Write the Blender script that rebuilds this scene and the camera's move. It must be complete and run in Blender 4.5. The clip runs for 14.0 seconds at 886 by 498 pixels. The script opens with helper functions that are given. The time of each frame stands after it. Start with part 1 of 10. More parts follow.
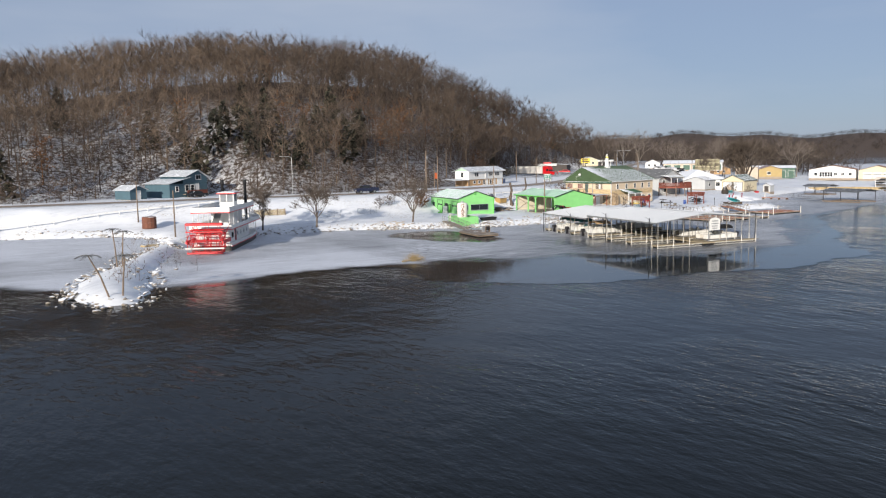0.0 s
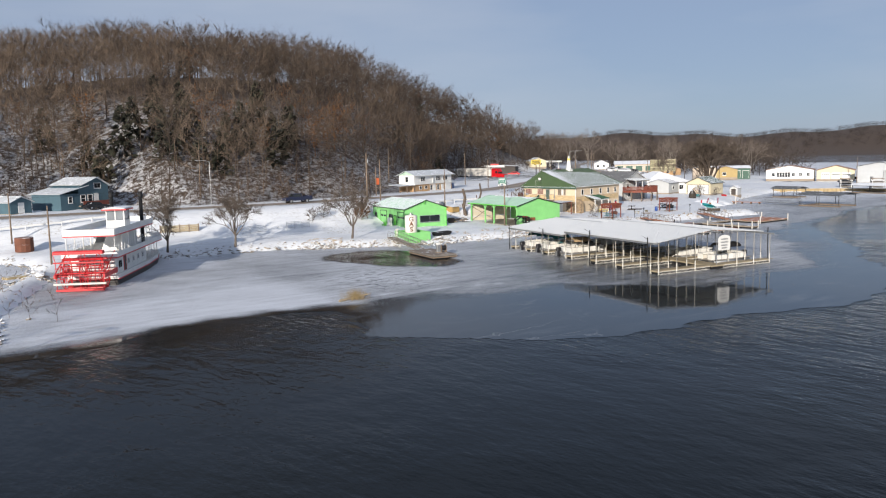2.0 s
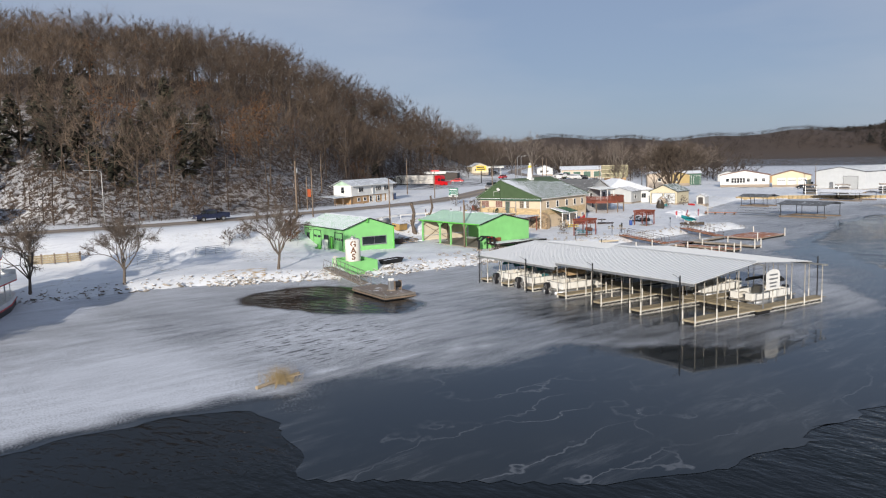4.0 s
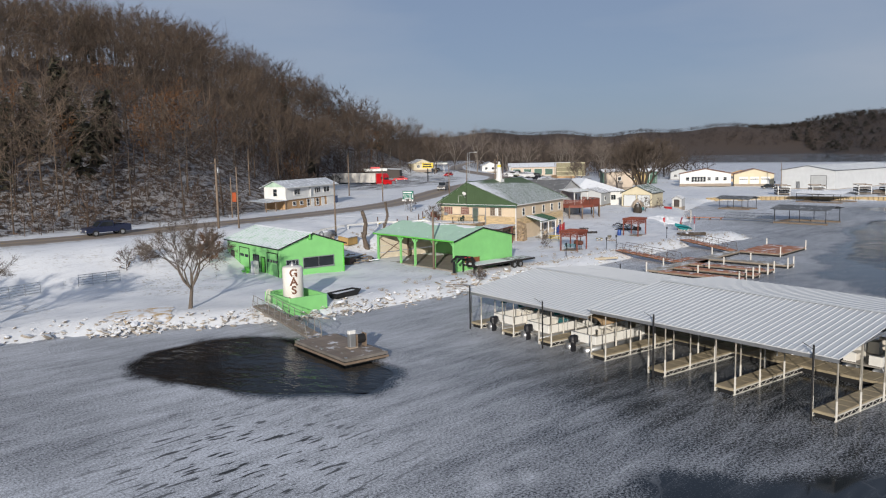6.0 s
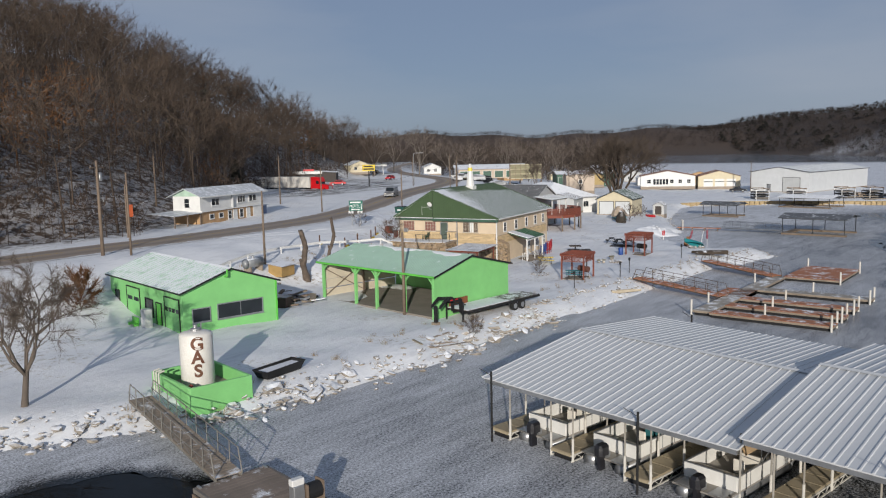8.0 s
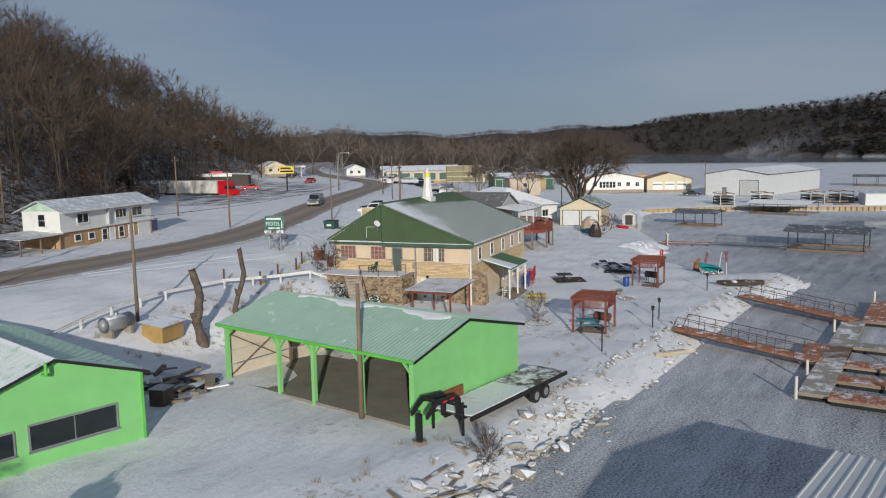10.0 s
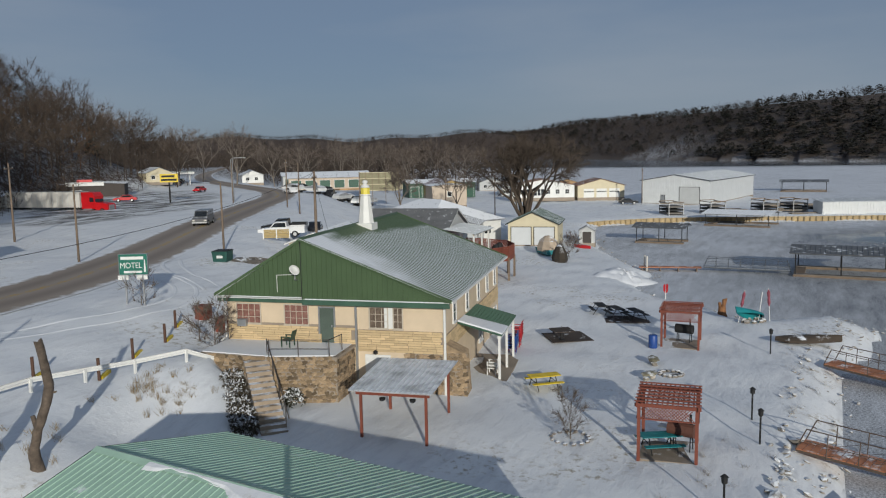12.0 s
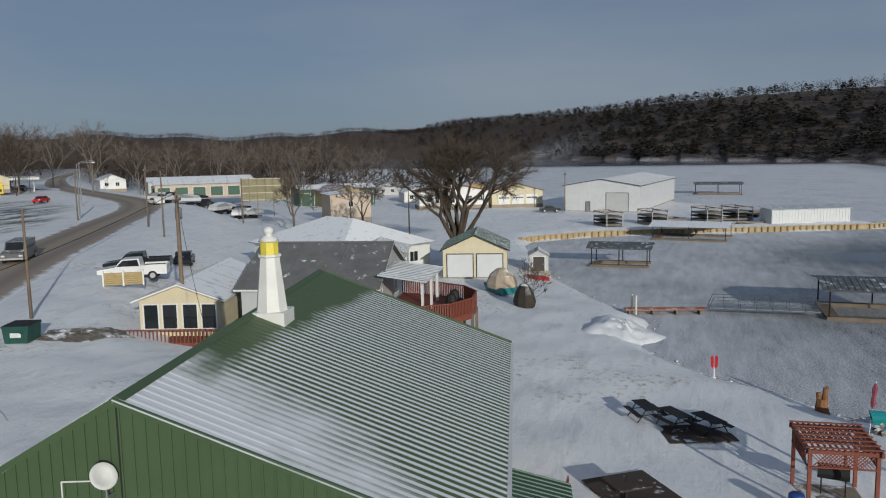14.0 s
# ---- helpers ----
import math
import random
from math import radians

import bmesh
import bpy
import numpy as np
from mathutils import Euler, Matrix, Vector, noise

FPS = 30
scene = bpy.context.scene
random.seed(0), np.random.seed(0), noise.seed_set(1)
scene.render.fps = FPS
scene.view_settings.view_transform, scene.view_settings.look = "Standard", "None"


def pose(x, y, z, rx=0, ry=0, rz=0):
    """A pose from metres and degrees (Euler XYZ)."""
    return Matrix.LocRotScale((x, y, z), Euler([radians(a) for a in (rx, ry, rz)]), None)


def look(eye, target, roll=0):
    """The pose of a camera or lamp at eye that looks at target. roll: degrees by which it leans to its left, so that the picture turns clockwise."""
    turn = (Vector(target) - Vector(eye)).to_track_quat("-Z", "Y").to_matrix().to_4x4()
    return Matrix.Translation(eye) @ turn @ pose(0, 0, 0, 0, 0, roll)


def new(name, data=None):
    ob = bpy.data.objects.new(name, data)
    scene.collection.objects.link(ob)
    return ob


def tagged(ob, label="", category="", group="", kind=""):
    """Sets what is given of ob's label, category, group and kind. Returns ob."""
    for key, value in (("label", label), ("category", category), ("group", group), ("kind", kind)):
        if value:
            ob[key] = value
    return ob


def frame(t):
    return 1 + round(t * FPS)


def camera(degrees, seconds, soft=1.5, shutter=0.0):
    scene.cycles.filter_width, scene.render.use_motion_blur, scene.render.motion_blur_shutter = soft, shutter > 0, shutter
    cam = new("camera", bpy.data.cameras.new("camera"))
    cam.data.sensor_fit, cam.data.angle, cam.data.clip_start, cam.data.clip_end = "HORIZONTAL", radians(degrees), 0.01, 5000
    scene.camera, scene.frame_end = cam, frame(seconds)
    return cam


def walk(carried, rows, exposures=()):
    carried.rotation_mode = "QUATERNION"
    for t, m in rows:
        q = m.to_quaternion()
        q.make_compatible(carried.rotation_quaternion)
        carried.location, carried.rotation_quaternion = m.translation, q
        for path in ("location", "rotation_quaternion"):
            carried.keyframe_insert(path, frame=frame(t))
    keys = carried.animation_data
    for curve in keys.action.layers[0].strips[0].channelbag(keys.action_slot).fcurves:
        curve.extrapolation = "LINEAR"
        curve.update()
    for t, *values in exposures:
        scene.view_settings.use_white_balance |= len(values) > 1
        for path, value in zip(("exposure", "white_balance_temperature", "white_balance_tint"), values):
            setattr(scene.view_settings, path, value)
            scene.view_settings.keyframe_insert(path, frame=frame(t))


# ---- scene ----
# camera and its flight
cam = camera(58.9, 14.0, soft=1.15)
PATH = [
    (0, (-2.307, 0.554, 12.881), (-1.121, 2.507, 12.613), -1.0),
    (0.5, (0.344, 5.431, 13.013), (1.565, 7.361, 12.741), -1.2),
    (1, (3.065, 10.360, 13.170), (4.323, 12.266, 12.897), -1.2),
    (1.5, (5.891, 15.364, 13.330), (7.187, 17.244, 13.058), -1.2),
    (2, (8.801, 20.514, 13.479), (10.134, 22.369, 13.208), -1.3),
    (2.5, (11.804, 25.791, 13.624), (13.177, 27.617, 13.354), -1.3),
    (3, (14.869, 31.067, 13.721), (16.281, 32.864, 13.452), -1.4),
    (3.2, (16.132, 33.167, 13.749), (17.560, 34.950, 13.484), -1.4),
    (5.3, (29.519, 55.152, 14.697), (31.104, 56.795, 14.415), -1.4),
    (5.5, (30.861, 57.273, 14.715), (32.461, 58.901, 14.432), -1.3),
    (6, (34.392, 62.528, 14.626), (36.027, 64.119, 14.343), -1.2),
    (6.5, (38.105, 67.713, 14.501), (39.775, 69.269, 14.220), -1.2),
    (7, (42.152, 72.947, 14.467), (43.855, 74.467, 14.184), -1.3),
    (7.5, (46.377, 78.191, 14.474), (48.114, 79.672, 14.190), -1.2),
    (7.7, (48.093, 80.223, 14.492), (49.843, 81.689, 14.208), -1.2),
    (9.8, (66.659, 100.050, 14.569), (68.557, 101.316, 14.281), -1.2),
    (10, (68.553, 101.859, 14.582), (70.465, 103.104, 14.293), -1.1),
    (10.5, (73.367, 106.309, 14.572), (75.315, 107.495, 14.283), -1.1),
    (11, (78.202, 110.494, 14.582), (80.188, 111.619, 14.297), -1.0),
    (11.5, (83.043, 114.463, 14.598), (85.065, 115.521, 14.316), -1.1),
    (12, (87.976, 118.221, 14.625), (90.032, 119.211, 14.343), -1.1),
    (12.5, (93.153, 121.859, 14.749), (95.245, 122.771, 14.462), -1.2),
    (13, (98.531, 125.451, 14.988), (100.655, 126.284, 14.699), -1.0),
    (13.5, (104.219, 129.053, 15.208), (106.373, 129.806, 14.915), -1.0),
    (14, (110.173, 132.564, 15.367), (112.353, 133.238, 15.075), -1.1),
]
EXPOSURES = [(0.0, 0.45, 6620, 10.0), (3.2, 0.38, 6600, 10.0), (6.5, 0.0, 6500, 10.0), (10.0, -0.25, 6450, 8.0), (12.5, -0.42, 6380, 5.0), (14.0, -0.45, 6380, 5.0)]
walk(cam, [(t, look(eye, target, roll)) for t, eye, target, roll in PATH], EXPOSURES)

# ---- world and sun ----
SUN_AZ, SUN_EL = 233.0, 14.5
world = bpy.data.worlds.new("world")
scene.world = world
world.use_nodes = True
wn = world.node_tree
sky = wn.nodes.new("ShaderNodeTexSky")
sky.sky_type, sky.sun_disc = "NISHITA", False
sky.sun_elevation, sky.sun_rotation = radians(SUN_EL), radians(SUN_AZ)
sky.air_density, sky.dust_density, sky.ozone_density = 0.8, 0.6, 2.5
# thin winter haze greys the clear sky
haze = wn.nodes.new("ShaderNodeMix")
haze.data_type = "RGBA"
haze.inputs[0].default_value = 0.72
haze.inputs[7].default_value = (3.4, 4.25, 6.1, 1)
wn.links.new(sky.outputs["Color"], haze.inputs[6])
# thin high cloud, drawn out along the horizon
veil_map = wn.nodes.new("ShaderNodeMapping")
veil_map.inputs["Scale"].default_value = (1.0, 1.0, 4.5)
veil_map.inputs["Rotation"].default_value = (0.12, 0.08, 0)
wn.links.new(wn.nodes.new("ShaderNodeTexCoord").outputs["Generated"], veil_map.inputs["Vector"])
veil_noise = wn.nodes.new("ShaderNodeTexNoise")
veil_noise.inputs["Scale"].default_value, veil_noise.inputs["Detail"].default_value = 1.7, 5.0
wn.links.new(veil_map.outputs["Vector"], veil_noise.inputs["Vector"])
veil_fac = wn.nodes.new("ShaderNodeMapRange")
veil_fac.inputs["From Min"].default_value, veil_fac.inputs["From Max"].default_value = 0.40, 0.72
veil_fac.inputs["To Min"].default_value, veil_fac.inputs["To Max"].default_value = 0.0, 0.55
wn.links.new(veil_noise.outputs["Fac"], veil_fac.inputs["Value"])
veil = wn.nodes.new("ShaderNodeMix")
veil.data_type = "RGBA"
veil.inputs[7].default_value = (5.6, 6.2, 7.3, 1)
wn.links.new(veil_fac.outputs["Result"], veil.inputs[0])
wn.links.new(haze.outputs[2], veil.inputs[6])
wn.links.new(veil.outputs[2], wn.nodes["Background"].inputs["Color"])
wn.nodes["Background"].inputs["Strength"].default_value = 0.068
sun = new("sun", bpy.data.lights.new("sun", "SUN"))
sun.data.energy, sun.data.angle, sun.data.color = 4.3, radians(0.6), (1.0, 0.93, 0.84)
_a, _e = radians(SUN_AZ), radians(SUN_EL)
_s = Vector((math.sin(_a) * math.cos(_e), math.cos(_a) * math.cos(_e), math.sin(_e)))
sun.matrix_world = look(_s * 50 + Vector((100, 130, 0)), (100, 130, 0))


# ---- materials ----
def material(name):
    m = bpy.data.materials.new(name)
    m.use_nodes = True
    t = m.node_tree
    return m, t.nodes, t.links, t.nodes["Principled BSDF"]


def noise_node(N, L, vec, scale, detail=5.0, rough=0.6):
    n = N.new("ShaderNodeTexNoise")
    n.inputs["Scale"].default_value = scale
    n.inputs["Detail"].default_value = detail
    n.inputs["Roughness"].default_value = rough
    if vec is not None:
        L.new(vec, n.inputs["Vector"])
    return n.outputs["Fac"]


def ramp(N, L, fac, lo, hi, a=(0, 0, 0), b=(1, 1, 1)):
    r = N.new("ShaderNodeValToRGB")
    r.color_ramp.elements[0].position, r.color_ramp.elements[1].position = lo, hi
    r.color_ramp.elements[0].color, r.color_ramp.elements[1].color = (*a, 1), (*b, 1)
    L.new(fac, r.inputs["Fac"])
    return r.outputs["Color"]


def mix(N, L, fac, a, b, mode="MIX"):
    n = N.new("ShaderNodeMix")
    n.data_type, n.blend_type = "RGBA", mode
    for sock, v in ((n.inputs[0], fac), (n.inputs[6], a), (n.inputs[7], b)):
        if isinstance(v, (int, float)):
            sock.default_value = v
        elif isinstance(v, tuple):
            sock.default_value = (*v, 1)
        else:
            L.new(v, sock)
    return n.outputs[2]


def math_node(N, L, op, a, b=0.0):
    n = N.new("ShaderNodeMath")
    n.operation = op
    for sock, v in ((n.inputs[0], a), (n.inputs[1], b)):
        if isinstance(v, (int, float)):
            sock.default_value = v
        else:
            L.new(v, sock)
    return n.outputs[0]


def bump(N, L, B, height, strength, dist=0.02):
    b = N.new("ShaderNodeBump")
    b.inputs["Strength"].default_value, b.inputs["Distance"].default_value = strength, dist
    L.new(height, b.inputs["Height"])
    L.new(b.outputs["Normal"], B.inputs["Normal"])


def position(N):
    return N.new("ShaderNodeNewGeometry").outputs["Position"]


def surface(name, col, rough=0.7, metal=0.0, var=0.3, scale=0.8, fine=14.0, bmp=0.25, dist=0.01, snow=0.0, island=0.0, dirt=None):
    """A weathered surface: colour varied at two scales, relief, and a share of thin snow on faces that look up."""
    m, N, L, B = material(name)
    p = N.new("ShaderNodeTexCoord").outputs["Object"]
    big, small = noise_node(N, L, p, scale), noise_node(N, L, p, fine, 6)
    dark = tuple(c * (1 - var) for c in col)
    light = tuple(min(1, c * (1 + var * 0.6)) for c in col)
    c = mix(N, L, ramp(N, L, big, 0.3, 0.7), dark, light)
    c = mix(N, L, math_node(N, L, "MULTIPLY", ramp(N, L, small, 0.35, 0.75), 0.5), c, dirt or dark)
    if island:
        info = N.new("ShaderNodeObjectInfo").outputs["Random"]
        v = math_node(N, L, "MULTIPLY_ADD", info, 2 * island)
        N[-1].inputs[2].default_value = 1 - island
        hsv = N.new("ShaderNodeHueSaturation")
        L.new(v, hsv.inputs["Value"])
        L.new(c, hsv.inputs["Color"])
        c = hsv.outputs["Color"]
    if snow:
        g = N.new("ShaderNodeNewGeometry")
        sep = N.new("ShaderNodeSeparateXYZ")
        L.new(g.outputs["True Normal"], sep.inputs[0])
        up = ramp(N, L, sep.outputs["Z"], 0.55, 0.8)
        patch = ramp(N, L, noise_node(N, L, g.outputs["Position"], 1.1, 7, 0.65), 0.62 - 0.4 * snow, 0.72 - 0.3 * snow)
        c = mix(N, L, math_node(N, L, "MULTIPLY", up, patch), c, (0.82, 0.84, 0.87))
    L.new(c, B.inputs["Base Color"])
    B.inputs["Roughness"].default_value, B.inputs["Metallic"].default_value = rough, metal
    if bmp:
        bump(N, L, B, small, bmp, dist)
    return m


def snow_material(name, bare=0.0):
    m, N, L, B = material(name)
    p = position(N)
    drift = noise_node(N, L, p, 0.09, 6, 0.62)
    fine = noise_node(N, L, p, 2.2, 8, 0.7)
    streak = N.new("ShaderNodeMapping")
    streak.inputs["Scale"].default_value = (0.5, 1.6, 1.0)
    streak.inputs["Rotation"].default_value = (0, 0, radians(35))
    L.new(p, streak.inputs["Vector"])
    st = noise_node(N, L, streak.outputs["Vector"], 0.55, 7, 0.68)
    c = mix(N, L, ramp(N, L, drift, 0.35, 0.65), (0.66, 0.68, 0.72), (0.79, 0.80, 0.82))
    c = mix(N, L, ramp(N, L, st, 0.60, 0.80), c, (0.58, 0.60, 0.63))
    both = math_node(N, L, "MULTIPLY", ramp(N, L, drift, 0.50, 0.62), ramp(N, L, fine, 0.56 - bare, 0.70 - bare))
    c = mix(N, L, both, c, (0.30, 0.25, 0.18))
    L.new(c, B.inputs["Base Color"])
    B.inputs["Roughness"].default_value = 0.75
    bump(N, L, B, math_node(N, L, "ADD", math_node(N, L, "MULTIPLY", fine, 0.4), st), 0.5, 0.10)
    return m


SNOW = snow_material("snow")
WHITE = surface("white_paint", (0.70, 0.70, 0.68), 0.55, var=0.12, bmp=0.1)
GREEN = surface("lime_green_paint", (0.22, 0.56, 0.19), 0.5, var=0.12, scale=0.6, bmp=0.12, dirt=(0.20, 0.48, 0.18))
GREEN_D = surface("dark_lime_paint", (0.12, 0.50, 0.07), 0.5, var=0.2)
BLACK = surface("black_paint", (0.011, 0.011, 0.012), 0.7, var=0.3)
GLASS_D = surface("window_glass_dark", (0.02, 0.025, 0.03), 0.08, var=0.4, bmp=0.0)
STEEL = surface("galvanised_steel", (0.42, 0.43, 0.44), 0.4, 0.7, var=0.25)
PALE_METAL = surface("white_metal_siding", (0.58, 0.595, 0.60), 0.45, var=0.08, bmp=0.1)
WOOD = surface("weathered_wood", (0.27, 0.22, 0.17), 0.85, var=0.35, fine=9, snow=0.18)
WOOD_POLE = surface("pole_wood", (0.20, 0.15, 0.11), 0.9, var=0.35)
RED_WOOD = surface("red_stained_wood", (0.20, 0.052, 0.030), 0.7, var=0.3)
ORANGE_WOOD = surface("rusty_orange_decking", (0.42, 0.17, 0.085), 0.8, var=0.3, snow=0.25)
RED = surface("red_paint", (0.55, 0.02, 0.025), 0.45, var=0.2)
DOCK_WOOD = surface("tan_dock_planks", (0.36, 0.30, 0.20), 0.85, var=0.3, fine=7)
TAN = surface("tan_stucco", (0.62, 0.50, 0.36), 0.85, var=0.12, fine=30)
TANBRICK = surface("tan_sandstone", (0.60, 0.45, 0.26), 0.85, var=0.25, island=0.15)
FIELDSTONE = surface("brown_fieldstone", (0.27, 0.195, 0.12), 0.9, var=0.5, scale=2.5, island=0.6)
MORTAR = surface("mortar", (0.30, 0.25, 0.20), 0.95, var=0.2)
ROCK = surface("pale_riprap_stone", (0.36, 0.32, 0.27), 0.9, var=0.45, scale=1.6, snow=0.72, island=0.35)
ROCK_D = surface("dark_riprap_stone", (0.24, 0.21, 0.18), 0.9, var=0.4, scale=1.6, snow=0.55)
TIRE = surface("tyre_rubber", (0.015, 0.015, 0.015), 0.85, var=0.3)
CREAM = surface("cream_siding", (0.60, 0.53, 0.37), 0.7, var=0.1)
BROWNBRICK = surface("orange_brick", (0.46, 0.29, 0.15), 0.85, var=0.3, fine=20)
TEAL = surface("teal_siding", (0.060, 0.115, 0.145), 0.65, var=0.15)
GREY_SHINGLE = surface("grey_shingles", (0.17, 0.175, 0.18), 0.9, var=0.25, snow=0.30)
BARK = surface("bare_bark", (0.135, 0.110, 0.090), 0.95, var=0.35)
TWIG = surface("bare_twigs", (0.125, 0.098, 0.078), 0.95, var=0.3, bmp=0.0)


# ---- mesh building ----
class Mesh:
    def __init__(self):
        self.v, self.f = [], []

    def add(self, verts, faces, m=None):
        n = len(self.v)
        self.v += [tuple(m @ Vector(p)) for p in verts] if m is not None else [tuple(p) for p in verts]
        self.f += [tuple(i + n for i in f) for f in faces]
        return self

    def box(self, x0, y0, z0, x1, y1, z1, m=None):
        v = [(x0, y0, z0), (x1, y0, z0), (x1, y1, z0), (x0, y1, z0), (x0, y0, z1), (x1, y0, z1), (x1, y1, z1), (x0, y1, z1)]
        return self.add(v, [(3, 2, 1, 0), (4, 5, 6, 7), (0, 1, 5, 4), (1, 2, 6, 5), (2, 3, 7, 6), (3, 0, 4, 7)], m)

    def slab(self, x0, y0, z0, x1, y1, z1, c=0.03, m=None):
        """A box with chamfered upright edges and top."""
        ring = lambda d, z: [(x0 + c, y0 + d, z), (x1 - c, y0 + d, z), (x1 - d, y0 + c, z), (x1 - d, y1 - c, z), (x1 - c, y1 - d, z), (x0 + c, y1 - d, z), (x0 + d, y1 - c, z), (x0 + d, y0 + c, z)]
        v = ring(0, z0) + ring(0, z1 - c) + ring(c * 0.8, z1)
        f = [tuple(range(7, -1, -1)), tuple(range(16, 24))]
        for k in (0, 8):
            f += [(k + i, k + (i + 1) % 8, k + 8 + (i + 1) % 8, k + 8 + i) for i in range(8)]
        return self.add(v, f, m)

    def tube(self, p, q, r0, r1=None, n=8, caps=True, m=None):
        r1 = r0 if r1 is None else r1
        p, q = Vector(p), Vector(q)
        d = (q - p).normalized()
        a = d.orthogonal().normalized()
        b = d.cross(a)
        v = []
        for c, r in ((p, r0), (q, r1)):
            v += [c + (a * math.cos(2 * math.pi * i / n) + b * math.sin(2 * math.pi * i / n)) * r for i in range(n)]
        f = [(i, (i + 1) % n, n + (i + 1) % n, n + i) for i in range(n)]
        if caps:
            f += [tuple(range(n - 1, -1, -1)), tuple(range(n, 2 * n))]
        return self.add(v, f, m)

    def path(self, pts, r, n=6, m=None):
        for a, b in zip(pts[:-1], pts[1:]):
            self.tube(a, b, r, r, n, True, m)
        return self

    def prism(self, pts, axis, lo, hi, m=None):
        """A flat outline pushed along an axis: for x pts are (y, z), for y (x, z), for z (x, y)."""
        def at(p, w):
            return {"x": (w, p[0], p[1]), "y": (p[0], w, p[1]), "z": (p[0], p[1], w)}[axis]
        n = len(pts)
        v = [at(p, lo) for p in pts] + [at(p, hi) for p in pts]
        f = [tuple(range(n - 1, -1, -1)), tuple(range(n, 2 * n))] + [(i, (i + 1) % n, n + (i + 1) % n, n + i) for i in range(n)]
        return self.add(v, f, m)

    def lathe(self, prof, n=16, m=None):
        v, f = [], []
        for r, z in prof:
            v += [(r * math.cos(2 * math.pi * i / n), r * math.sin(2 * math.pi * i / n), z) for i in range(n)]
        for k in range(len(prof) - 1):
            f += [(k * n + i, k * n + (i + 1) % n, (k + 1) * n + (i + 1) % n, (k + 1) * n + i) for i in range(n)]
        f += [tuple(range(n - 1, -1, -1)), tuple(range((len(prof) - 1) * n, len(prof) * n))]
        return self.add(v, f, m)

    def done(self, name, mat, smooth=False):
        me = bpy.data.meshes.new(name)
        me.from_pydata(self.v, [], self.f)
        bm = bmesh.new()
        bm.from_mesh(me)
        bmesh.ops.recalc_face_normals(bm, faces=bm.faces)
        bm.to_mesh(me)
        bm.free()
        me.materials.append(mat)
        if smooth:
            me.shade_smooth()
        return me


def part(name, m, mat, parent, label="", smooth=False, at=None):
    ob = new(name, m.done(name, mat, smooth) if isinstance(m, Mesh) else m)
    ob.parent = parent
    if at is not None:
        ob.matrix_basis = at
    return tagged(ob, label)


def thing(name, label, category, m, group="", kind=""):
    ob = new(name)
    ob.empty_display_size = 0.3
    ob.matrix_world = m
    ob.matrix_basis = m
    return tagged(ob, label, category, group, kind)


def single(name, m, mat, label, category, at=None, group="", kind="", smooth=False):
    ob = new(name, m.done(name, mat, smooth) if isinstance(m, Mesh) else m)
    if at is not None:
        ob.matrix_basis = at
    return tagged(ob, label, category, group, kind)


# ---- terrain ----
def step(a, b, x):
    t = np.clip((np.asarray(x, float) - a) / (b - a), 0, 1)
    return t * t * (3 - 2 * t)


def seg_distance(x, y, pts):
    best = np.full(x.shape, 1e9)
    for (ax, ay), (bx, by) in zip(pts[:-1], pts[1:]):
        dx, dy = bx - ax, by - ay
        t = np.clip(((x - ax) * dx + (y - ay) * dy) / (dx * dx + dy * dy), 0, 1)
        best = np.minimum(best, np.hypot(x - ax - t * dx, y - ay - t * dy))
    return best


def inside(x, y, pts):
    res = np.zeros(x.shape, bool)
    for (ax, ay), (bx, by) in zip(pts, pts[1:] + pts[:1]):
        hit = (ay > y) != (by > y)
        with np.errstate(divide="ignore", invalid="ignore"):
            xi = (bx - ax) * (y - ay) / (by - ay) + ax
        res ^= hit & (x < xi)
    return res


def signed(x, y, pts):
    return np.where(inside(x, y, pts), 1, -1) * seg_distance(x, y, pts + pts[:1])


SHORE = [(-900, 150), (-60, 152), (2, 154), (20, 146), (24, 138), (24, 129), (15.7, 110), (7.6, 93), (5.5, 83), (7, 76), (10.5, 75.5), (13, 82), (16, 97), (24, 119), (33, 132),
         (40.3, 133), (47, 131), (58, 130), (61, 126.5), (66, 124.5), (72, 121), (77, 118.6), (85, 117.6), (91, 116.9), (98, 117.5), (104, 117.4), (112, 117),
         (121, 116.6), (127, 116.6), (143, 116), (150, 114), (156, 113.6), (161, 116.6), (157.5, 121), (156, 123.2), (160, 126), (163, 130.3), (168.6, 134.6), (173, 136),
         (179, 134.8), (183.5, 138), (188, 140.5), (201.5, 147.2), (212.6, 150.4), (232, 156.5), (236, 155), (243.6, 147.2), (248.3, 138), (253, 124), (262, 101.6), (266, 97)]
LAND = SHORE + [(275, 101), (292, 118), (318, 130), (335, 150), (345, 180), (390, 232), (520, 330), (800, 540), (1300, 900), (1300, 2600), (-900, 2600)]
FAR_LAND = [(2600, 1500), (1700, 780), (1212, 414), (1018, 265), (840, 92), (765, 27), (700, -20), (600, -140), (520, -500), (520, -2600), (2600, -2600)]
ROAD = [(-500, 190), (-200, 181), (-60, 176), (36, 168), (70, 163), (88, 164.6), (106, 166.5), (121, 169.5), (131, 172.5), (150, 182), (173, 195), (203, 212), (228, 226), (247, 241), (262, 258), (276, 276), (300, 306), (336, 345), (420, 420), (600, 560)]


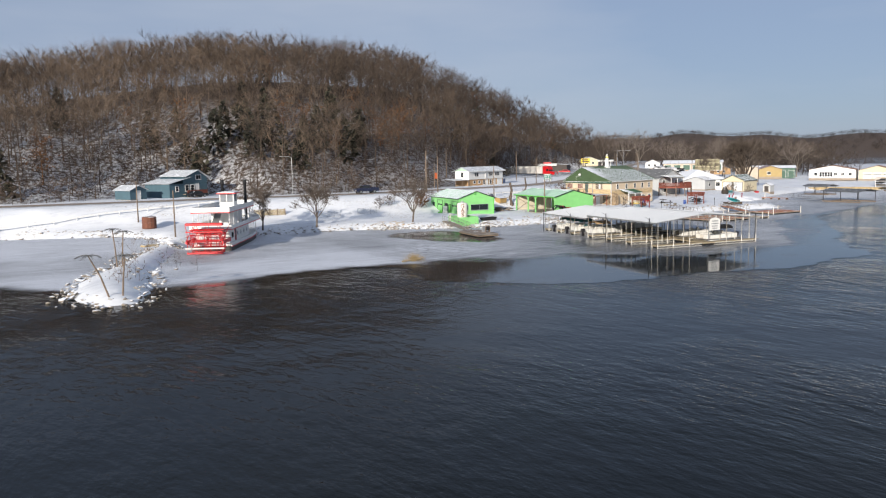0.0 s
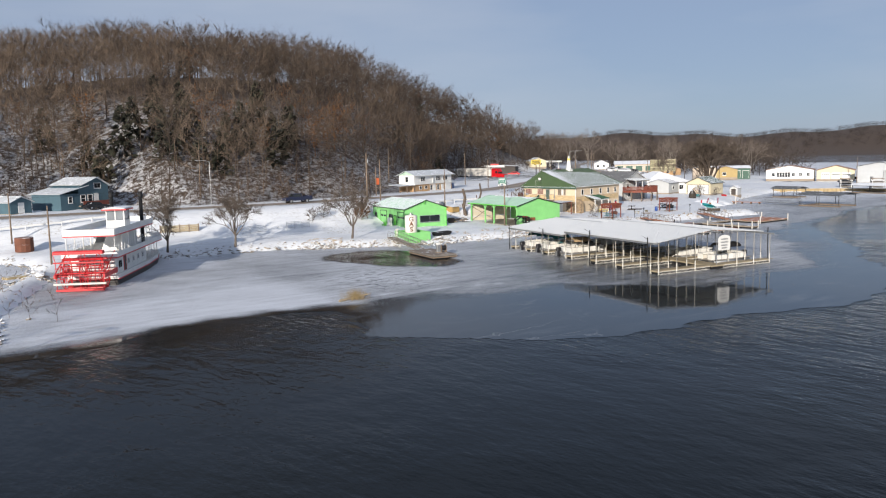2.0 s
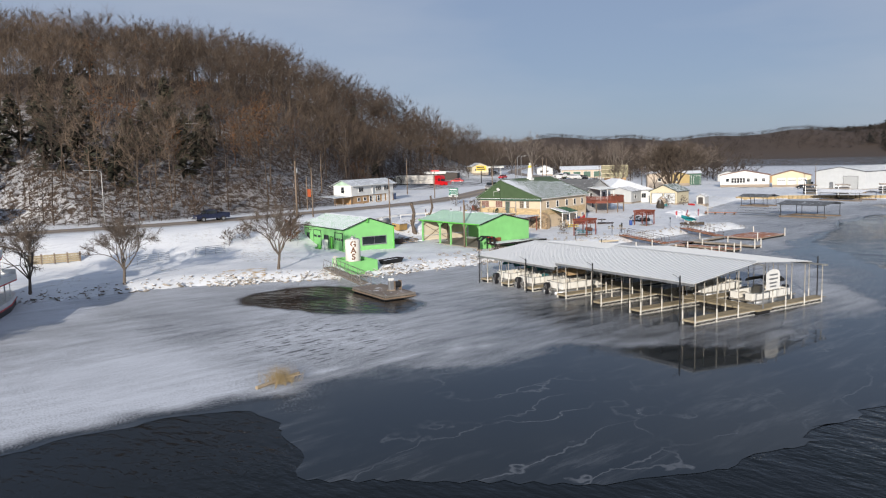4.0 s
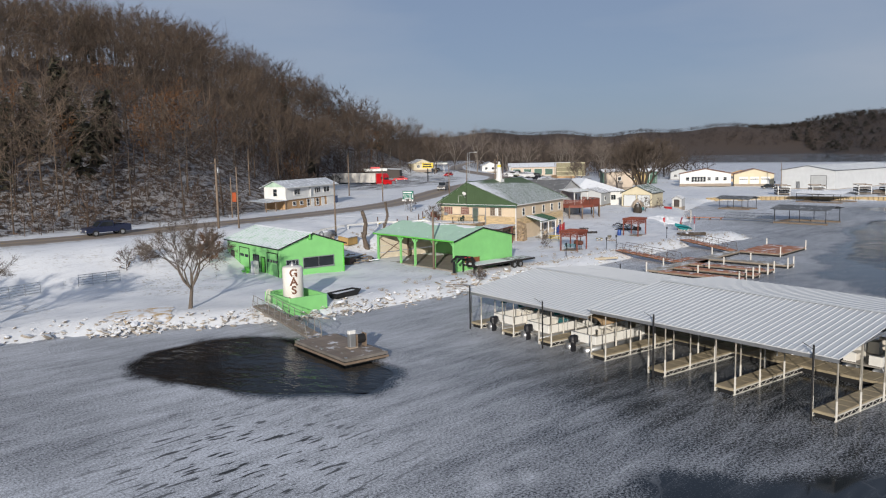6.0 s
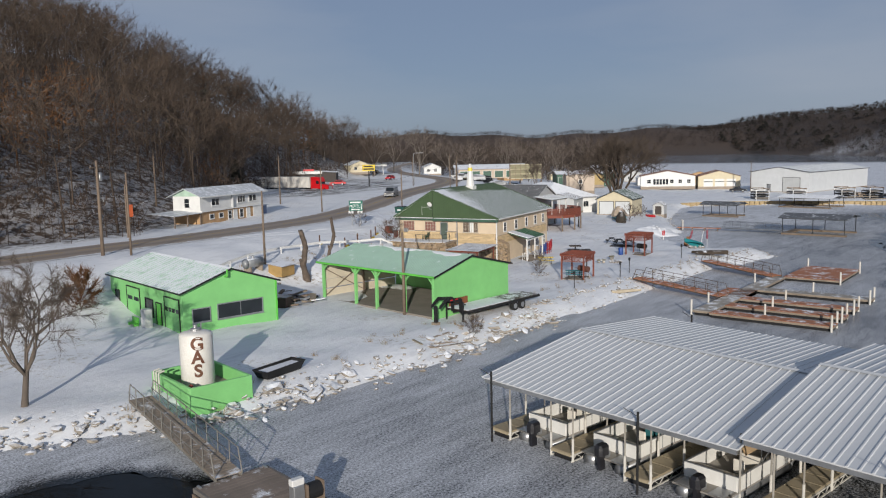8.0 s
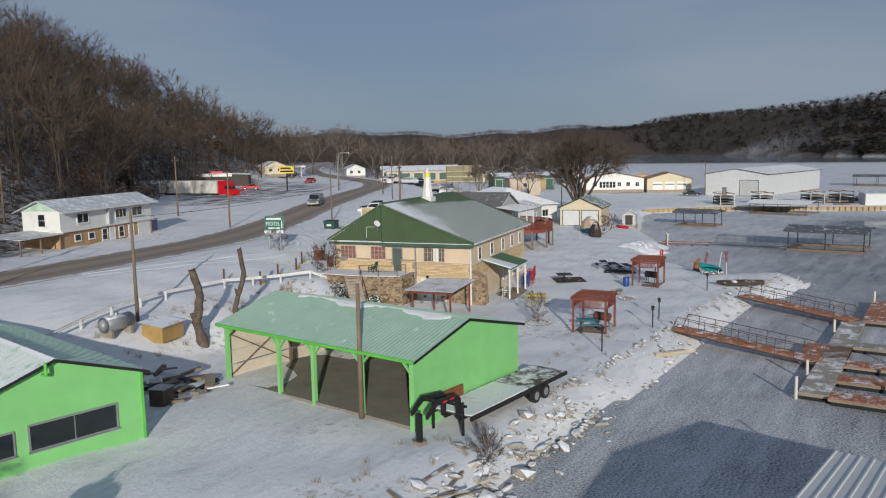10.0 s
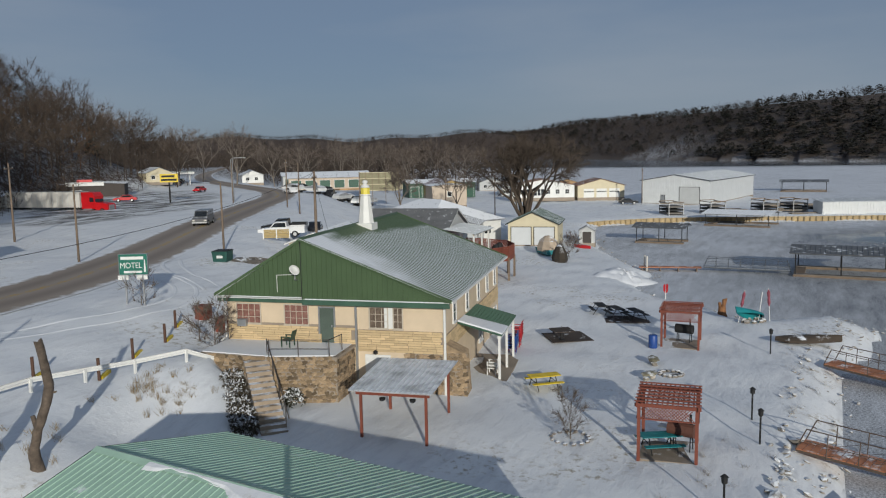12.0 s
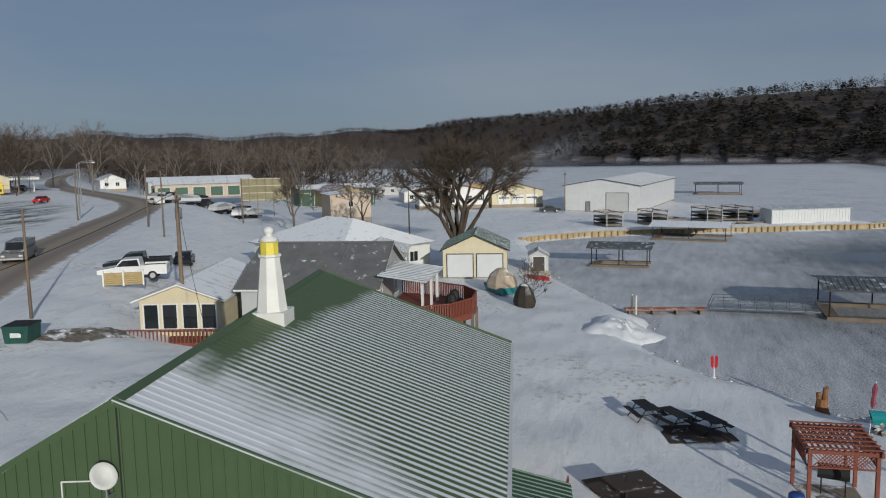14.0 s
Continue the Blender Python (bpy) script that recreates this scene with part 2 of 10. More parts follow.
def smooth_line(pts, step_m=2.0):
    out = []
    for i in range(len(pts) - 1):
        p0, p1, p2, p3 = (np.array(pts[max(0, min(len(pts) - 1, k))], float) for k in (i - 1, i, i + 1, i + 2))
        n = max(2, int(np.hypot(*(p2 - p1)) / step_m))
        for k in range(n):
            t = k / n
            out.append(tuple(0.5 * (2 * p1 + (p2 - p0) * t + (2 * p0 - 5 * p1 + 4 * p2 - p3) * t * t + (3 * p1 - p0 - 3 * p2 + p3) * t ** 3)))
    return out + [tuple(map(float, pts[-1]))]


ROAD_LINE = smooth_line(ROAD, 3.0)
ROAD_POLY = ROAD_LINE + [(600, 2600), (-500, 2600)]


def road_side(x, y):
    """Distance from the road's middle, positive on the lake's side."""
    d = seg_distance(x, y, ROAD_LINE)
    return np.where(inside(x, y, ROAD_POLY), -d, d)


CREST_X = [-400, -120, -50, 12, 48, 80, 108, 154, 180, 205, 242, 256, 275, 290, 305]
CREST_H = [13, 19, 22, 26.5, 33, 37.5, 38.5, 37.8, 33.5, 28.5, 20.5, 15.5, 8, 3, 0]
FOOT_X = [-400, -50, 12, 24, 50, 62, 100, 130, 150, 190, 230, 300]
FOOT_Y = [196, 186, 186, 194, 194, 177, 180, 196, 222, 264, 288, 305]


def hill(x, y):
    foot = np.interp(x, FOOT_X, FOOT_Y)
    crest = 311 + np.maximum(0, x - 150) * 0.25
    u = (y - foot) / (crest - foot)
    rise = np.where(u < 1, np.sin(np.clip(u, 0, 1) * math.pi / 2) ** 1.15, np.maximum(0.35, 1 - 0.25 * (u - 1)))
    return np.interp(x, CREST_X, CREST_H) * np.where(u > 0, rise, 0), u


def height(x, y):
    x, y = np.asarray(x, float), np.asarray(y, float)
    d = signed(x, y, LAND)
    r = road_side(x, y)
    bank = step(88, 99, x) * (1 - step(140, 165, x))
    toe = 24 + 3.6 * step(104, 107, x) * (1 - step(108.5, 112, x)) - 1.6 * step(110, 114, x) * (1 - step(124, 130, x))
    yard = 0.95 * step(-0.6, 3.0, d)
    near = 2.2 * (bank * (1 - step(0, 1, (r - 17.5) / (toe - 17.5))) + (1 - bank) * step(22, 8, r)) + 1.45 * step(19, 6.0, r)
    broad = 0.6 * step(75, 27, r) * step(140, 175, x) + 0.25 * step(40, 24, r)
    z = yard + (near + broad) * step(0, 10, d)
    # bank heaped along the motel stairs, falling with them
    c, q = math.cos(math.radians(11.8)), math.sin(math.radians(11.8))
    lx, ly = (x - 126.2) * c + (y - 136.3) * q + 2.9, (y - 136.3) * c - (x - 126.2) * q - 10.3
    side, down = -0.586 * lx + 0.81 * ly, -0.81 * lx - 0.586 * ly
    z = np.maximum(z, np.clip(3.5 - 0.47 * np.maximum(down, 0), 0, 3.5) * step(0.5, 2.0, side) * step(13, 8, side) * step(-7, -4, down) * (lx < 4))
    h, u = hill(x, y)
    z = z + h
    z = np.where(d < 0, np.maximum(-2.0, -0.45 + d * 0.12), z)
    f = signed(x, y, FAR_LAND)
    z = np.where(f > 0, 0.3 + 68 * step(-20, 170, f) * (0.94 + 0.06 * np.sin(x * 0.006 + 1.0) * np.cos(y * 0.005)), z)
    far = np.hypot(x - 100, y - 130)
    az = np.degrees(np.arctan2(y - 130, x - 100))
    z = np.where(far > 1250, np.maximum(z, (46 + 5 * np.sin(az * 0.35) + 3 * np.sin(az * 1.1 + 1)) * step(1250, 1600, far) * step(2, 12, az)), z)
    rough_amt = step(0.5, 5, d) * step(5.0, 9, np.abs(r))
    z = z + rough_amt * 0.10 * (np.sin(x * 0.9 + 2 * np.sin(y * 0.31)) * np.cos(y * 0.7 + np.sin(x * 0.23)))
    return z


def graded(lo, hi, a, b, fine, grow=1.06, most=40.0):
    mid = list(np.arange(a, b + 1e-6, fine))
    left, right = [], []
    p, s = a, fine
    while p > lo:
        s = min(most, s * grow)
        p -= s
        left.append(p)
    p, s = mid[-1], fine
    while p < hi:
        s = min(most, s * grow)
        p += s
        right.append(p)
    return np.array(left[::-1] + mid + right)


def grid_mesh(name, xs, ys, zs, keep=None, XY=None):
    nx, ny = len(xs), len(ys)
    X, Y = XY or np.meshgrid(xs, ys)
    v = np.stack([X.ravel(), Y.ravel(), zs.ravel()], 1)
    idx = np.arange(nx * ny).reshape(ny, nx)
    f = np.stack([idx[:-1, :-1], idx[:-1, 1:], idx[1:, 1:], idx[1:, :-1]], -1).reshape(-1, 4)
    if keep is not None:
        f = f[keep.ravel()[f].all(1)]
        used = np.zeros(len(v), bool)
        used[f.ravel()] = True
        new_id = np.cumsum(used) - 1
        v, f = v[used], new_id[f]
    me = bpy.data.meshes.new(name)
    me.vertices.add(len(v))
    me.vertices.foreach_set("co", v.ravel())
    me.loops.add(f.size)
    me.loops.foreach_set("vertex_index", f.ravel())
    me.polygons.add(len(f))
    me.polygons.foreach_set("loop_start", np.arange(0, f.size, 4))
    me.polygons.foreach_set("use_smooth", np.ones(len(f), bool))
    me.update(calc_edges=True)
    me.validate()
    return me, (v if keep is None else used)


gx = graded(-2600, 2600, 0, 182, 1.25)
gy = graded(-2600, 2600, 72, 190, 1.1)
GX, GY = np.meshgrid(gx, gy)
GZ = height(GX, GY)
ground_me, _ = grid_mesh("ground", gx, gy, GZ)


def ground_z(x, y):
    """The ground's height at a place, from its grid."""
    i, j = int(np.searchsorted(gx, x)) - 1, int(np.searchsorted(gy, y)) - 1
    u, v = (x - gx[i]) / (gx[i + 1] - gx[i]), (y - gy[j]) / (gy[j + 1] - gy[j])
    return float((GZ[j, i] * (1 - u) + GZ[j, i + 1] * u) * (1 - v) + (GZ[j + 1, i] * (1 - u) + GZ[j + 1, i + 1] * u) * v)


def ground_material():
    m, N, L, B = material("snowy_ground")
    p = position(N)
    drift = noise_node(N, L, p, 0.09, 6, 0.62)
    fine = noise_node(N, L, p, 2.2, 8, 0.7)
    mp = N.new("ShaderNodeMapping")
    mp.inputs["Scale"].default_value, mp.inputs["Rotation"].default_value = (0.45, 1.7, 1.0), (0, 0, radians(-40))
    L.new(p, mp.inputs["Vector"])
    st = noise_node(N, L, mp.outputs["Vector"], 0.6, 8, 0.7)
    c = mix(N, L, ramp(N, L, drift, 0.35, 0.65), (0.70, 0.72, 0.75), (0.82, 0.83, 0.84))
    c = mix(N, L, ramp(N, L, st, 0.50, 0.78), c, (0.55, 0.56, 0.59))
    bare = math_node(N, L, "MULTIPLY", ramp(N, L, drift, 0.54, 0.64), ramp(N, L, fine, 0.52, 0.66))
    c = mix(N, L, bare, c, (0.33, 0.28, 0.20))
    # wet asphalt of the store's lot between wind-blown snow
    lot = N.new("ShaderNodeAttribute")
    lot.attribute_name = "lot"
    swept = ramp(N, L, noise_node(N, L, mp.outputs["Vector"], 0.16, 8, 0.72), 0.44, 0.56, (1, 1, 1), (0, 0, 0))
    c = mix(N, L, math_node(N, L, "MULTIPLY", lot.outputs["Fac"], swept), c, (0.13, 0.125, 0.12))
    # leaf litter and rock showing through on the wooded hill
    a = N.new("ShaderNodeAttribute")
    a.attribute_name = "woods"
    litter = ramp(N, L, noise_node(N, L, p, 0.8, 9, 0.75), 0.42, 0.58)
    wooded = math_node(N, L, "MAXIMUM", math_node(N, L, "MULTIPLY", a.outputs["Fac"], litter), math_node(N, L, "SUBTRACT", a.outputs["Fac"], 1.0))
    leaf = mix(N, L, fine, (0.038, 0.026, 0.018), (0.090, 0.058, 0.038))
    c = mix(N, L, wooded, c, leaf)
    L.new(c, B.inputs["Base Color"])
    B.inputs["Roughness"].default_value = 0.8
    bump(N, L, B, math_node(N, L, "ADD", math_node(N, L, "MULTIPLY", fine, 0.5), st), 0.6, 0.12)
    return m


_h, _u = hill(GX, GY)
_far = signed(GX, GY, FAR_LAND)
_dist = np.hypot(GX - 100, GY - 130)
_foot = GY - np.interp(GX, FOOT_X, FOOT_Y)
_strip = step(-7, 0, _foot) * step(5.5, 9, -road_side(GX, GY)) * (GX < 250)
woods = np.clip(np.maximum(step(0.02, 0.12, _u) * (_h > 0.5), (0.9 + 0.1 * step(60, 85, GX)) * _strip) * (1.20 + 0.42 * step(35, 80, GX) + 0.75 * step(0.40, 0.75, _u)) + step(-30, 2, _far) * (1.95 - 0.75 * np.exp(-((GY - 318) / 55) ** 2) * step(150, 60, _far)) + 1.9 * step(1000, 1200, _dist) + 1.2 * step(330, 420, GX) * (GY > 200) * (_far < 0), 0, 2)
at = ground_me.attributes.new("woods", "FLOAT", "POINT")
at.data.foreach_set("value", woods.ravel())
LOT = [(165, 212), (192, 218), (206, 224), (236, 249), (250, 268), (248, 285), (225, 275), (200, 262), (180, 245), (162, 225)]
at = ground_me.attributes.new("lot", "FLOAT", "POINT")
at.data.foreach_set("value", step(-2, 3, signed(GX, GY, LOT)).ravel())
ground_me.materials.append(ground_material())
tagged(new("ground", ground_me), "snow-covered lakeside ground rising to a wooded hill", "ground", kind="structure")


# ---- lake: open water and ice ----
def water_material():
    m, N, L, B = material("lake_water")
    p = position(N)
    mp = N.new("ShaderNodeMapping")
    mp.inputs["Scale"].default_value, mp.inputs["Rotation"].default_value = (1.0, 0.45, 1.0), (0, 0, radians(38))
    L.new(p, mp.inputs["Vector"])
    w1 = noise_node(N, L, mp.outputs["Vector"], 1.3, 4, 0.6)
    w2 = noise_node(N, L, mp.outputs["Vector"], 0.30, 4, 0.6)
    calm = ramp(N, L, noise_node(N, L, p, 0.03, 3), 0.4, 0.62)
    B.inputs["Base Color"].default_value = (0.006, 0.008, 0.009, 1)
    B.inputs["Specular IOR Level"].default_value = 0.16
    B.inputs["Roughness"].default_value, B.inputs["IOR"].default_value = 0.10, 1.33
    h = math_node(N, L, "ADD", math_node(N, L, "MULTIPLY", w1, 0.5), w2)
    h = math_node(N, L, "MULTIPLY", h, math_node(N, L, "MULTIPLY_ADD", calm, 0.7))
    N[-2].inputs[2].default_value = 0.3
    bump(N, L, B, h, 0.8, 0.30)
    return m


wx, wy = graded(-2600, 2600, 0, 100, 20, 1.1, 200), graded(-2600, 2600, 0, 100, 20, 1.1, 200)
lake_me, _ = grid_mesh("lake_water", wx, wy, np.full((len(wy), len(wx)), -0.015))
lake_me.materials.append(water_material())
tagged(new("lake_water", lake_me), "dark open lake water with small ripples", "water", kind="structure")

OPEN = [(-900, 112), (0, 94), (5, 86), (6.5, 78), (10, 76.5), (14, 80.5), (22, 82.8), (28.6, 83.8), (36, 84.7), (40.5, 83.9), (42.6, 82.6), (41.0, 78), (39.2, 71.5), (42.7, 66.8), (47.6, 61.6), (55.4, 59.4), (63, 57.2), (76, 54.5), (92, 55),
        (106, 67.5), (126, 81), (137.6, 92.5), (150, 97), (170, 102), (190, 107), (215, 100), (238, 92), (255, 82), (330, 20), (520, -320), (520, -2600), (-900, -2600)]
# where the frosted sheet gives way to clear black ice
FROST = [(-900, 140), (0, 95), (20, 86), (42.4, 83.4), (47, 82.5), (52.5, 82), (58, 80.5), (61, 78.6), (64.8, 78.4), (68, 74.5), (73.5, 70), (84, 66.5), (97, 69), (107, 77), (118, 86), (130, 94), (140, 97.5), (150, 98.5), (170, 103), (190, 108), (215, 101), (238, 93), (255, 83), (330, 21),
         (700, 21), (700, 900), (-900, 900)]
POOL = [(57.5, 114), (60, 118.5), (64.5, 119.3), (68.5, 117), (70.5, 112), (70.5, 105), (68.5, 100), (64.5, 98.5), (61, 102.5), (58.5, 108)]


def ice_material():
    """Wind-blown snow on ice; where the sheet is thin it is dark, wet and glossy."""
    m, N, L, B = material("snow_dusted_ice")
    p = position(N)
    a = N.new("ShaderNodeAttribute")
    a.attribute_name = "thick"
    big = noise_node(N, L, p, 0.07, 6, 0.62)
    mp = N.new("ShaderNodeMapping")
    mp.inputs["Scale"].default_value, mp.inputs["Rotation"].default_value = (0.30, 1.7, 1.0), (0, 0, radians(28))
    L.new(p, mp.inputs["Vector"])
    streak = noise_node(N, L, mp.outputs["Vector"], 0.5, 8, 0.72)
    grain = noise_node(N, L, p, 8.0, 4, 0.85)
    sheet = ramp(N, L, a.outputs["Fac"], 0.02, 0.16)
    cover = math_node(N, L, "ADD", a.outputs["Fac"], math_node(N, L, "MULTIPLY", math_node(N, L, "SUBTRACT", big, 0.5), 0.6))
    cover = math_node(N, L, "ADD", cover, math_node(N, L, "MULTIPLY", math_node(N, L, "SUBTRACT", streak, 0.5), 0.75))
    cover = math_node(N, L, "ADD", cover, math_node(N, L, "MULTIPLY", math_node(N, L, "SUBTRACT", grain, 0.5), 2.3))
    k = math_node(N, L, "MULTIPLY", ramp(N, L, cover, 0.25, 0.95), sheet)
    # pale healed cracks and wisps of frost on the clear ice
    warp = N.new("ShaderNodeVectorMath")
    warp.operation = "ADD"
    wn_ = N.new("ShaderNodeTexNoise")
    wn_.inputs["Scale"].default_value, wn_.inputs["Detail"].default_value = 0.12, 5.0
    L.new(p, wn_.inputs["Vector"])
    sc = N.new("ShaderNodeVectorMath")
    sc.operation = "SCALE"
    sc.inputs["Scale"].default_value = 14.0
    L.new(wn_.outputs["Color"], sc.inputs[0])
    L.new(mp.outputs["Vector"], warp.inputs[0])
    L.new(sc.outputs["Vector"], warp.inputs[1])
    vor = N.new("ShaderNodeTexVoronoi")
    vor.feature = "DISTANCE_TO_EDGE"
    vor.inputs["Scale"].default_value = 0.16
    L.new(warp.outputs["Vector"], vor.inputs["Vector"])
    line = ramp(N, L, vor.outputs["Distance"], 0.004, 0.022, (1, 1, 1), (0, 0, 0))
    line = math_node(N, L, "MULTIPLY", line, ramp(N, L, big, 0.46, 0.62))
    wisp = math_node(N, L, "MULTIPLY", ramp(N, L, streak, 0.50, 0.78), ramp(N, L, noise_node(N, L, p, 0.045, 3), 0.42, 0.66))
    k = math_node(N, L, "MAXIMUM", k, math_node(N, L, "MAXIMUM", math_node(N, L, "MULTIPLY", line, 0.15), math_node(N, L, "MULTIPLY", wisp, 0.32)))
    c = mix(N, L, k, (0.012, 0.016, 0.019), (0.70, 0.72, 0.76))
    # scattered dark slots melted through the snow near the pool
    mk = N.new("ShaderNodeAttribute")
    mk.attribute_name = "melt"
    mp2 = N.new("ShaderNodeMapping")
    mp2.inputs["Scale"].default_value, mp2.inputs["Rotation"].default_value = (0.42, 1.9, 1.0), (0, 0, radians(-52))
    L.new(p, mp2.inputs["Vector"])
    slots = math_node(N, L, "MULTIPLY", ramp(N, L, noise_node(N, L, mp2.outputs["Vector"], 1.5, 2, 0.5), 0.58, 0.63), mk.outputs["Fac"])
    c = mix(N, L, slots, c, (0.035, 0.037, 0.040))
    L.new(c, B.inputs["Base Color"])
    B.inputs["Specular IOR Level"].default_value = 0.20
    L.new(ramp(N, L, k, 0.0, 0.5, (0.05, 0.05, 0.05), (0.75, 0.75, 0.75)), B.inputs["Roughness"])
    b = N.new("ShaderNodeBump")
    b.inputs["Distance"].default_value = 0.05
    L.new(math_node(N, L, "MULTIPLY", sheet, 0.16), b.inputs["Strength"])
    L.new(math_node(N, L, "ADD", math_node(N, L, "MULTIPLY", grain, 0.5), streak), b.inputs["Height"])
    L.new(b.outputs["Normal"], B.inputs["Normal"])
    return m


ix = graded(-2600, 2600, 0, 170, 0.9, 1.08, 60)
iy = graded(-2600, 2600, 52, 135, 0.9, 1.08, 60)
IX, IY = np.meshgrid(ix, iy)
edge = -signed(IX, IY, OPEN)
pool = -signed(IX, IY, POOL)
wob = 1.6 * np.sin(IX * 0.33 + 2 * np.sin(IY * 0.21)) * np.cos(IY * 0.27) + 0.5 * np.sin(IX * 1.3 + IY * 0.9)
edge, pool = edge + wob * 0.6, pool + wob * 0.35
frost = signed(IX, IY, FROST) + wob * 0.8
west = step(47, 41, IX)
bank_ice = step(0, 1, edge / 3.0) * (0.06 + 0.84 * step(78, 84, IY + 0.15 * (IX - 40)))
bay_ice = 0.14 * step(-6, 0, frost) + 0.34 * step(-0.6, 1.2, frost) + 0.24 * step(2, 14, frost) * step(80, 62, IX) + 0.20 * step(8, 30, frost) * step(62, 80, IX)
thick = west * bank_ice + (1 - west) * bay_ice
docks = np.exp(-(((IX - 81) / 13) ** 2 + ((IY - 85) / 17) ** 2))
thick = np.minimum(thick, 0.10 + 0.75 * step(0, 1.3, pool)) - 0.30 * docks + 0.10 * np.exp(-(((IX - 54) / 8) ** 2 + ((IY - 92) / 9) ** 2))
# the pale ridge of an old crack, and the hazy sheet east of the covered dock
crack_y = np.interp(IX, [46, 48.8, 51.4, 54.7, 59.8, 64], [86.2, 86.2, 85.6, 85.4, 84.4, 82])
crack = np.exp(-((IY - crack_y) / 0.32) ** 2) * step(46, 49, IX) * step(65, 59, IX)
haze_ice = np.exp(-(((IX - 110) / 16) ** 2 + ((IY - 76) / 10) ** 2)) * step(0, 5, edge)
lead = np.exp(-(((IX - 226) / 9) ** 2)) * step(125, 108, IY)
thick = thick + 0.10 * step(104, 125, IX) + 0.14 * step(225, 300, IX)
thick = thick - 0.17 * step(62, 48, IX) * step(97, 104, IY) * step(124, 114, IY)
thick = np.clip(thick + 0.28 * crack + 0.22 * haze_ice - 0.7 * lead, 0, 1)
melt = np.exp(-(((IX - 54) / 7.5) ** 2 + ((IY - 95) / 9) ** 2) ** 1.5) * step(0.3, 2, pool)
# the outermost vertices slide onto the shoreline of the sheet, so that its rim is a clean curve
field = np.minimum(edge, pool)
gyy, gxx = np.gradient(field, iy, ix)
g2 = np.maximum(gxx ** 2 + gyy ** 2, 0.05)
cell = np.maximum(np.gradient(ix)[None, :], np.gradient(iy)[:, None]) * 1.3
rimv = (field <= 0) & (field > -cell)
EX = np.where(rimv, IX - np.clip(field * gxx / g2, -cell, cell), IX)
EY = np.where(rimv, IY - np.clip(field * gyy / g2, -cell, cell), IY)
reach_edge = (field > 0) | rimv
ice_me, iv = grid_mesh("ice", ix, iy, np.zeros_like(IX), reach_edge, XY=(EX, EY))
at = ice_me.attributes.new("thick", "FLOAT", "POINT")
at.data.foreach_set("value", thick.ravel()[iv].astype(np.float32))
at = ice_me.attributes.new("melt", "FLOAT", "POINT")
at.data.foreach_set("value", melt.ravel()[iv].astype(np.float32))
ice_me.materials.append(ice_material())
tagged(new("ice_sheet", ice_me), "grey lake ice dusted with wind-blown snow", "ice", kind="structure")


# ---- road ----
def road_material():
    m, N, L, B = material("wet_asphalt")
    p = position(N)
    a = N.new("ShaderNodeAttribute")
    a.attribute_name = "across"
    big, fine = noise_node(N, L, p, 0.25, 5), noise_node(N, L, p, 9, 6)
    c = mix(N, L, fine, (0.24, 0.195, 0.158), (0.37, 0.31, 0.25))
    c = mix(N, L, ramp(N, L, big, 0.45, 0.7), c, (0.32, 0.27, 0.22))
    lane = math_node(N, L, "ABSOLUTE", math_node(N, L, "SUBTRACT", math_node(N, L, "ABSOLUTE", a.outputs["Fac"]), 0.42))
    c = mix(N, L, ramp(N, L, lane, 0.05, 0.30), (0.23, 0.185, 0.15), c)
    mid = math_node(N, L, "ABSOLUTE", math_node(N, L, "SUBTRACT", math_node(N, L, "ABSOLUTE", a.outputs["Fac"]), 0.035))
    worn = math_node(N, L, "MULTIPLY", math_node(N, L, "LESS_THAN", mid, 0.018), ramp(N, L, noise_node(N, L, p, 0.6, 5), 0.38, 0.55))
    c = mix(N, L, worn, c, (0.42, 0.27, 0.06))
    off = math_node(N, L, "ABSOLUTE", a.outputs["Fac"])
    edge_n = math_node(N, L, "ADD", off, math_node(N, L, "MULTIPLY", math_node(N, L, "SUBTRACT", noise_node(N, L, p, 0.8, 7), 0.5), 0.5))
    c = mix(N, L, ramp(N, L, edge_n, 0.80, 0.95), c, (0.80, 0.81, 0.83))
    L.new(c, B.inputs["Base Color"])
    B.inputs["Roughness"].default_value = 0.7
    bump(N, L, B, fine, 0.3, 0.01)
    return m


def strip(name, line, half, lift, attribute=True, cols=6):
    pts = np.array(line)
    tan = np.gradient(pts, axis=0)
    tan /= np.linalg.norm(tan, axis=1)[:, None]
    nor = np.stack([-tan[:, 1], tan[:, 0]], 1)
    v, f, acr = [], [], []
    for k in range(cols + 1):
        w = -1 + 2 * k / cols
        q = pts + nor * half * w
        z = height(pts[:, 0], pts[:, 1]) + lift * (1 - 0.5 * abs(w))
        v += [(*a, b) for a, b in zip(q, z)]
        acr += [w] * len(pts)
    n = len(pts)
    for k in range(cols):
        f += [(k * n + i, k * n + i + 1, (k + 1) * n + i + 1, (k + 1) * n + i) for i in range(n - 1)]
    me = bpy.data.meshes.new(name)
    me.from_pydata(v, [], f)
    at = me.attributes.new("across", "FLOAT", "POINT")
    at.data.foreach_set("value", acr)
    me.shade_smooth()
    return me


road_me = strip("road", ROAD_LINE[30:], 4.3, 0.12, cols=12)
road_me.materials.append(road_material())
tagged(new("road", road_me), "two-lane asphalt road with snow along its edges", "road", kind="structure")


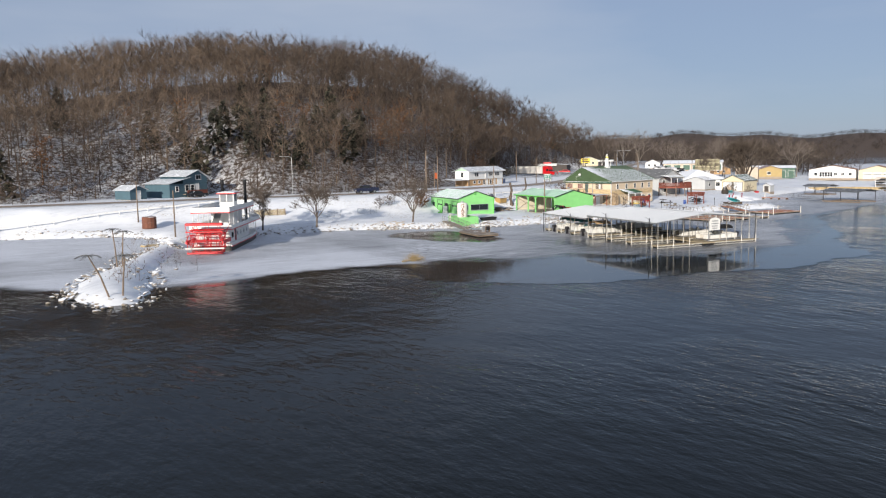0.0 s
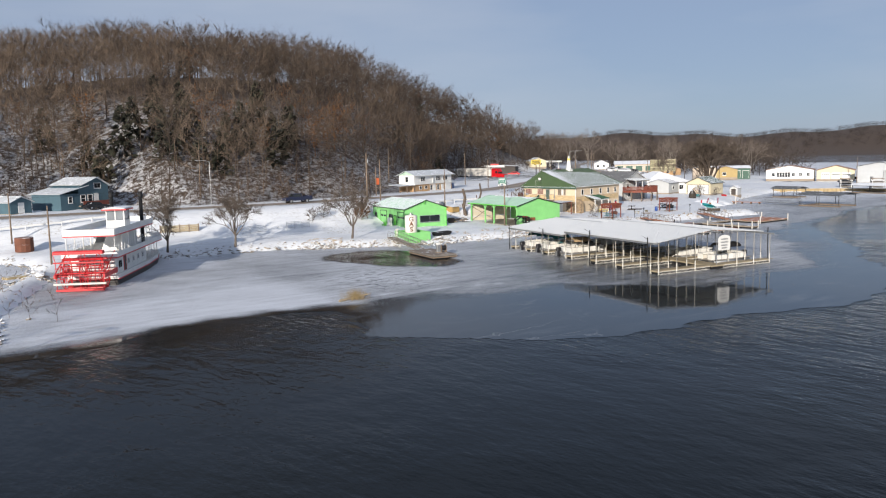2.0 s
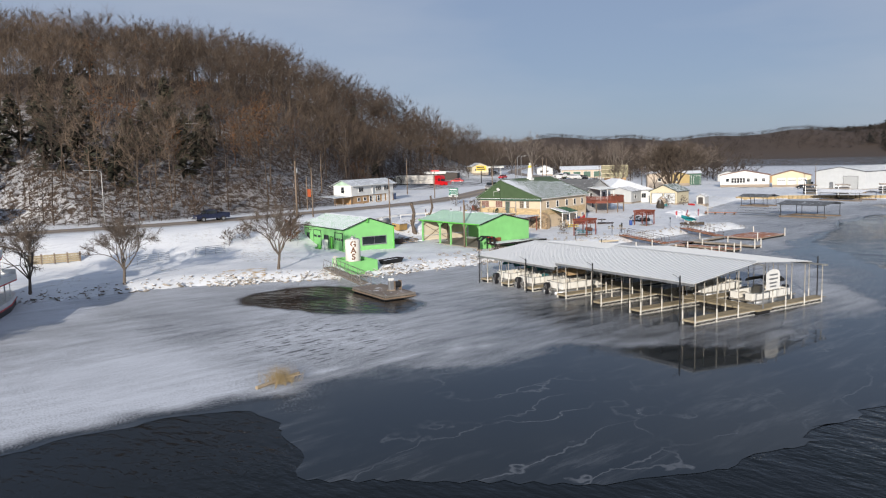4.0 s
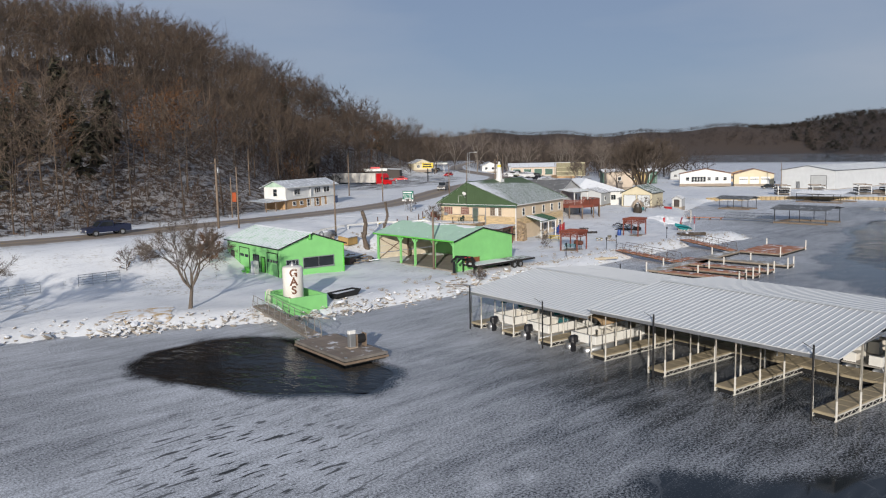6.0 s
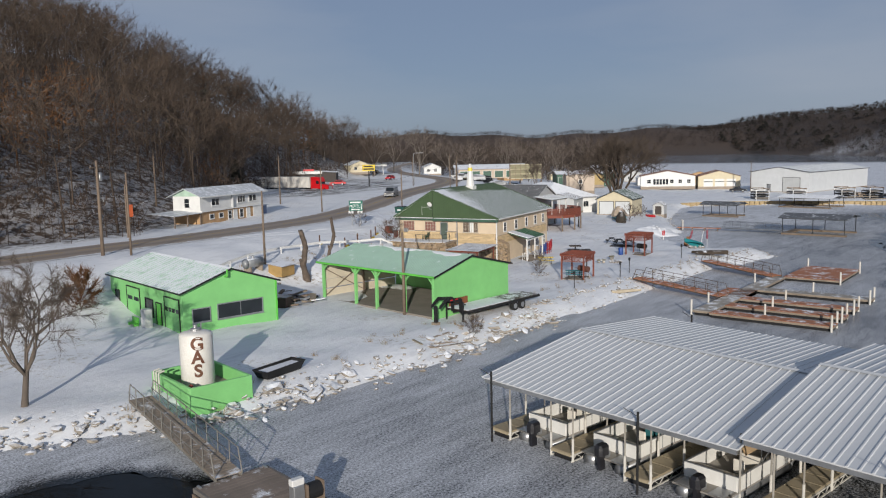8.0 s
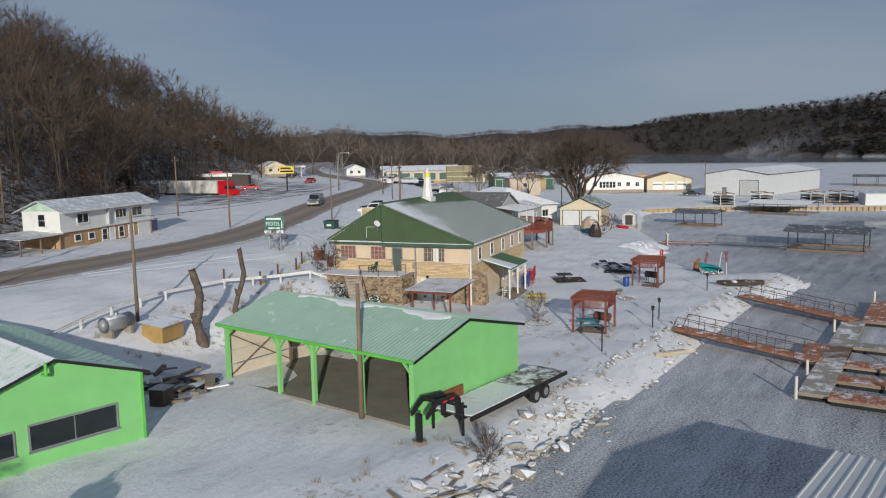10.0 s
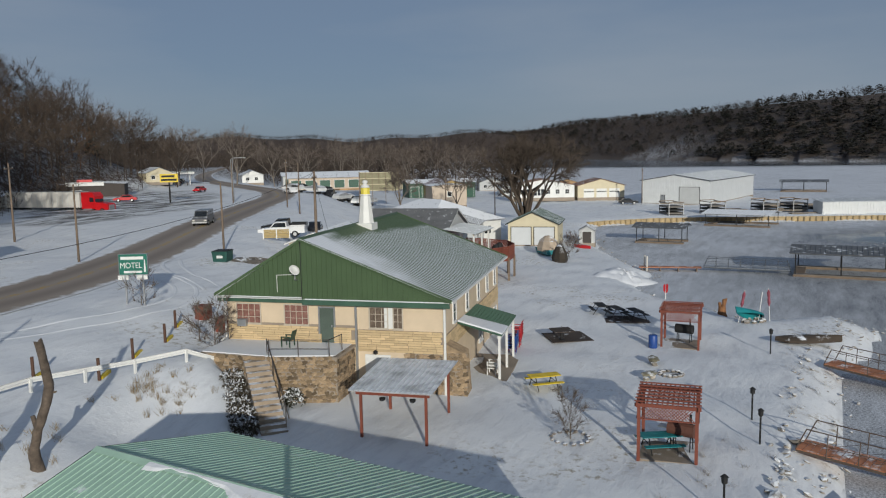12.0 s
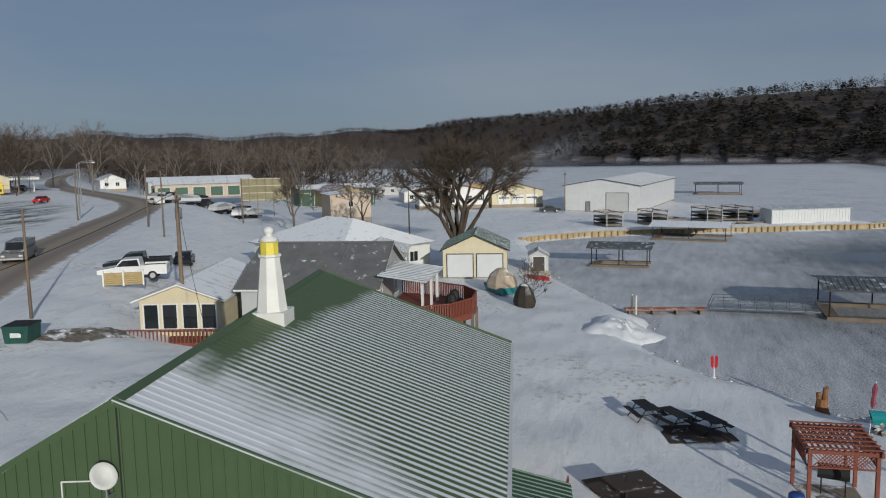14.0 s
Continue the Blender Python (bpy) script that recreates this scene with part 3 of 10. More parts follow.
# ---- trees ----
def twig_tree(rng, h, limbs=11, twigs=14, crown=0.35, spread=0.33, droop=0.0, width=0.05, sides=4, base_r=None, forks=1, climb=1.0):
    """Verts and triangles of a leafless tree: tapered trunk, limbs and twigs. Returns wood and twig arrays."""
    wv, wf, tv, tf = [], [], [], []

    def tube(p, q, r0, r1, n):
        d = q - p
        d = d / (np.linalg.norm(d) + 1e-9)
        a = np.cross(d, [0.3, 0.5, 0.8])
        a /= np.linalg.norm(a) + 1e-9
        b = np.cross(d, a)
        k = len(wv)
        for c, r in ((p, r0), (q, r1)):
            for i in range(n):
                an = 2 * math.pi * i / n
                wv.append(c + (a * math.cos(an) + b * math.sin(an)) * r)
        for i in range(n):
            j = (i + 1) % n
            wf.append((k + i, k + j, k + n + j))
            wf.append((k + i, k + n + j, k + n + i))

    def twig(p, d, ln, w):
        side = np.cross(d, rng.normal(size=3))
        side /= np.linalg.norm(side) + 1e-9
        k = len(tv)
        tv.extend([p - side * w, p + side * w, p + d * ln])
        tf.append((k, k + 1, k + 2))

    r0 = base_r or h * 0.014
    lean = rng.normal(size=2) * 0.04 * h
    pts = [np.array([lean[0] * t ** 1.5 + rng.normal() * 0.012 * h * t, lean[1] * t ** 1.5 + rng.normal() * 0.012 * h * t, h * 0.9 * t]) for t in (0, 0.25, 0.5, 0.75, 1.0)]
    for i in range(4):
        tube(pts[i], pts[i + 1], r0 * (1 - i * 0.23), r0 * (1 - (i + 1) * 0.23), sides)
    for k in range(limbs):
        t = crown + (1 - crown) * (k + rng.random()) / limbs
        i = min(3, int(t * 4))
        u = t * 4 - i
        p = pts[i] * (1 - u) + pts[i + 1] * u
        az = k * 2.4 + rng.random()
        ln = h * spread * (0.42 + 0.75 * math.sin(math.pi * (0.2 + 0.7 * (t - crown) / (1 - crown)))) * (0.7 + 0.6 * rng.random())
        up = (0.35 + 0.9 * t) * climb + rng.normal() * 0.15
        d = np.array([math.cos(az), math.sin(az), up])
        d /= np.linalg.norm(d)
        mid = p + d * ln * 0.5
        d2 = d + np.array([0, 0, 0.35 - droop]) + rng.normal(size=3) * 0.22
        d2 /= np.linalg.norm(d2)
        end = mid + d2 * ln * 0.5
        rr = r0 * 0.42 * (1.1 - 0.6 * t)
        tube(p, mid, rr, rr * 0.6, 3)
        tube(mid, end, rr * 0.6, rr * 0.2, 3)
        joints = [(p, mid), (mid, end)]
        for _ in range(forks):
            b = mid + (end - mid) * rng.random() * 0.5
            d3 = d2 + rng.normal(size=3) * 0.6
            d3 /= np.linalg.norm(d3)
            e3 = b + d3 * ln * 0.42
            tube(b, e3, rr * 0.45, rr * 0.12, 3)
            joints += [(b, e3), (mid, end)]
        for _ in range(twigs):
            a, b = joints[rng.integers(0, len(joints))]
            s = 0.25 + 0.75 * rng.random()
            dd = (b - a) / (np.linalg.norm(b - a) + 1e-9) + rng.normal(size=3) * 0.55 + np.array([0, 0, 0.25 - droop])
            dd /= np.linalg.norm(dd)
            twig(a * (1 - s) + b * s, dd, ln * (0.22 + 0.35 * rng.random()), width * (0.5 + 0.7 * rng.random()))
    return np.array(wv), np.array(wf), np.array(tv), np.array(tf)


def cedar_tree(rng, h, n=130):
    """A narrow evergreen of many small sprays."""
    tv, tf = [], []
    for _ in range(n):
        t = rng.random() ** 0.8
        az, rad = rng.random() * 6.283, h * 0.20 * (1 - t) ** 0.7 * (0.55 + 0.55 * rng.random())
        p = np.array([math.cos(az) * rad, math.sin(az) * rad, h * (0.06 + 0.92 * t)])
        s = h * 0.075 * (1.15 - 0.5 * t)
        a, b = rng.normal(size=3) * s, rng.normal(size=3) * s
        out = np.array([math.cos(az), math.sin(az), -0.25]) * s * 1.5
        k = len(tv)
        tv.extend([p - a * 0.5, p + a * 0.5, p + out, p + b])
        tf.extend([(k, k + 1, k + 2), (k, k + 1, k + 3)])
    return np.array(tv), np.array(tf)


def forest_material(name, dark, light, rough=0.95, snow=0.0):
    m, N, L, B = material(name)
    a = N.new("ShaderNodeAttribute")
    a.attribute_name = "tint"
    r = N.new("ShaderNodeValToRGB")
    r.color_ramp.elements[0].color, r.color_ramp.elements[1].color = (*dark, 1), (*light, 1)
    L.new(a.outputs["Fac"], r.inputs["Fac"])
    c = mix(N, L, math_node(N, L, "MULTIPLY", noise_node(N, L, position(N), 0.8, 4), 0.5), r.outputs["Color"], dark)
    if snow:
        g = N.new("ShaderNodeNewGeometry")
        sep = N.new("ShaderNodeSeparateXYZ")
        L.new(g.outputs["True Normal"], sep.inputs[0])
        lying = ramp(N, L, math_node(N, L, "ABSOLUTE", sep.outputs["Z"]), 0.72, 0.90)
        where = ramp(N, L, noise_node(N, L, g.outputs["Position"], 0.06, 4), 0.60 - 0.3 * snow, 0.78 - 0.3 * snow)
        c = mix(N, L, math_node(N, L, "MULTIPLY", lying, where), c, (0.74, 0.76, 0.79))
    L.new(c, B.inputs["Base Color"])
    B.inputs["Roughness"].default_value = rough
    return m


def forest(name, label, spots, kinds, rng, mat):
    """One mesh of many trees: spots are (x, y, z, size); kinds are (verts, tris)."""
    V, F, T = [], [], []
    n = 0
    for x, y, z, s in spots:
        v, f = kinds[rng.integers(0, len(kinds))]
        a = rng.random() * 6.283
        c, sn = math.cos(a), math.sin(a)
        w = np.empty_like(v)
        w[:, 0], w[:, 1], w[:, 2] = (v[:, 0] * c - v[:, 1] * sn) * s + x, (v[:, 0] * sn + v[:, 1] * c) * s + y, v[:, 2] * s + z - 0.1
        V.append(w)
        F.append(f + n)
        # random tone, lowered eastward: the turned slope's dimmer sunlight is put into the tint
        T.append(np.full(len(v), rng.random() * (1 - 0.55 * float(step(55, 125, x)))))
        n += len(v)
    V, F, T = np.concatenate(V), np.concatenate(F), np.concatenate(T)
    me = bpy.data.meshes.new(name)
    me.vertices.add(len(V))
    me.vertices.foreach_set("co", V.ravel())
    me.loops.add(F.size)
    me.loops.foreach_set("vertex_index", F.ravel().astype(np.int32))
    me.polygons.add(len(F))
    me.polygons.foreach_set("loop_start", np.arange(0, F.size, 3))
    me.update(calc_edges=True)
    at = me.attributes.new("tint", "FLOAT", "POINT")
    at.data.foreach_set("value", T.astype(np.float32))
    me.materials.append(mat)
    return tagged(new(name, me), label, "trees", kind="stuff")


def merged(parts):
    wv, wf, tv, tf = parts
    return np.concatenate([wv, tv]), np.concatenate([wf, tf + len(wv)])


rng = np.random.default_rng(7)
HILL_TREES = [merged(twig_tree(rng, 16.5, 13, 31, 0.36 + 0.18 * rng.random(), 0.33, width=0.040, base_r=0.17, forks=2, climb=0.62)) for _ in range(9)]
LOW_TREES = [merged(twig_tree(rng, 13, 9, 15, 0.16, 0.36, width=0.11, sides=3, forks=0, climb=0.7)) for _ in range(5)]
FAR_TREES = [merged(twig_tree(rng, 13, 7, 8, 0.12, 0.38, width=0.20, sides=3, forks=0, climb=0.7)) for _ in range(5)]
OAKS = []
for _ in range(3):
    v, f = merged(twig_tree(rng, 10, 8, 8, 0.25, 0.32, width=0.06))
    k = len(v)
    lv, lf = [], []
    for _ in range(230):
        p = np.array([rng.normal() * 1.7, rng.normal() * 1.7, 3 + 6.5 * rng.random()])
        q = len(lv)
        lv += [p, p + rng.normal(size=3) * 0.28, p + rng.normal(size=3) * 0.28]
        lf.append((q + k, q + 1 + k, q + 2 + k))
    OAKS.append((np.concatenate([v, lv]), np.concatenate([f, lf])))
CEDARS = [cedar_tree(rng, 9.0) for _ in range(3)]
FOREST = forest_material("winter_woods", (0.045, 0.032, 0.024), (0.205, 0.150, 0.108), snow=0.18)
BRUSHWOOD = forest_material("snowy_brushwood", (0.045, 0.030, 0.022), (0.12, 0.080, 0.055), snow=0.32)
# darker copy of the woods: the far ridge's shade is put into its colour
FOREST_FAR = forest_material("shaded_far_woods", (0.030, 0.023, 0.020), (0.066, 0.049, 0.040))
RUST = forest_material("rust_oak_leaves", (0.13, 0.060, 0.024), (0.23, 0.110, 0.045))
CEDAR = forest_material("dark_cedar", (0.022, 0.024, 0.015), (0.060, 0.055, 0.034))
# darker cedar for the dense far evergreens, with the ridge's shade coloured in
FAR_CEDAR = forest_material("shaded_far_evergreen", (0.012, 0.013, 0.010), (0.030, 0.027, 0.020))


def scatter(x0, x1, y0, y1, gap, ok):
    X, Y = np.meshgrid(np.arange(x0, x1, gap), np.arange(y0, y1, gap))
    X = X.ravel() + rng.uniform(-1.0, 1.0, X.size) * gap
    Y = Y.ravel() + rng.uniform(-1.0, 1.0, Y.size) * gap
    k = ok(X, Y)
    X, Y = X[k], Y[k]
    return X, Y, height(X, Y)


def on_hill(x, y):
    h, u = hill(x, y)
    crest = 311 + np.maximum(0, x - 150) * 0.25
    thin = 0.55 + 0.45 * step(0.02, 0.30, u) + 0.3 * step(80, 150, x)
    foot = y - np.interp(x, FOOT_X, FOOT_Y)
    homes = ((x > 23) & (x < 50) & (y < 193)) | ((x > 104) & (x < 140) & (y < 200))
    return (foot > -2) & (-road_side(x, y) > 10) & (y < crest + 26) & (x < 284) & ~homes & (rng.random(x.size) < thin)


X, Y, Z = scatter(-110, 305, 168, 400, 5.25, on_hill)
size = 0.62 + 0.45 * rng.random(X.size)
pick = rng.random(X.size)
cx = np.exp(-(((X - 80) / 22) ** 2 + ((Y - 207) / 15) ** 2)) + 0.7 * np.exp(-(((X - 56) / 7) ** 2 + ((Y - 214) / 17) ** 2))
is_cedar = pick < 0.62 * cx + 0.02
is_oak = (~is_cedar) & (pick > 0.955 - 0.42 * np.exp(-(((X - 112) / 12) ** 2 + ((Y - 219) / 14) ** 2)))
bare = ~(is_cedar | is_oak)
rows = lambda k, s=1.0: list(zip(X[k], Y[k], Z[k], size[k] * s))
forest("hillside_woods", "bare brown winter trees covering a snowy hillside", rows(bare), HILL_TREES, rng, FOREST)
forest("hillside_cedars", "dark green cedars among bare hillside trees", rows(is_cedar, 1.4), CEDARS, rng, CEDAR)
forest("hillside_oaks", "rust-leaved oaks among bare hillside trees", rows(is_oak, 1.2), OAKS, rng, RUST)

X, Y, Z = scatter(-150, 250, 164, 290, 1.85, lambda x, y: (y - np.interp(x, FOOT_X, FOOT_Y) > -7) & (hill(x, y)[1] < 0.25) & (-road_side(x, y) > 7) & ~((x > 23) & (x < 50) & (y < 191)) & ~((x > 107) & (x < 138) & (y < 200)) & (rng.random(x.size) < 0.6))
BRUSH = [merged(twig_tree(rng, 2.6, 5, 7, 0.05, 0.5, width=0.035, sides=3, base_r=0.03, forks=0)) for _ in range(4)]
forest("hillside_brush", "leafless brush along the foot of the hill", [(x, y, z, 0.9 + 1.3 * rng.random()) for x, y, z in zip(X, Y, Z)], BRUSH, rng, BRUSHWOOD)

X, Y, Z = scatter(560, 1800, -300, 860, 10.5, lambda x, y: (lambda f: (f > 1) & (f < 200))(signed(x, y, FAR_LAND)))
ev = rng.random(X.size) < 0.12 + 0.72 * step(285, 195, Y) * step(150, 90, signed(X, Y, FAR_LAND))
low = [(v * np.array([1.6, 1.6, 1.05]), f) for v, f in FAR_TREES]
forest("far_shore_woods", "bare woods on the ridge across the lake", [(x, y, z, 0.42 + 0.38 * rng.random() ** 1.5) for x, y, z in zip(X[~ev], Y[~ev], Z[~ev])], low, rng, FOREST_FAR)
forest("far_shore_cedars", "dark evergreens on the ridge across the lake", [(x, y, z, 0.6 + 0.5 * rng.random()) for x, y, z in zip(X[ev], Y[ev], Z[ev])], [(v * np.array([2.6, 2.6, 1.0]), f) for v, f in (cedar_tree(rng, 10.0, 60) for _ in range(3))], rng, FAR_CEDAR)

X, Y, Z = scatter(335, 760, 225, 680, 8.5, lambda x, y: (signed(x, y, LAND) > 6) & (np.abs(road_side(x, y)) > 12) & (rng.random(x.size) < 0.8))
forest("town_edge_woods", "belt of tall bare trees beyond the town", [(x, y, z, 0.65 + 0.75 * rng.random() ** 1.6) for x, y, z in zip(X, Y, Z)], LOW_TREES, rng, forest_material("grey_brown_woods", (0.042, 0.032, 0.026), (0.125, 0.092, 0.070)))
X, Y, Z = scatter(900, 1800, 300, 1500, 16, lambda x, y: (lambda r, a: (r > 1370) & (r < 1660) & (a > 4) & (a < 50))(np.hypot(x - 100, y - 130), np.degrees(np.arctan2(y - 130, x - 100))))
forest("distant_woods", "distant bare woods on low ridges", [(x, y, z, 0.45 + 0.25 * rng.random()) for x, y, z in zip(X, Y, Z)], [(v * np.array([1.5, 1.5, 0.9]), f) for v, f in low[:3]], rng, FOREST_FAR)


def leafless_tree(name, label, x, y, h, limbs, twigs, crown, spread, seed, droop=0.0, width=0.02, base_r=None, z=None, mats=(None, None), forks=2):
    r = np.random.default_rng(seed)
    wv, wf, tv, tf = twig_tree(r, h, limbs, twigs, crown, spread, droop, width, 7, base_r, forks)
    t = thing(name, label, "tree", pose(x, y, (ground_z(x, y) if z is None else z) - 0.05))
    part("trunk", Mesh().add(wv, [tuple(f) for f in wf]), mats[0] or BARK, t, "grey-brown trunk with limbs", True)
    part("crown", Mesh().add(tv, [tuple(f) for f in tf]), mats[1] or TWIG, t, "mass of thin bare twigs")
    return t


def branching_tree(r, h, clear, stems, levels, fan, droop, base_r, twig_w, twigs):
    """A leafless tree that forks again and again: a short bole, rising stems, ever finer boughs and a haze of twigs."""
    wood, fine = Mesh(), Mesh()
    first = h * (1 - clear) / 2.35

    def unit(v):
        return v / (np.linalg.norm(v) + 1e-9)

    def grow(p, d, ln, rad, level):
        bend = unit(d + r.normal(size=3) * 0.16 + np.array([0, 0, 0.10 - droop * (level / levels)]))
        mid, n = p + d * ln * 0.5, (7, 6, 5, 4, 3, 3)[level]
        end = mid + bend * ln * 0.5
        wood.tube(tuple(p), tuple(mid), rad, rad * 0.82, n, False).tube(tuple(mid), tuple(end), rad * 0.82, rad * 0.62, n, False)
        if level >= levels - 1:
            for _ in range(twigs):
                s = r.random()
                a = p + (mid - p) * 2 * s if s < 0.5 else mid + (end - mid) * (2 * s - 1)
                t = unit(bend + r.normal(size=3) * 0.6 + np.array([0, 0, 0.12 - droop]))
                side = unit(np.cross(t, r.normal(size=3))) * twig_w
                fine.add([a - side, a + side, a + t * ln * (0.5 + 0.9 * r.random())], [(0, 1, 2)])
        if level < levels:
            side = unit(np.cross(bend, r.normal(size=3)))
            for k, w in enumerate((1, -1, 0.4)[:2 + (r.random() < 0.55)]):
                turn = unit(bend + side * w * (0.42 + 0.35 * r.random()) + r.normal(size=3) * 0.18 + np.array([0, 0, 0.05 - droop * 0.6]))
                at_ = end if k < 2 else mid
                grow(at_, turn, ln * (0.62 + 0.2 * r.random()), rad * (0.60 if k < 2 else 0.42), level + 1)

    bole = np.array([r.normal() * 0.03 * h, r.normal() * 0.03 * h, h * clear])
    wood.tube((0, 0, -0.1), tuple(bole * 0.35), base_r * 1.25, base_r, 9, False).tube(tuple(bole * 0.35), tuple(bole), base_r, base_r * 0.86, 9, False)
    for k in range(stems):
        az = 6.2832 * (k + 0.6 * r.random()) / stems
        out = fan * (0.35 + 0.8 * r.random()) if k else 0.12
        grow(bole * (0.86 + 0.14 * r.random()), unit(np.array([math.cos(az) * out, math.sin(az) * out, 1.0])), first * (0.85 + 0.3 * r.random()), base_r * 0.55, 1)
    return wood, fine


def crown_tree(name, label, x, y, h, seed, clear=0.2, stems=5, levels=5, fan=0.8, droop=0.1, base_r=0.17, twig_w=0.012, twigs=9, mats=(None, None)):
    r = np.random.default_rng(seed)
    wood, fine = branching_tree(r, h, clear, stems, levels, fan, droop, base_r, twig_w, twigs)
    t = thing(name, label, "tree", pose(x, y, ground_z(x, y) - 0.05))
    part("trunk", wood, mats[0] or BARK, t, "grey-brown trunk with forking limbs", True)
    part("crown", fine, mats[1] or TWIG, t, "mass of thin bare twigs")
    return t


# ---- buildings: helpers ----
def roof_sheet(parent, name, e0, e1, r0, r1, mat, thick=0.07, pitch=0.45, rib=(0.05, 0.045), label="", rib_mat=None):
    """A sloping sheet from the eave e0-e1 up to the ridge r0-r1, with ribs that run up the slope."""
    e0, e1, r0, r1 = map(Vector, (e0, e1, r0, r1))
    n = (e1 - e0).cross(r0 - e0).normalized()
    if n.z < 0:
        n = -n
    q = [e0, e1, r1, r0]
    M = Mesh().add([p - n * thick for p in q] + q, [(0, 1, 2, 3), (4, 5, 6, 7), (0, 1, 5, 4), (1, 2, 6, 5), (2, 3, 7, 6), (3, 0, 4, 7)])
    ob = part(name, M, mat, parent, label)
    d = (e1 - e0).normalized()
    k = max(1, int((e1 - e0).length / pitch))
    w, h = rib
    u = r0 - e0
    R = Mesh().add([-d * w, d * w, u + d * w, u - d * w, -d * w * 0.5 + n * h, d * w * 0.5 + n * h, u + d * w * 0.5 + n * h, u - d * w * 0.5 + n * h],
                   [(4, 5, 6, 7), (0, 1, 5, 4), (1, 2, 6, 5), (2, 3, 7, 6), (3, 0, 4, 7)]).done("rib", rib_mat or mat)
    for i in range(k + 1):
        part("rib", R, None, ob, at=Matrix.Translation(e0.lerp(e1, i / k)))
    return ob


WALLS = {"s": lambda x, w, l, z: pose(x, 0, z), "n": lambda x, w, l, z: pose(x, l, z, 0, 0, 180), "w": lambda x, w, l, z: pose(0, x, z, 0, 0, -90), "e": lambda x, w, l, z: pose(w, x, z, 0, 0, 90)}


def window(parent, at, w, h, frame_mat, nx=2, ny=2, pane_mat=None, name="window", bar=0.05, sill=True):
    """A framed window on a wall: local x along the wall, -y outwards, origin at its lower middle."""
    f, bars, ledge = Mesh(), [], Mesh()
    for a, b, c, d in ((-w / 2 - bar, -w / 2 + bar, -bar, h + bar), (w / 2 - bar, w / 2 + bar, -bar, h + bar)):
        f.box(a, -0.07, c, b, 0.02, d)
    f.box(-w / 2 + bar, -0.07, h - bar, w / 2 - bar, 0.02, h + bar)
    f.box(-w / 2 + bar, -0.07, -bar, w / 2 - bar, 0.02, bar)
    for i in range(1, nx):
        x = -w / 2 + w * i / nx
        bars.append(Mesh().box(x - bar * 0.5, -0.055, bar, x + bar * 0.5, 0.02, h - bar))
    for i in range(1, ny):
        z = h * i / ny
        bars.append(Mesh().box(-w / 2 + bar, -0.05, z - bar * 0.4, w / 2 - bar, 0.02, z + bar * 0.4))
    if sill:
        ledge.box(-w / 2 - bar * 2, -0.13, -bar * 2.2, w / 2 + bar * 2, 0.02, -bar)
    win = part(name, f, frame_mat, parent, at=at)
    for m in bars:
        part("glazing_bar", m, frame_mat, win)
    if sill:
        part("sill", ledge, frame_mat, win)
    part("pane", Mesh().box(-w / 2 + bar, -0.03, bar, w / 2 - bar, -0.015, h - bar), pane_mat or GLASS_D, win, "dark reflecting pane")
    return win


def door(parent, at, w, h, mat, frame_mat, panels=0, lights=0, name="door", handle=True, label=""):
    f = Mesh().box(-w / 2 - 0.09, -0.07, 0, -w / 2, 0.02, h + 0.09).box(w / 2, -0.07, 0, w / 2 + 0.09, 0.02, h + 0.09).box(-w / 2, -0.07, h, w / 2, 0.02, h + 0.09)
    leaf, panes = Mesh().box(-w / 2, -0.035, 0.02, w / 2, 0.0, h), []
    for i in range(panels):
        z0, z1 = h * i / panels + 0.06, h * (i + 1) / panels - 0.06
        panes.append(Mesh().box(-w / 2 + 0.08, -0.05, z0, w / 2 - 0.08, -0.036, z1))
    d = part(name, leaf, mat, parent, label, at=at)
    for m in panes:
        part("door_panel", m, mat, d)
    part("door_frame", f, frame_mat, d)
    for i in range(lights):
        x = -w / 2 + w * (i + 0.5) / lights
        part("door_light", Mesh().box(x - w / lights * 0.38, -0.06, h * 0.62, x + w / lights * 0.38, -0.04, h * 0.62 + 0.32), GLASS_D, d, "small dark pane")
    if handle:
        part("handle", Mesh().box(w / 2 - 0.16, -0.10, h * 0.46, w / 2 - 0.08, -0.035, h * 0.46 + 0.12), STEEL, d)
    return d


def gable_walls(b, W, L, H, rise, mat, t=0.18, apex=0.5, sides="snwe"):
    if "s" in sides:
        part("wall", Mesh().prism([(0, 0), (W, 0), (W, H), (W * apex, H + rise), (0, H)], "y", 0, t), mat, b)
    if "n" in sides:
        part("wall", Mesh().prism([(0, 0), (W, 0), (W, H), (W * apex, H + rise), (0, H)], "y", L - t, L), mat, b)
    if "w" in sides:
        part("wall", Mesh().box(0, t, 0, t, L - t, H), mat, b)
    if "e" in sides:
        part("wall", Mesh().box(W - t, t, 0, W, L - t, H), mat, b)


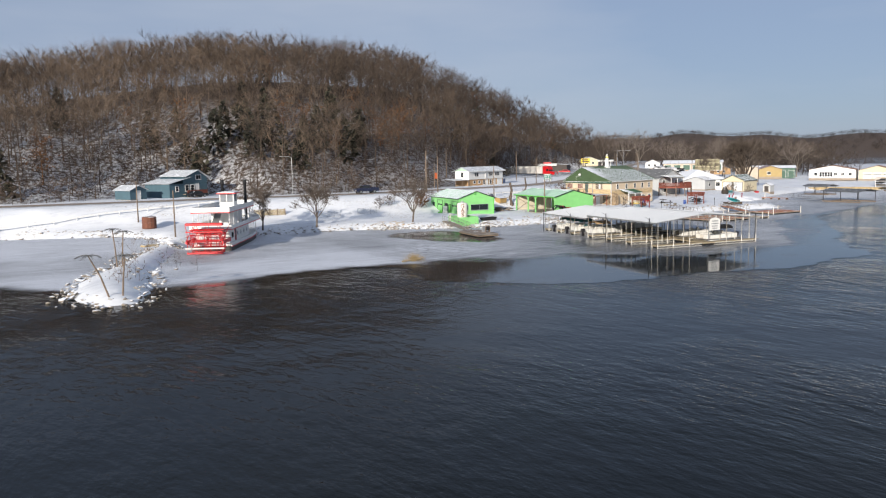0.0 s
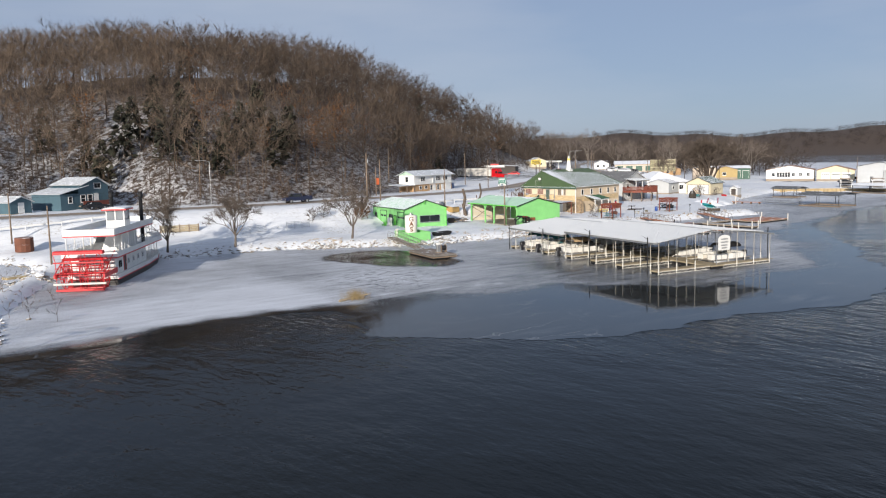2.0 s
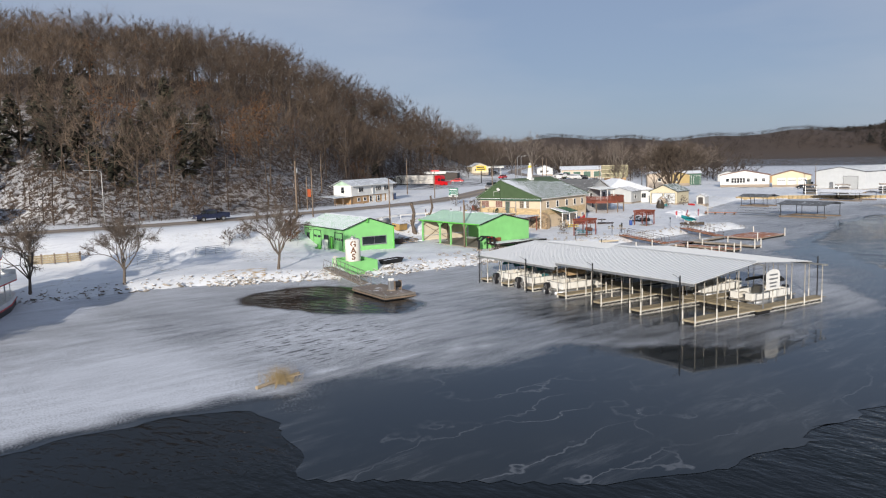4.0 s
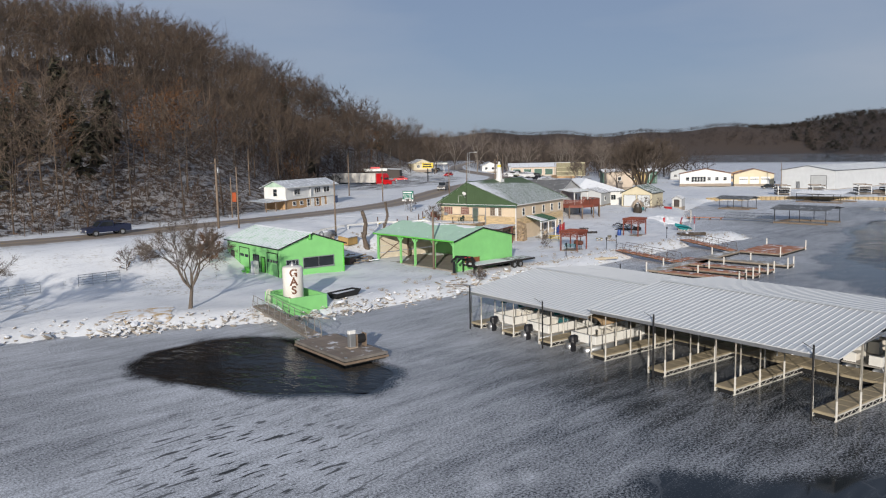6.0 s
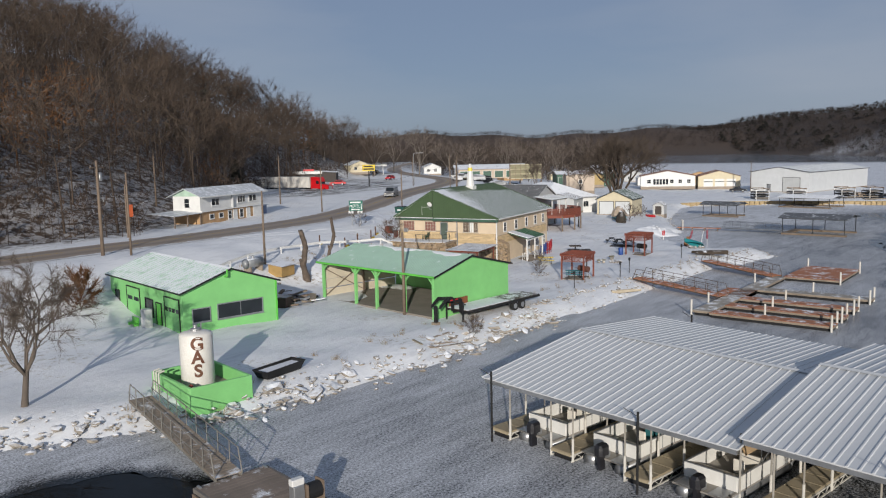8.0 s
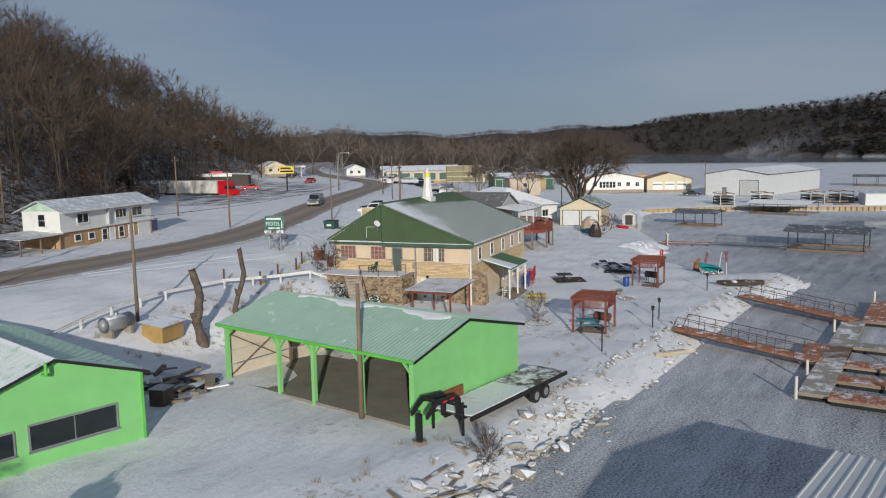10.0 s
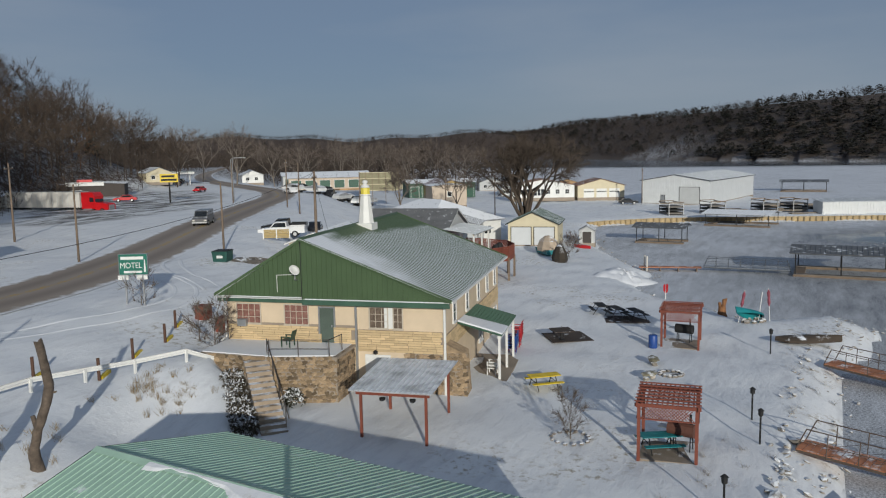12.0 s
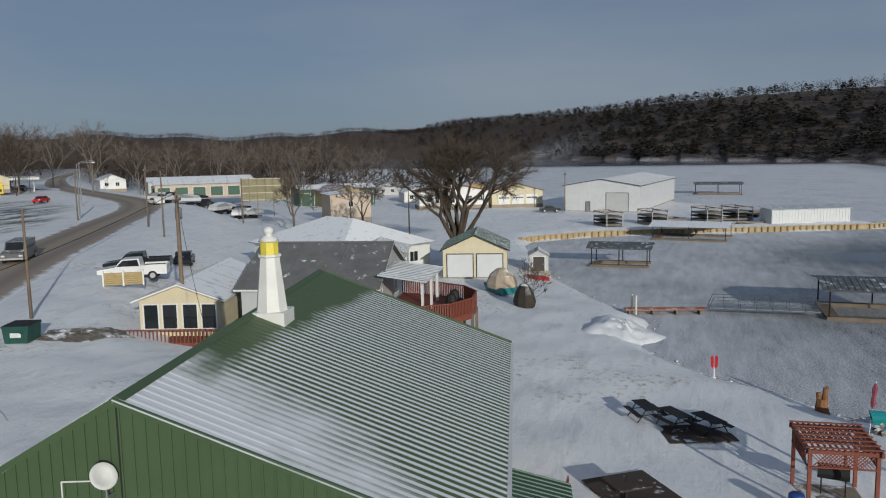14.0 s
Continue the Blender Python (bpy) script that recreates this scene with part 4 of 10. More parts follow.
def gable_roof(b, W, L, H, rise, mat, over=0.35, apex=0.5, pitch=0.45, rib=(0.05, 0.045), fascia=None, thick=0.07):
    sl, sr = rise / (W * apex), rise / (W * (1 - apex))
    top = H + rise + 0.08
    roof_sheet(b, "roof_slope", (-over, -over, H - sl * over + 0.08), (-over, L + over, H - sl * over + 0.08), (W * apex, -over, top), (W * apex, L + over, top), mat, thick, pitch, rib)
    roof_sheet(b, "roof_slope", (W + over, -over, H - sr * over + 0.08), (W + over, L + over, H - sr * over + 0.08), (W * apex, -over, top), (W * apex, L + over, top), mat, thick, pitch, rib)
    part("ridge_cap", Mesh().prism([(W * apex - 0.22, top - 0.22 * sl + 0.03), (W * apex, top + 0.07), (W * apex + 0.22, top - 0.22 * sr + 0.03), (W * apex, top + 0.02)], "y", -over, L + over), mat, b)
    if fascia:
        for y in (-over - 0.03, L + over):
            part("fascia", Mesh().prism([(-over, H - sl * over - 0.05), (W * apex, top - 0.12), (W + over, H - sr * over - 0.05), (W + over, H - sr * over + 0.10), (W * apex, top + 0.03), (-over, H - sl * over + 0.10)], "y", y, y + 0.03), fascia, b)
        for x in (-over - 0.03, W + over):
            s = sl if x < 0 else sr
            part("fascia", Mesh().box(x, -over, H - s * over - 0.05, x + 0.03, L + over, H - s * over + 0.07), fascia, b)


MINT_ROOF = surface("mint_metal_roof", (0.36, 0.53, 0.42), 0.4, 0.0, var=0.15, snow=0.05)
MINT_SNOW = surface("snowed_mint_roof", (0.34, 0.55, 0.38), 0.5, 0.0, var=0.12, snow=0.80)
SNOW_ROOF = surface("white_metal_roof", (0.52, 0.545, 0.565), 0.5, 0.0, var=0.08, snow=0.35)


# ---- lime green boat shop ----
def green_shop():
    b = thing("boat_shop", "bright lime green metal workshop with a snowy mint roof", "building", pose(83.3, 135.2, 0.9, 0, 0, -8.5))
    W, L, H, rise = 8.0, 14.8, 3.5, 1.35
    gable_walls(b, W, L, H, rise, GREEN)
    gable_roof(b, W, L, H, rise, MINT_SNOW, 0.3, fascia=BLACK, pitch=0.6, rib=(0.03, 0.025))
    part("plinth", Mesh().box(-0.05, -0.05, -0.4, W + 0.05, L + 0.05, 0.08), MORTAR, b)
    s = WALLS["s"]
    window(b, s(1.45, W, L, 1.05), 1.45, 1.05, STEEL, 1, 1, bar=0.035)
    window(b, s(4.75, W, L, 1.05), 3.9, 1.15, STEEL, 2, 1, bar=0.04)
    w = WALLS["w"]
    door(b, w(1.9, W, L, 0.05), 2.6, 2.75, GREEN, BLACK, 4, 4, "overhead_door", False, "lime green overhead door with small panes")
    door(b, w(9.6, W, L, 0.05), 2.7, 2.75, GREEN, BLACK, 4, 2, "overhead_door", False, "lime green overhead door")
    window(b, w(6.3, W, L, 0.9), 1.5, 1.35, BLACK, 1, 1)
    door(b, w(4.4, W, L, 0.05), 0.9, 2.05, GREEN_D, BLACK, 2)
    window(b, w(13.2, W, L, 1.0), 0.9, 1.2, BLACK, 1, 2)
    part("vent_stub", Mesh().tube((3.55, -0.42, 4.35), (3.55, -0.42, 4.9), 0.07).tube((3.55, -0.42, 4.35), (3.55, 0.0, 4.3), 0.07), GREEN_D, b)
    part("downpipe", Mesh().box(W - 0.05, -0.10, 0.1, W + 0.05, 0.0, H), GREEN_D, b)
    f = thing("vending_machine", "white drinks cooler beside the green shop wall", "cooler", pose(82.72, 139.9, 0.95, 0, 0, -98.5))
    part("body", Mesh().slab(-0.4, 0, 0, 0.4, 0.6, 1.75, 0.04), WHITE, f)
    part("door", Mesh().slab(-0.36, -0.04, 0.12, 0.36, 0.0, 1.65, 0.01), PALE_METAL, f)
    n = thing("garden_bench", "small green bench against the shop wall", "bench", pose(82.6, 141.6, 0.95, 0, 0, -98.5))
    part("seat", Mesh().box(-0.7, 0.0, 0.42, 0.7, 0.4, 0.47), GREEN_D, n)
    part("backrest", Mesh().box(-0.7, 0.38, 0.47, 0.7, 0.43, 0.9), GREEN_D, n)
    for x in (-0.62, 0.56):
        part("leg", Mesh().box(x, 0.02, 0, x + 0.06, 0.4, 0.42), GREEN_D, n)


green_shop()


# ---- open green pole shed ----
def green_shed():
    b = thing("pole_shed", "lime green open-sided pole shed with ribbed mint roof", "shed", pose(98.7, 123.35, 0.95, 0, 0, -4.6))
    W, L, H, rise, t = 9.5, 14.8, 3.55, 1.2, 0.14
    part("wall", Mesh().prism([(0, 0), (W, 0), (W, H), (W * 0.46, H + rise), (0, H)], "y", 0, t), GREEN, b, "lime green metal gable end")
    part("wall", Mesh().box(W - t, t, 0, W, L - t, H), GREEN, b)
    part("wall", Mesh().prism([(0, H), (W, H), (W * 0.46, H + rise)], "y", L - t, L), GREEN, b)
    part("floor_slab", Mesh().box(0.0, 0.1, -0.3, W - 0.1, L, 0.17), surface("dusty_concrete", (0.25, 0.225, 0.19), 0.9, var=0.2), b)
    inner = surface("pale_plywood", (0.62, 0.55, 0.43), 0.8, var=0.15)
    for z in (0.1, 1.0, 1.85, 2.65):
        part("lining_board", Mesh().box(0.2, L - 0.10, z, W - 0.2, L - 0.04, z + 0.82), inner, b)
    for a, c in (((0.3, L - 0.16, 0.3), (5.0, L - 0.16, 2.9)), ((0.3, L - 0.16, 2.9), (5.0, L - 0.16, 0.3))):
        part("cross_brace", Mesh().tube(a, c, 0.05, n=4), WOOD_POLE, b)
    part("lining_post", Mesh().box(4.95, L - 0.24, 0, 5.1, L - 0.10, 3.4), WOOD_POLE, b)
    for i, y in enumerate((0.15, 3.55, 7.1, 9.9, 14.55)):
        part("post", Mesh().box(-0.02, y - 0.11, -0.1, 0.20, y + 0.11, H), GREEN, b)
        for sgn in (-1, 1):
            if 0.1 < y + sgn * 0.6 < L:
                part("knee_brace", Mesh().prism([(y, H - 0.75), (y + sgn * 0.12, H - 0.75), (y + sgn * 0.75, H - 0.08), (y + sgn * 0.6, H - 0.08)], "x", 0.02, 0.16), GREEN, b)
    part("header", Mesh().box(-0.03, 0, H - 0.16, 0.2, L, H + 0.05), GREEN, b)
    for y in (3.6, 7.2, 10.8):
        part("truss", Mesh().prism([(0.2, H - 0.12), (W - 0.2, H - 0.12), (W - 0.2, H), (W * 0.46, H + rise - 0.12), (0.2, H)], "y", y, y + 0.08), WOOD_POLE, b)
    gable_roof(b, W, L, H, rise, MINT_ROOF, 0.28, 0.46, 0.26, (0.03, 0.022), BLACK)
    part("gutter", Mesh().box(-0.36, -0.28, H - 0.10, -0.28, L + 0.28, H + 0.06), GREEN_D, b)
    zr = H + rise + 0.11
    rs = random.Random(14)
    v, f = [], []
    n = 26
    for i in range(n + 1):
        y = 0.8 + (L - 3.0) * i / n
        w = max(0.06, 0.32 + 0.28 * math.sin(i * 0.5) + rs.uniform(-0.14, 0.14))
        sl = rise / (W * 0.46)
        v += [(W * 0.46 - 0.05, y, zr + 0.02), (W * 0.46 - 0.05 - w * 0.6, y, zr - w * 0.6 * sl + 0.02), (W * 0.46 - 0.05 - w, y, zr - w * sl - 0.03)]
    for i in range(n):
        f += [(3 * i + k, 3 * i + k + 1, 3 * i + k + 4, 3 * i + k + 3) for k in (0, 1)]
    part("ridge_snow", Mesh().add(v, f), SNOW, b, "uneven line of snow along the roof ridge")


green_shed()


# ---- motel with steeple ----
def fieldstones(parent, m, w, h, rs, size=0.27, depth=0.045):
    """Rough stones laid on a wall face: local x along, z up, -y outwards; each one is a part."""
    part("mortar_bed", Mesh().box(0, -0.02, 0, w, 0.05, h), MORTAR, parent, at=m)
    shapes = []
    for k in range(6):
        n = rs.randint(4, 6)
        turn = rs.uniform(0, 6)
        pts = [(math.cos(turn + 2 * math.pi * i / n + rs.uniform(-0.3, 0.3)) * rs.uniform(0.48, 0.72), math.sin(turn + 2 * math.pi * i / n + rs.uniform(-0.3, 0.3)) * rs.uniform(0.46, 0.66)) for i in range(n)]
        M = Mesh()
        v = [(x, 0, z) for x, z in pts] + [(x * 0.9, -depth * rs.uniform(0.5, 1.3), z * 0.9) for x, z in pts]
        M.add(v, [tuple(range(n, 2 * n))] + [(i, (i + 1) % n, n + (i + 1) % n, n + i) for i in range(n)])
        shapes.append(M.done("stone", FIELDSTONE))
    z, row = size * 0.45, 0
    while z < h:
        x = size * (0.35 + 0.5 * (row % 2))
        while x < w:
            s = size * rs.uniform(0.6, 1.35)
            part("stone", shapes[rs.randint(0, 5)], None, parent, at=m @ pose(x, -0.02, z, 0, rs.uniform(-40, 40), 0) @ Matrix.Diagonal((s * rs.uniform(0.95, 1.5), rs.uniform(0.6, 1.3), s * rs.uniform(0.65, 0.95), 1)))
            x += s * 0.88
        z += size * 0.80
        row += 1


def ledge_band(parent, m, w, h, rs, name="ledge_stone"):
    """Courses of long thin sandstone."""
    part("mortar_bed", Mesh().box(0, -0.02, 0, w, 0.03, h), MORTAR, parent, at=m)
    shapes = [Mesh().slab(0, -0.05, 0.0, ln, 0.0, 0.125, 0.012).done(name, TANBRICK) for ln in (0.55, 0.8, 1.1)]
    lens = (0.55, 0.8, 1.1)
    for r in range(int(h / 0.14)):
        x = -rs.uniform(0, 0.4)
        while x < w - 0.3:
            k = rs.randint(0, 2)
            x0 = max(0, x)
            sc = min(lens[k], w - x0) / lens[k]
            part(name, shapes[k], None, parent, at=m @ pose(x0, -0.02 - rs.uniform(0, 0.012), r * 0.14) @ Matrix.Diagonal((sc * 0.98, 1, 1, 1)))
            x = x0 + lens[k]


SIDING_GREEN = surface("green_metal_siding", (0.060, 0.100, 0.045), 0.5, var=0.12, bmp=0.1)


def snowy_roof_material(name, ribs):
    """Olive green metal under blown snow: deep by the front corner, striped between the ribs, clear along the ridge and at the far end."""
    m, N, L, B = material(name)
    mp = N.new("ShaderNodeMapping")
    mp.vector_type = "TEXTURE"
    mp.inputs["Location"].default_value, mp.inputs["Rotation"].default_value = (126.2, 136.3, 0), (0, 0, radians(11.8))
    L.new(position(N), mp.inputs["Vector"])
    tc = mp.outputs["Vector"]
    sep = N.new("ShaderNodeSeparateXYZ")
    L.new(tc, sep.inputs[0])
    n1 = noise_node(N, L, tc, 0.35, 5, 0.6)
    n2 = noise_node(N, L, tc, 2.4, 7, 0.7)
    X = math_node(N, L, "ADD", math_node(N, L, "DIVIDE", sep.outputs["X"], 19.0), math_node(N, L, "MULTIPLY", math_node(N, L, "SUBTRACT", n1, 0.5), 0.5))
    Y = math_node(N, L, "ADD", math_node(N, L, "DIVIDE", math_node(N, L, "ABSOLUTE", math_node(N, L, "SUBTRACT", sep.outputs["Y"], 8.7)), 8.8), math_node(N, L, "MULTIPLY", math_node(N, L, "SUBTRACT", n2, 0.5), 0.10))
    span = math_node(N, L, "ADD", X, math_node(N, L, "MULTIPLY", Y, 0.40)) if ribs else X
    fade = ramp(N, L, span, 0.17 if ribs else 1.05, 0.38 if ribs else 1.3, (1, 1, 1), (0, 0, 0))
    Y = math_node(N, L, "SUBTRACT", Y, math_node(N, L, "MULTIPLY", math_node(N, L, "MAXIMUM", math_node(N, L, "SUBTRACT", X, 0.30), 0.0), 0.24))
    clear = ramp(N, L, Y, 0.09, 0.15)
    near = ramp(N, L, X, 0.16, 0.30, (1, 1, 1), (0, 0, 0))
    k = math_node(N, L, "MULTIPLY", fade, math_node(N, L, "MAXIMUM", clear, near))
    k = math_node(N, L, "MULTIPLY", k, ramp(N, L, n2, 0.22, 0.34))
    c = mix(N, L, k, mix(N, L, n2, (0.055, 0.090, 0.036), (0.085, 0.125, 0.055)), (0.72, 0.74, 0.77))
    L.new(c, B.inputs["Base Color"])
    B.inputs["Roughness"].default_value = 0.55
    bump(N, L, B, n2, 0.2, 0.02)
    return m


SNOWY_GREEN = snowy_roof_material("snow_streaked_green_roof", False)
RIB_GREEN = snowy_roof_material("green_ribs_in_snow", True)


def motel():
    b = thing("motel", "two-storey tan motel with dark green metal roof and white steeple", "motel", pose(126.2, 136.3, 0, 0, 0, 11.8))
    rs = random.Random(3)
    X1, E, RZ, RY, YL = 18.7, 6.5, 9.9, 8.7, 14.3
    wf, wr, wl, wb = 0.6, 0.5, 13.8, 18.3
    # walls, two storeys
    part("wall", Mesh().box(wf, wr, 0.5, wf + 0.25, wl, E - 0.1), TAN, b, "tan stucco front wall")
    part("wall", Mesh().box(wf + 0.25, wr, 0.5, wb, wr + 0.25, E - 0.1), TAN, b)
    part("wall", Mesh().box(wf + 0.25, wl - 0.25, 0.5, wb, wl, E - 0.1), TAN, b)
    part("wall", Mesh().box(wb - 0.25, wr + 0.25, 0.5, wb, wl - 0.25, E - 0.1), TAN, b)
    # gable panels of vertical metal siding, the wider one standing proud
    def panel(y0, y1, x, poly):
        part("gable_panel", Mesh().prism(poly, "x", x, x + 0.12), SIDING_GREEN, b, "dark green ribbed metal gable")
        y = y0 + 0.15
        while y < y1:
            top = E + (RZ - E) * (y / RY if y < RY else (YL - y) / (YL - RY))
            if top - E > 0.25:
                part("panel_rib", Mesh().box(x - 0.03, y - 0.02, E - 0.1, x, y + 0.02, top - 0.06), SIDING_GREEN, b)
            y += 0.30
    panel(0.1, RY, 0.02, [(0.05, E - 0.15), (RY, E - 0.15), (RY, RZ - 0.05), (0.05, E)])
    panel(RY, YL - 0.1, 0.42, [(RY, E - 0.15), (YL - 0.05, E - 0.15), (YL - 0.05, E), (RY, RZ - 0.05)])
    part("step_trim", Mesh().box(0.0, RY - 0.06, E - 0.3, 0.45, RY + 0.02, RZ - 0.02), BLACK, b)
    part("eave_trim", Mesh().box(-0.04, 0.0, E - 0.42, 0.10, RY, E - 0.12), surface("green_trim", (0.05, 0.11, 0.075), 0.5), b)
    part("eave_trim", Mesh().box(0.36, RY, E - 0.42, 0.48, YL, E - 0.12), bpy.data.materials["green_trim"], b)
    part("soffit", Mesh().box(0.0, 0.0, E - 0.14, wf, YL, E - 0.1), WHITE, b)
    part("soffit", Mesh().box(wf, 0.0, E - 0.14, X1, wr, E - 0.1), WHITE, b)
    part("snow_line", Mesh().box(-0.06, 0.3, E - 0.12, 0.02, RY - 0.2, E - 0.07), SNOW, b)
    part("snow_line", Mesh().box(0.34, RY + 0.2, E - 0.12, 0.42, YL - 0.3, E - 0.07), SNOW, b)
    # roof
    roof_sheet(b, "roof_slope", (-0.1, -0.1, E), (X1, -0.1, E), (-0.1, RY, RZ), (X1, RY, RZ), SNOWY_GREEN, thick=0.10, pitch=0.35, rib=(0.095, 0.012), rib_mat=RIB_GREEN, label="ribbed green metal slope streaked with snow")
    roof_sheet(b, "roof_slope", (0.3, YL + 0.1, E), (X1, YL + 0.1, E), (0.3, RY, RZ), (X1, RY, RZ), SNOWY_GREEN, thick=0.10, pitch=0.30, rib=(0.04, 0.05), rib_mat=RIB_GREEN)
    part("ridge_cap", Mesh().prism([(RY - 0.22, RZ - 0.06), (RY, RZ + 0.06), (RY + 0.22, RZ - 0.09), (RY, RZ)], "x", 0.0, X1), SIDING_GREEN, b)
    part("rake_trim", Mesh().prism([(-0.15, E - 0.12), (RY, RZ - 0.14), (RY, RZ + 0.04), (-0.15, E + 0.06)], "x", -0.14, -0.08), SIDING_GREEN, b)
    part("rake_trim", Mesh().prism([(RY, RZ - 0.14), (YL + 0.15, E - 0.12), (YL + 0.15, E + 0.06), (RY, RZ + 0.04)], "x", 0.26, 0.32), SIDING_GREEN, b)
    part("rake_trim", Mesh().prism([(-0.15, E - 0.12), (RY, RZ - 0.14), (YL + 0.15, E - 0.12), (YL + 0.15, E + 0.08), (RY, RZ + 0.06), (-0.15, E + 0.08)], "x", X1, X1 + 0.06), SIDING_GREEN, b)
    part("wall", Mesh().prism([(wr, E - 0.1), (wl, E - 0.1), (RY, RZ - 0.3)], "x", wb - 0.25, wb), TAN, b)
    part("gutter", Mesh().box(-0.1, -0.22, E - 0.12, X1, -0.10, E + 0.01), WHITE, b, "white gutter along the eave")
    for y, mat in ((0.42, WHITE), (5.65, STEEL)):
        part("downpipe", Mesh().box(wf - 0.12, y - 0.06, 0.95, wf - 0.01, y + 0.06, E - 0.35), mat, b)
    part("downpipe", Mesh().path([(0.3, 13.95, 6.2), (0.5, 13.9, 5.9), (0.5, 13.9, 3.9), (0.2, 14.1, 3.7)], 0.06), WHITE, b)
    # stone work on the front
    fr = lambda y, z: pose(wf, y, z, 0, 0, -90)
    ledge_band(b, fr(5.55, 3.35), 5.0, 1.26, rs)
    ledge_band(b, fr(13.75, 3.72), 5.95, 1.10, rs)
    ledge_band(b, fr(7.05, 3.72), 1.4, 1.10, rs)
    fieldstones(b, fr(2.75, 0.9), 2.2, 2.45, rs)
    # front openings
    curtain = surface("red_curtain_pane", (0.26, 0.13, 0.105), 0.2, var=0.5, scale=4)
    pale = surface("drawn_curtain_pane", (0.17, 0.13, 0.10), 0.2, var=0.6, scale=4)
    TAN_TRIM = surface("tan_window_frame", (0.50, 0.44, 0.36), 0.6, var=0.15)
    window(b, fr(4.3, 4.72), 1.1, 1.22, TAN_TRIM, 3, 3, pale, bar=0.03)
    window(b, fr(3.15, 4.72), 0.55, 1.22, TAN_TRIM, 2, 3, pale, bar=0.03)
    part("louver_panel", Mesh().box(-0.28, -0.05, 0, 0.28, 0.02, 1.22), WHITE, b, at=fr(3.68, 4.72))
    window(b, fr(9.35, 4.76), 1.5, 1.18, TAN_TRIM, 4, 3, curtain, bar=0.03)
    window(b, fr(12.4, 4.76), 1.55, 1.18, TAN_TRIM, 4, 3, curtain, bar=0.03)
    part("window_cooler", Mesh().slab(-0.28, -0.35, 0.0, 0.28, 0.0, 0.42, 0.03), STEEL, b, "grey window air conditioner", at=fr(12.75, 4.62))
    door(b, fr(7.45, 3.75), 0.86, 2.05, surface("grey_green_door", (0.09, 0.12, 0.10), 0.5), STEEL, 2, 0, "door", True, "dark grey screen door")
    door(b, fr(4.4, 0.98), 1.35, 2.1, WHITE, WHITE, 3, 0, "door", False, "white basement door")
    part("wall_lamp", Mesh().lathe([(0.03, 0), (0.12, 0.05), (0.14, 0.18), (0.05, 0.26)], 8), BLACK, b, at=pose(wf - 0.15, 4.5, 3.2))
    # long side openings, both storeys
    sd = lambda x, z: pose(x, wr, z)
    for x in (3.2, 6.8, 10.4, 13.6, 16.6):
        window(b, sd(x, 4.7), 0.8, 1.1, WHITE, 1, 2, bar=0.04)
    for x in (11.0, 14.2, 16.8):
        window(b, sd(x, 1.7), 1.1, 1.2, WHITE, 2, 2)
    ledge_band(b, sd(0.9, 3.35), 17.0, 1.0, rs)
    ns = lambda x, z: pose(x, wl, z, 0, 0, 180)
    for x in (3.0, 7.0, 11.0, 15.0):
        window(b, ns(x, 4.65), 1.3, 1.2, WHITE, 2, 2)
    # corner buttress of field stone
    part("buttress", Mesh().prism([(0.0, 0.4), (1.35, 0.4), (1.15, 3.4), (0.1, 3.9)], "x", wf + 0.1, wf + 1.3, pose(0, 0, 0) @ Matrix.Scale(-1, 4, (0, 1, 0)) @ pose(0, -0.52, 0)), FIELDSTONE, b)
    fieldstones(b, pose(wf + 0.1, 0.45, 0.6, 0, 0, -90), 1.25, 2.8, rs)
    # steeple
    st = part("steeple", Mesh().add([(-0.62, -0.62, -0.5), (0.62, -0.62, -0.5), (0.62, 0.62, -0.5), (-0.62, 0.62, -0.5), (-0.62, -0.62, 0.45), (0.62, -0.62, 0.45), (0.62, 0.62, 0.45), (-0.62, 0.62, 0.45)],
              [(0, 1, 5, 4), (1, 2, 6, 5), (2, 3, 7, 6), (3, 0, 4, 7), (4, 5, 6, 7)]), WHITE, b, "white tapered lighthouse steeple", at=pose(9.7, 8.1, 9.52) @ Matrix.Diagonal((0.98, 0.98, 0.88, 1)))
    part("shaft", Mesh().lathe([(0.60, 0.40), (0.56, 0.5), (0.36, 2.55), (0.42, 2.6), (0.42, 2.68)], 8), WHITE, st)
    part("lantern", Mesh().lathe([(0.33, 2.68), (0.33, 3.15), (0.36, 3.18)], 8), surface("yellow_paint", (0.72, 0.60, 0.08), 0.5), st, "yellow lantern ring")
    part("dome", Mesh().lathe([(0.36, 3.18), (0.30, 3.32), (0.12, 3.42), (0.12, 3.48), (0.19, 3.56), (0.19, 3.66), (0.08, 3.76)], 10), WHITE, st, smooth=True)
    # dish on the gable
    dish = part("satellite_dish", Mesh().path([(0, 0, 0), (-0.35, 0, 0.05), (-0.35, 0, 0.5)], 0.035), STEEL, b, at=pose(0.40, 9.1, 7.45))
    part("reflector", Mesh().lathe([(0.02, 0), (0.3, 0.05), (0.46, 0.13), (0.44, 0.15), (0.28, 0.08), (0.02, 0.03)], 18), WHITE, dish, "white dish reflector", True, pose(-0.5, 0, 0.6, 0, -55, 60) @ Matrix.Scale(0.72, 4))
    part("conduit", Mesh().path([(0.38, 10.4, 6.7), (0.38, 10.4, 7.7), (0.38, 9.4, 7.75)], 0.02), WHITE, b)
    # porch on the long side
    p0, p1 = 4.0, 9.7
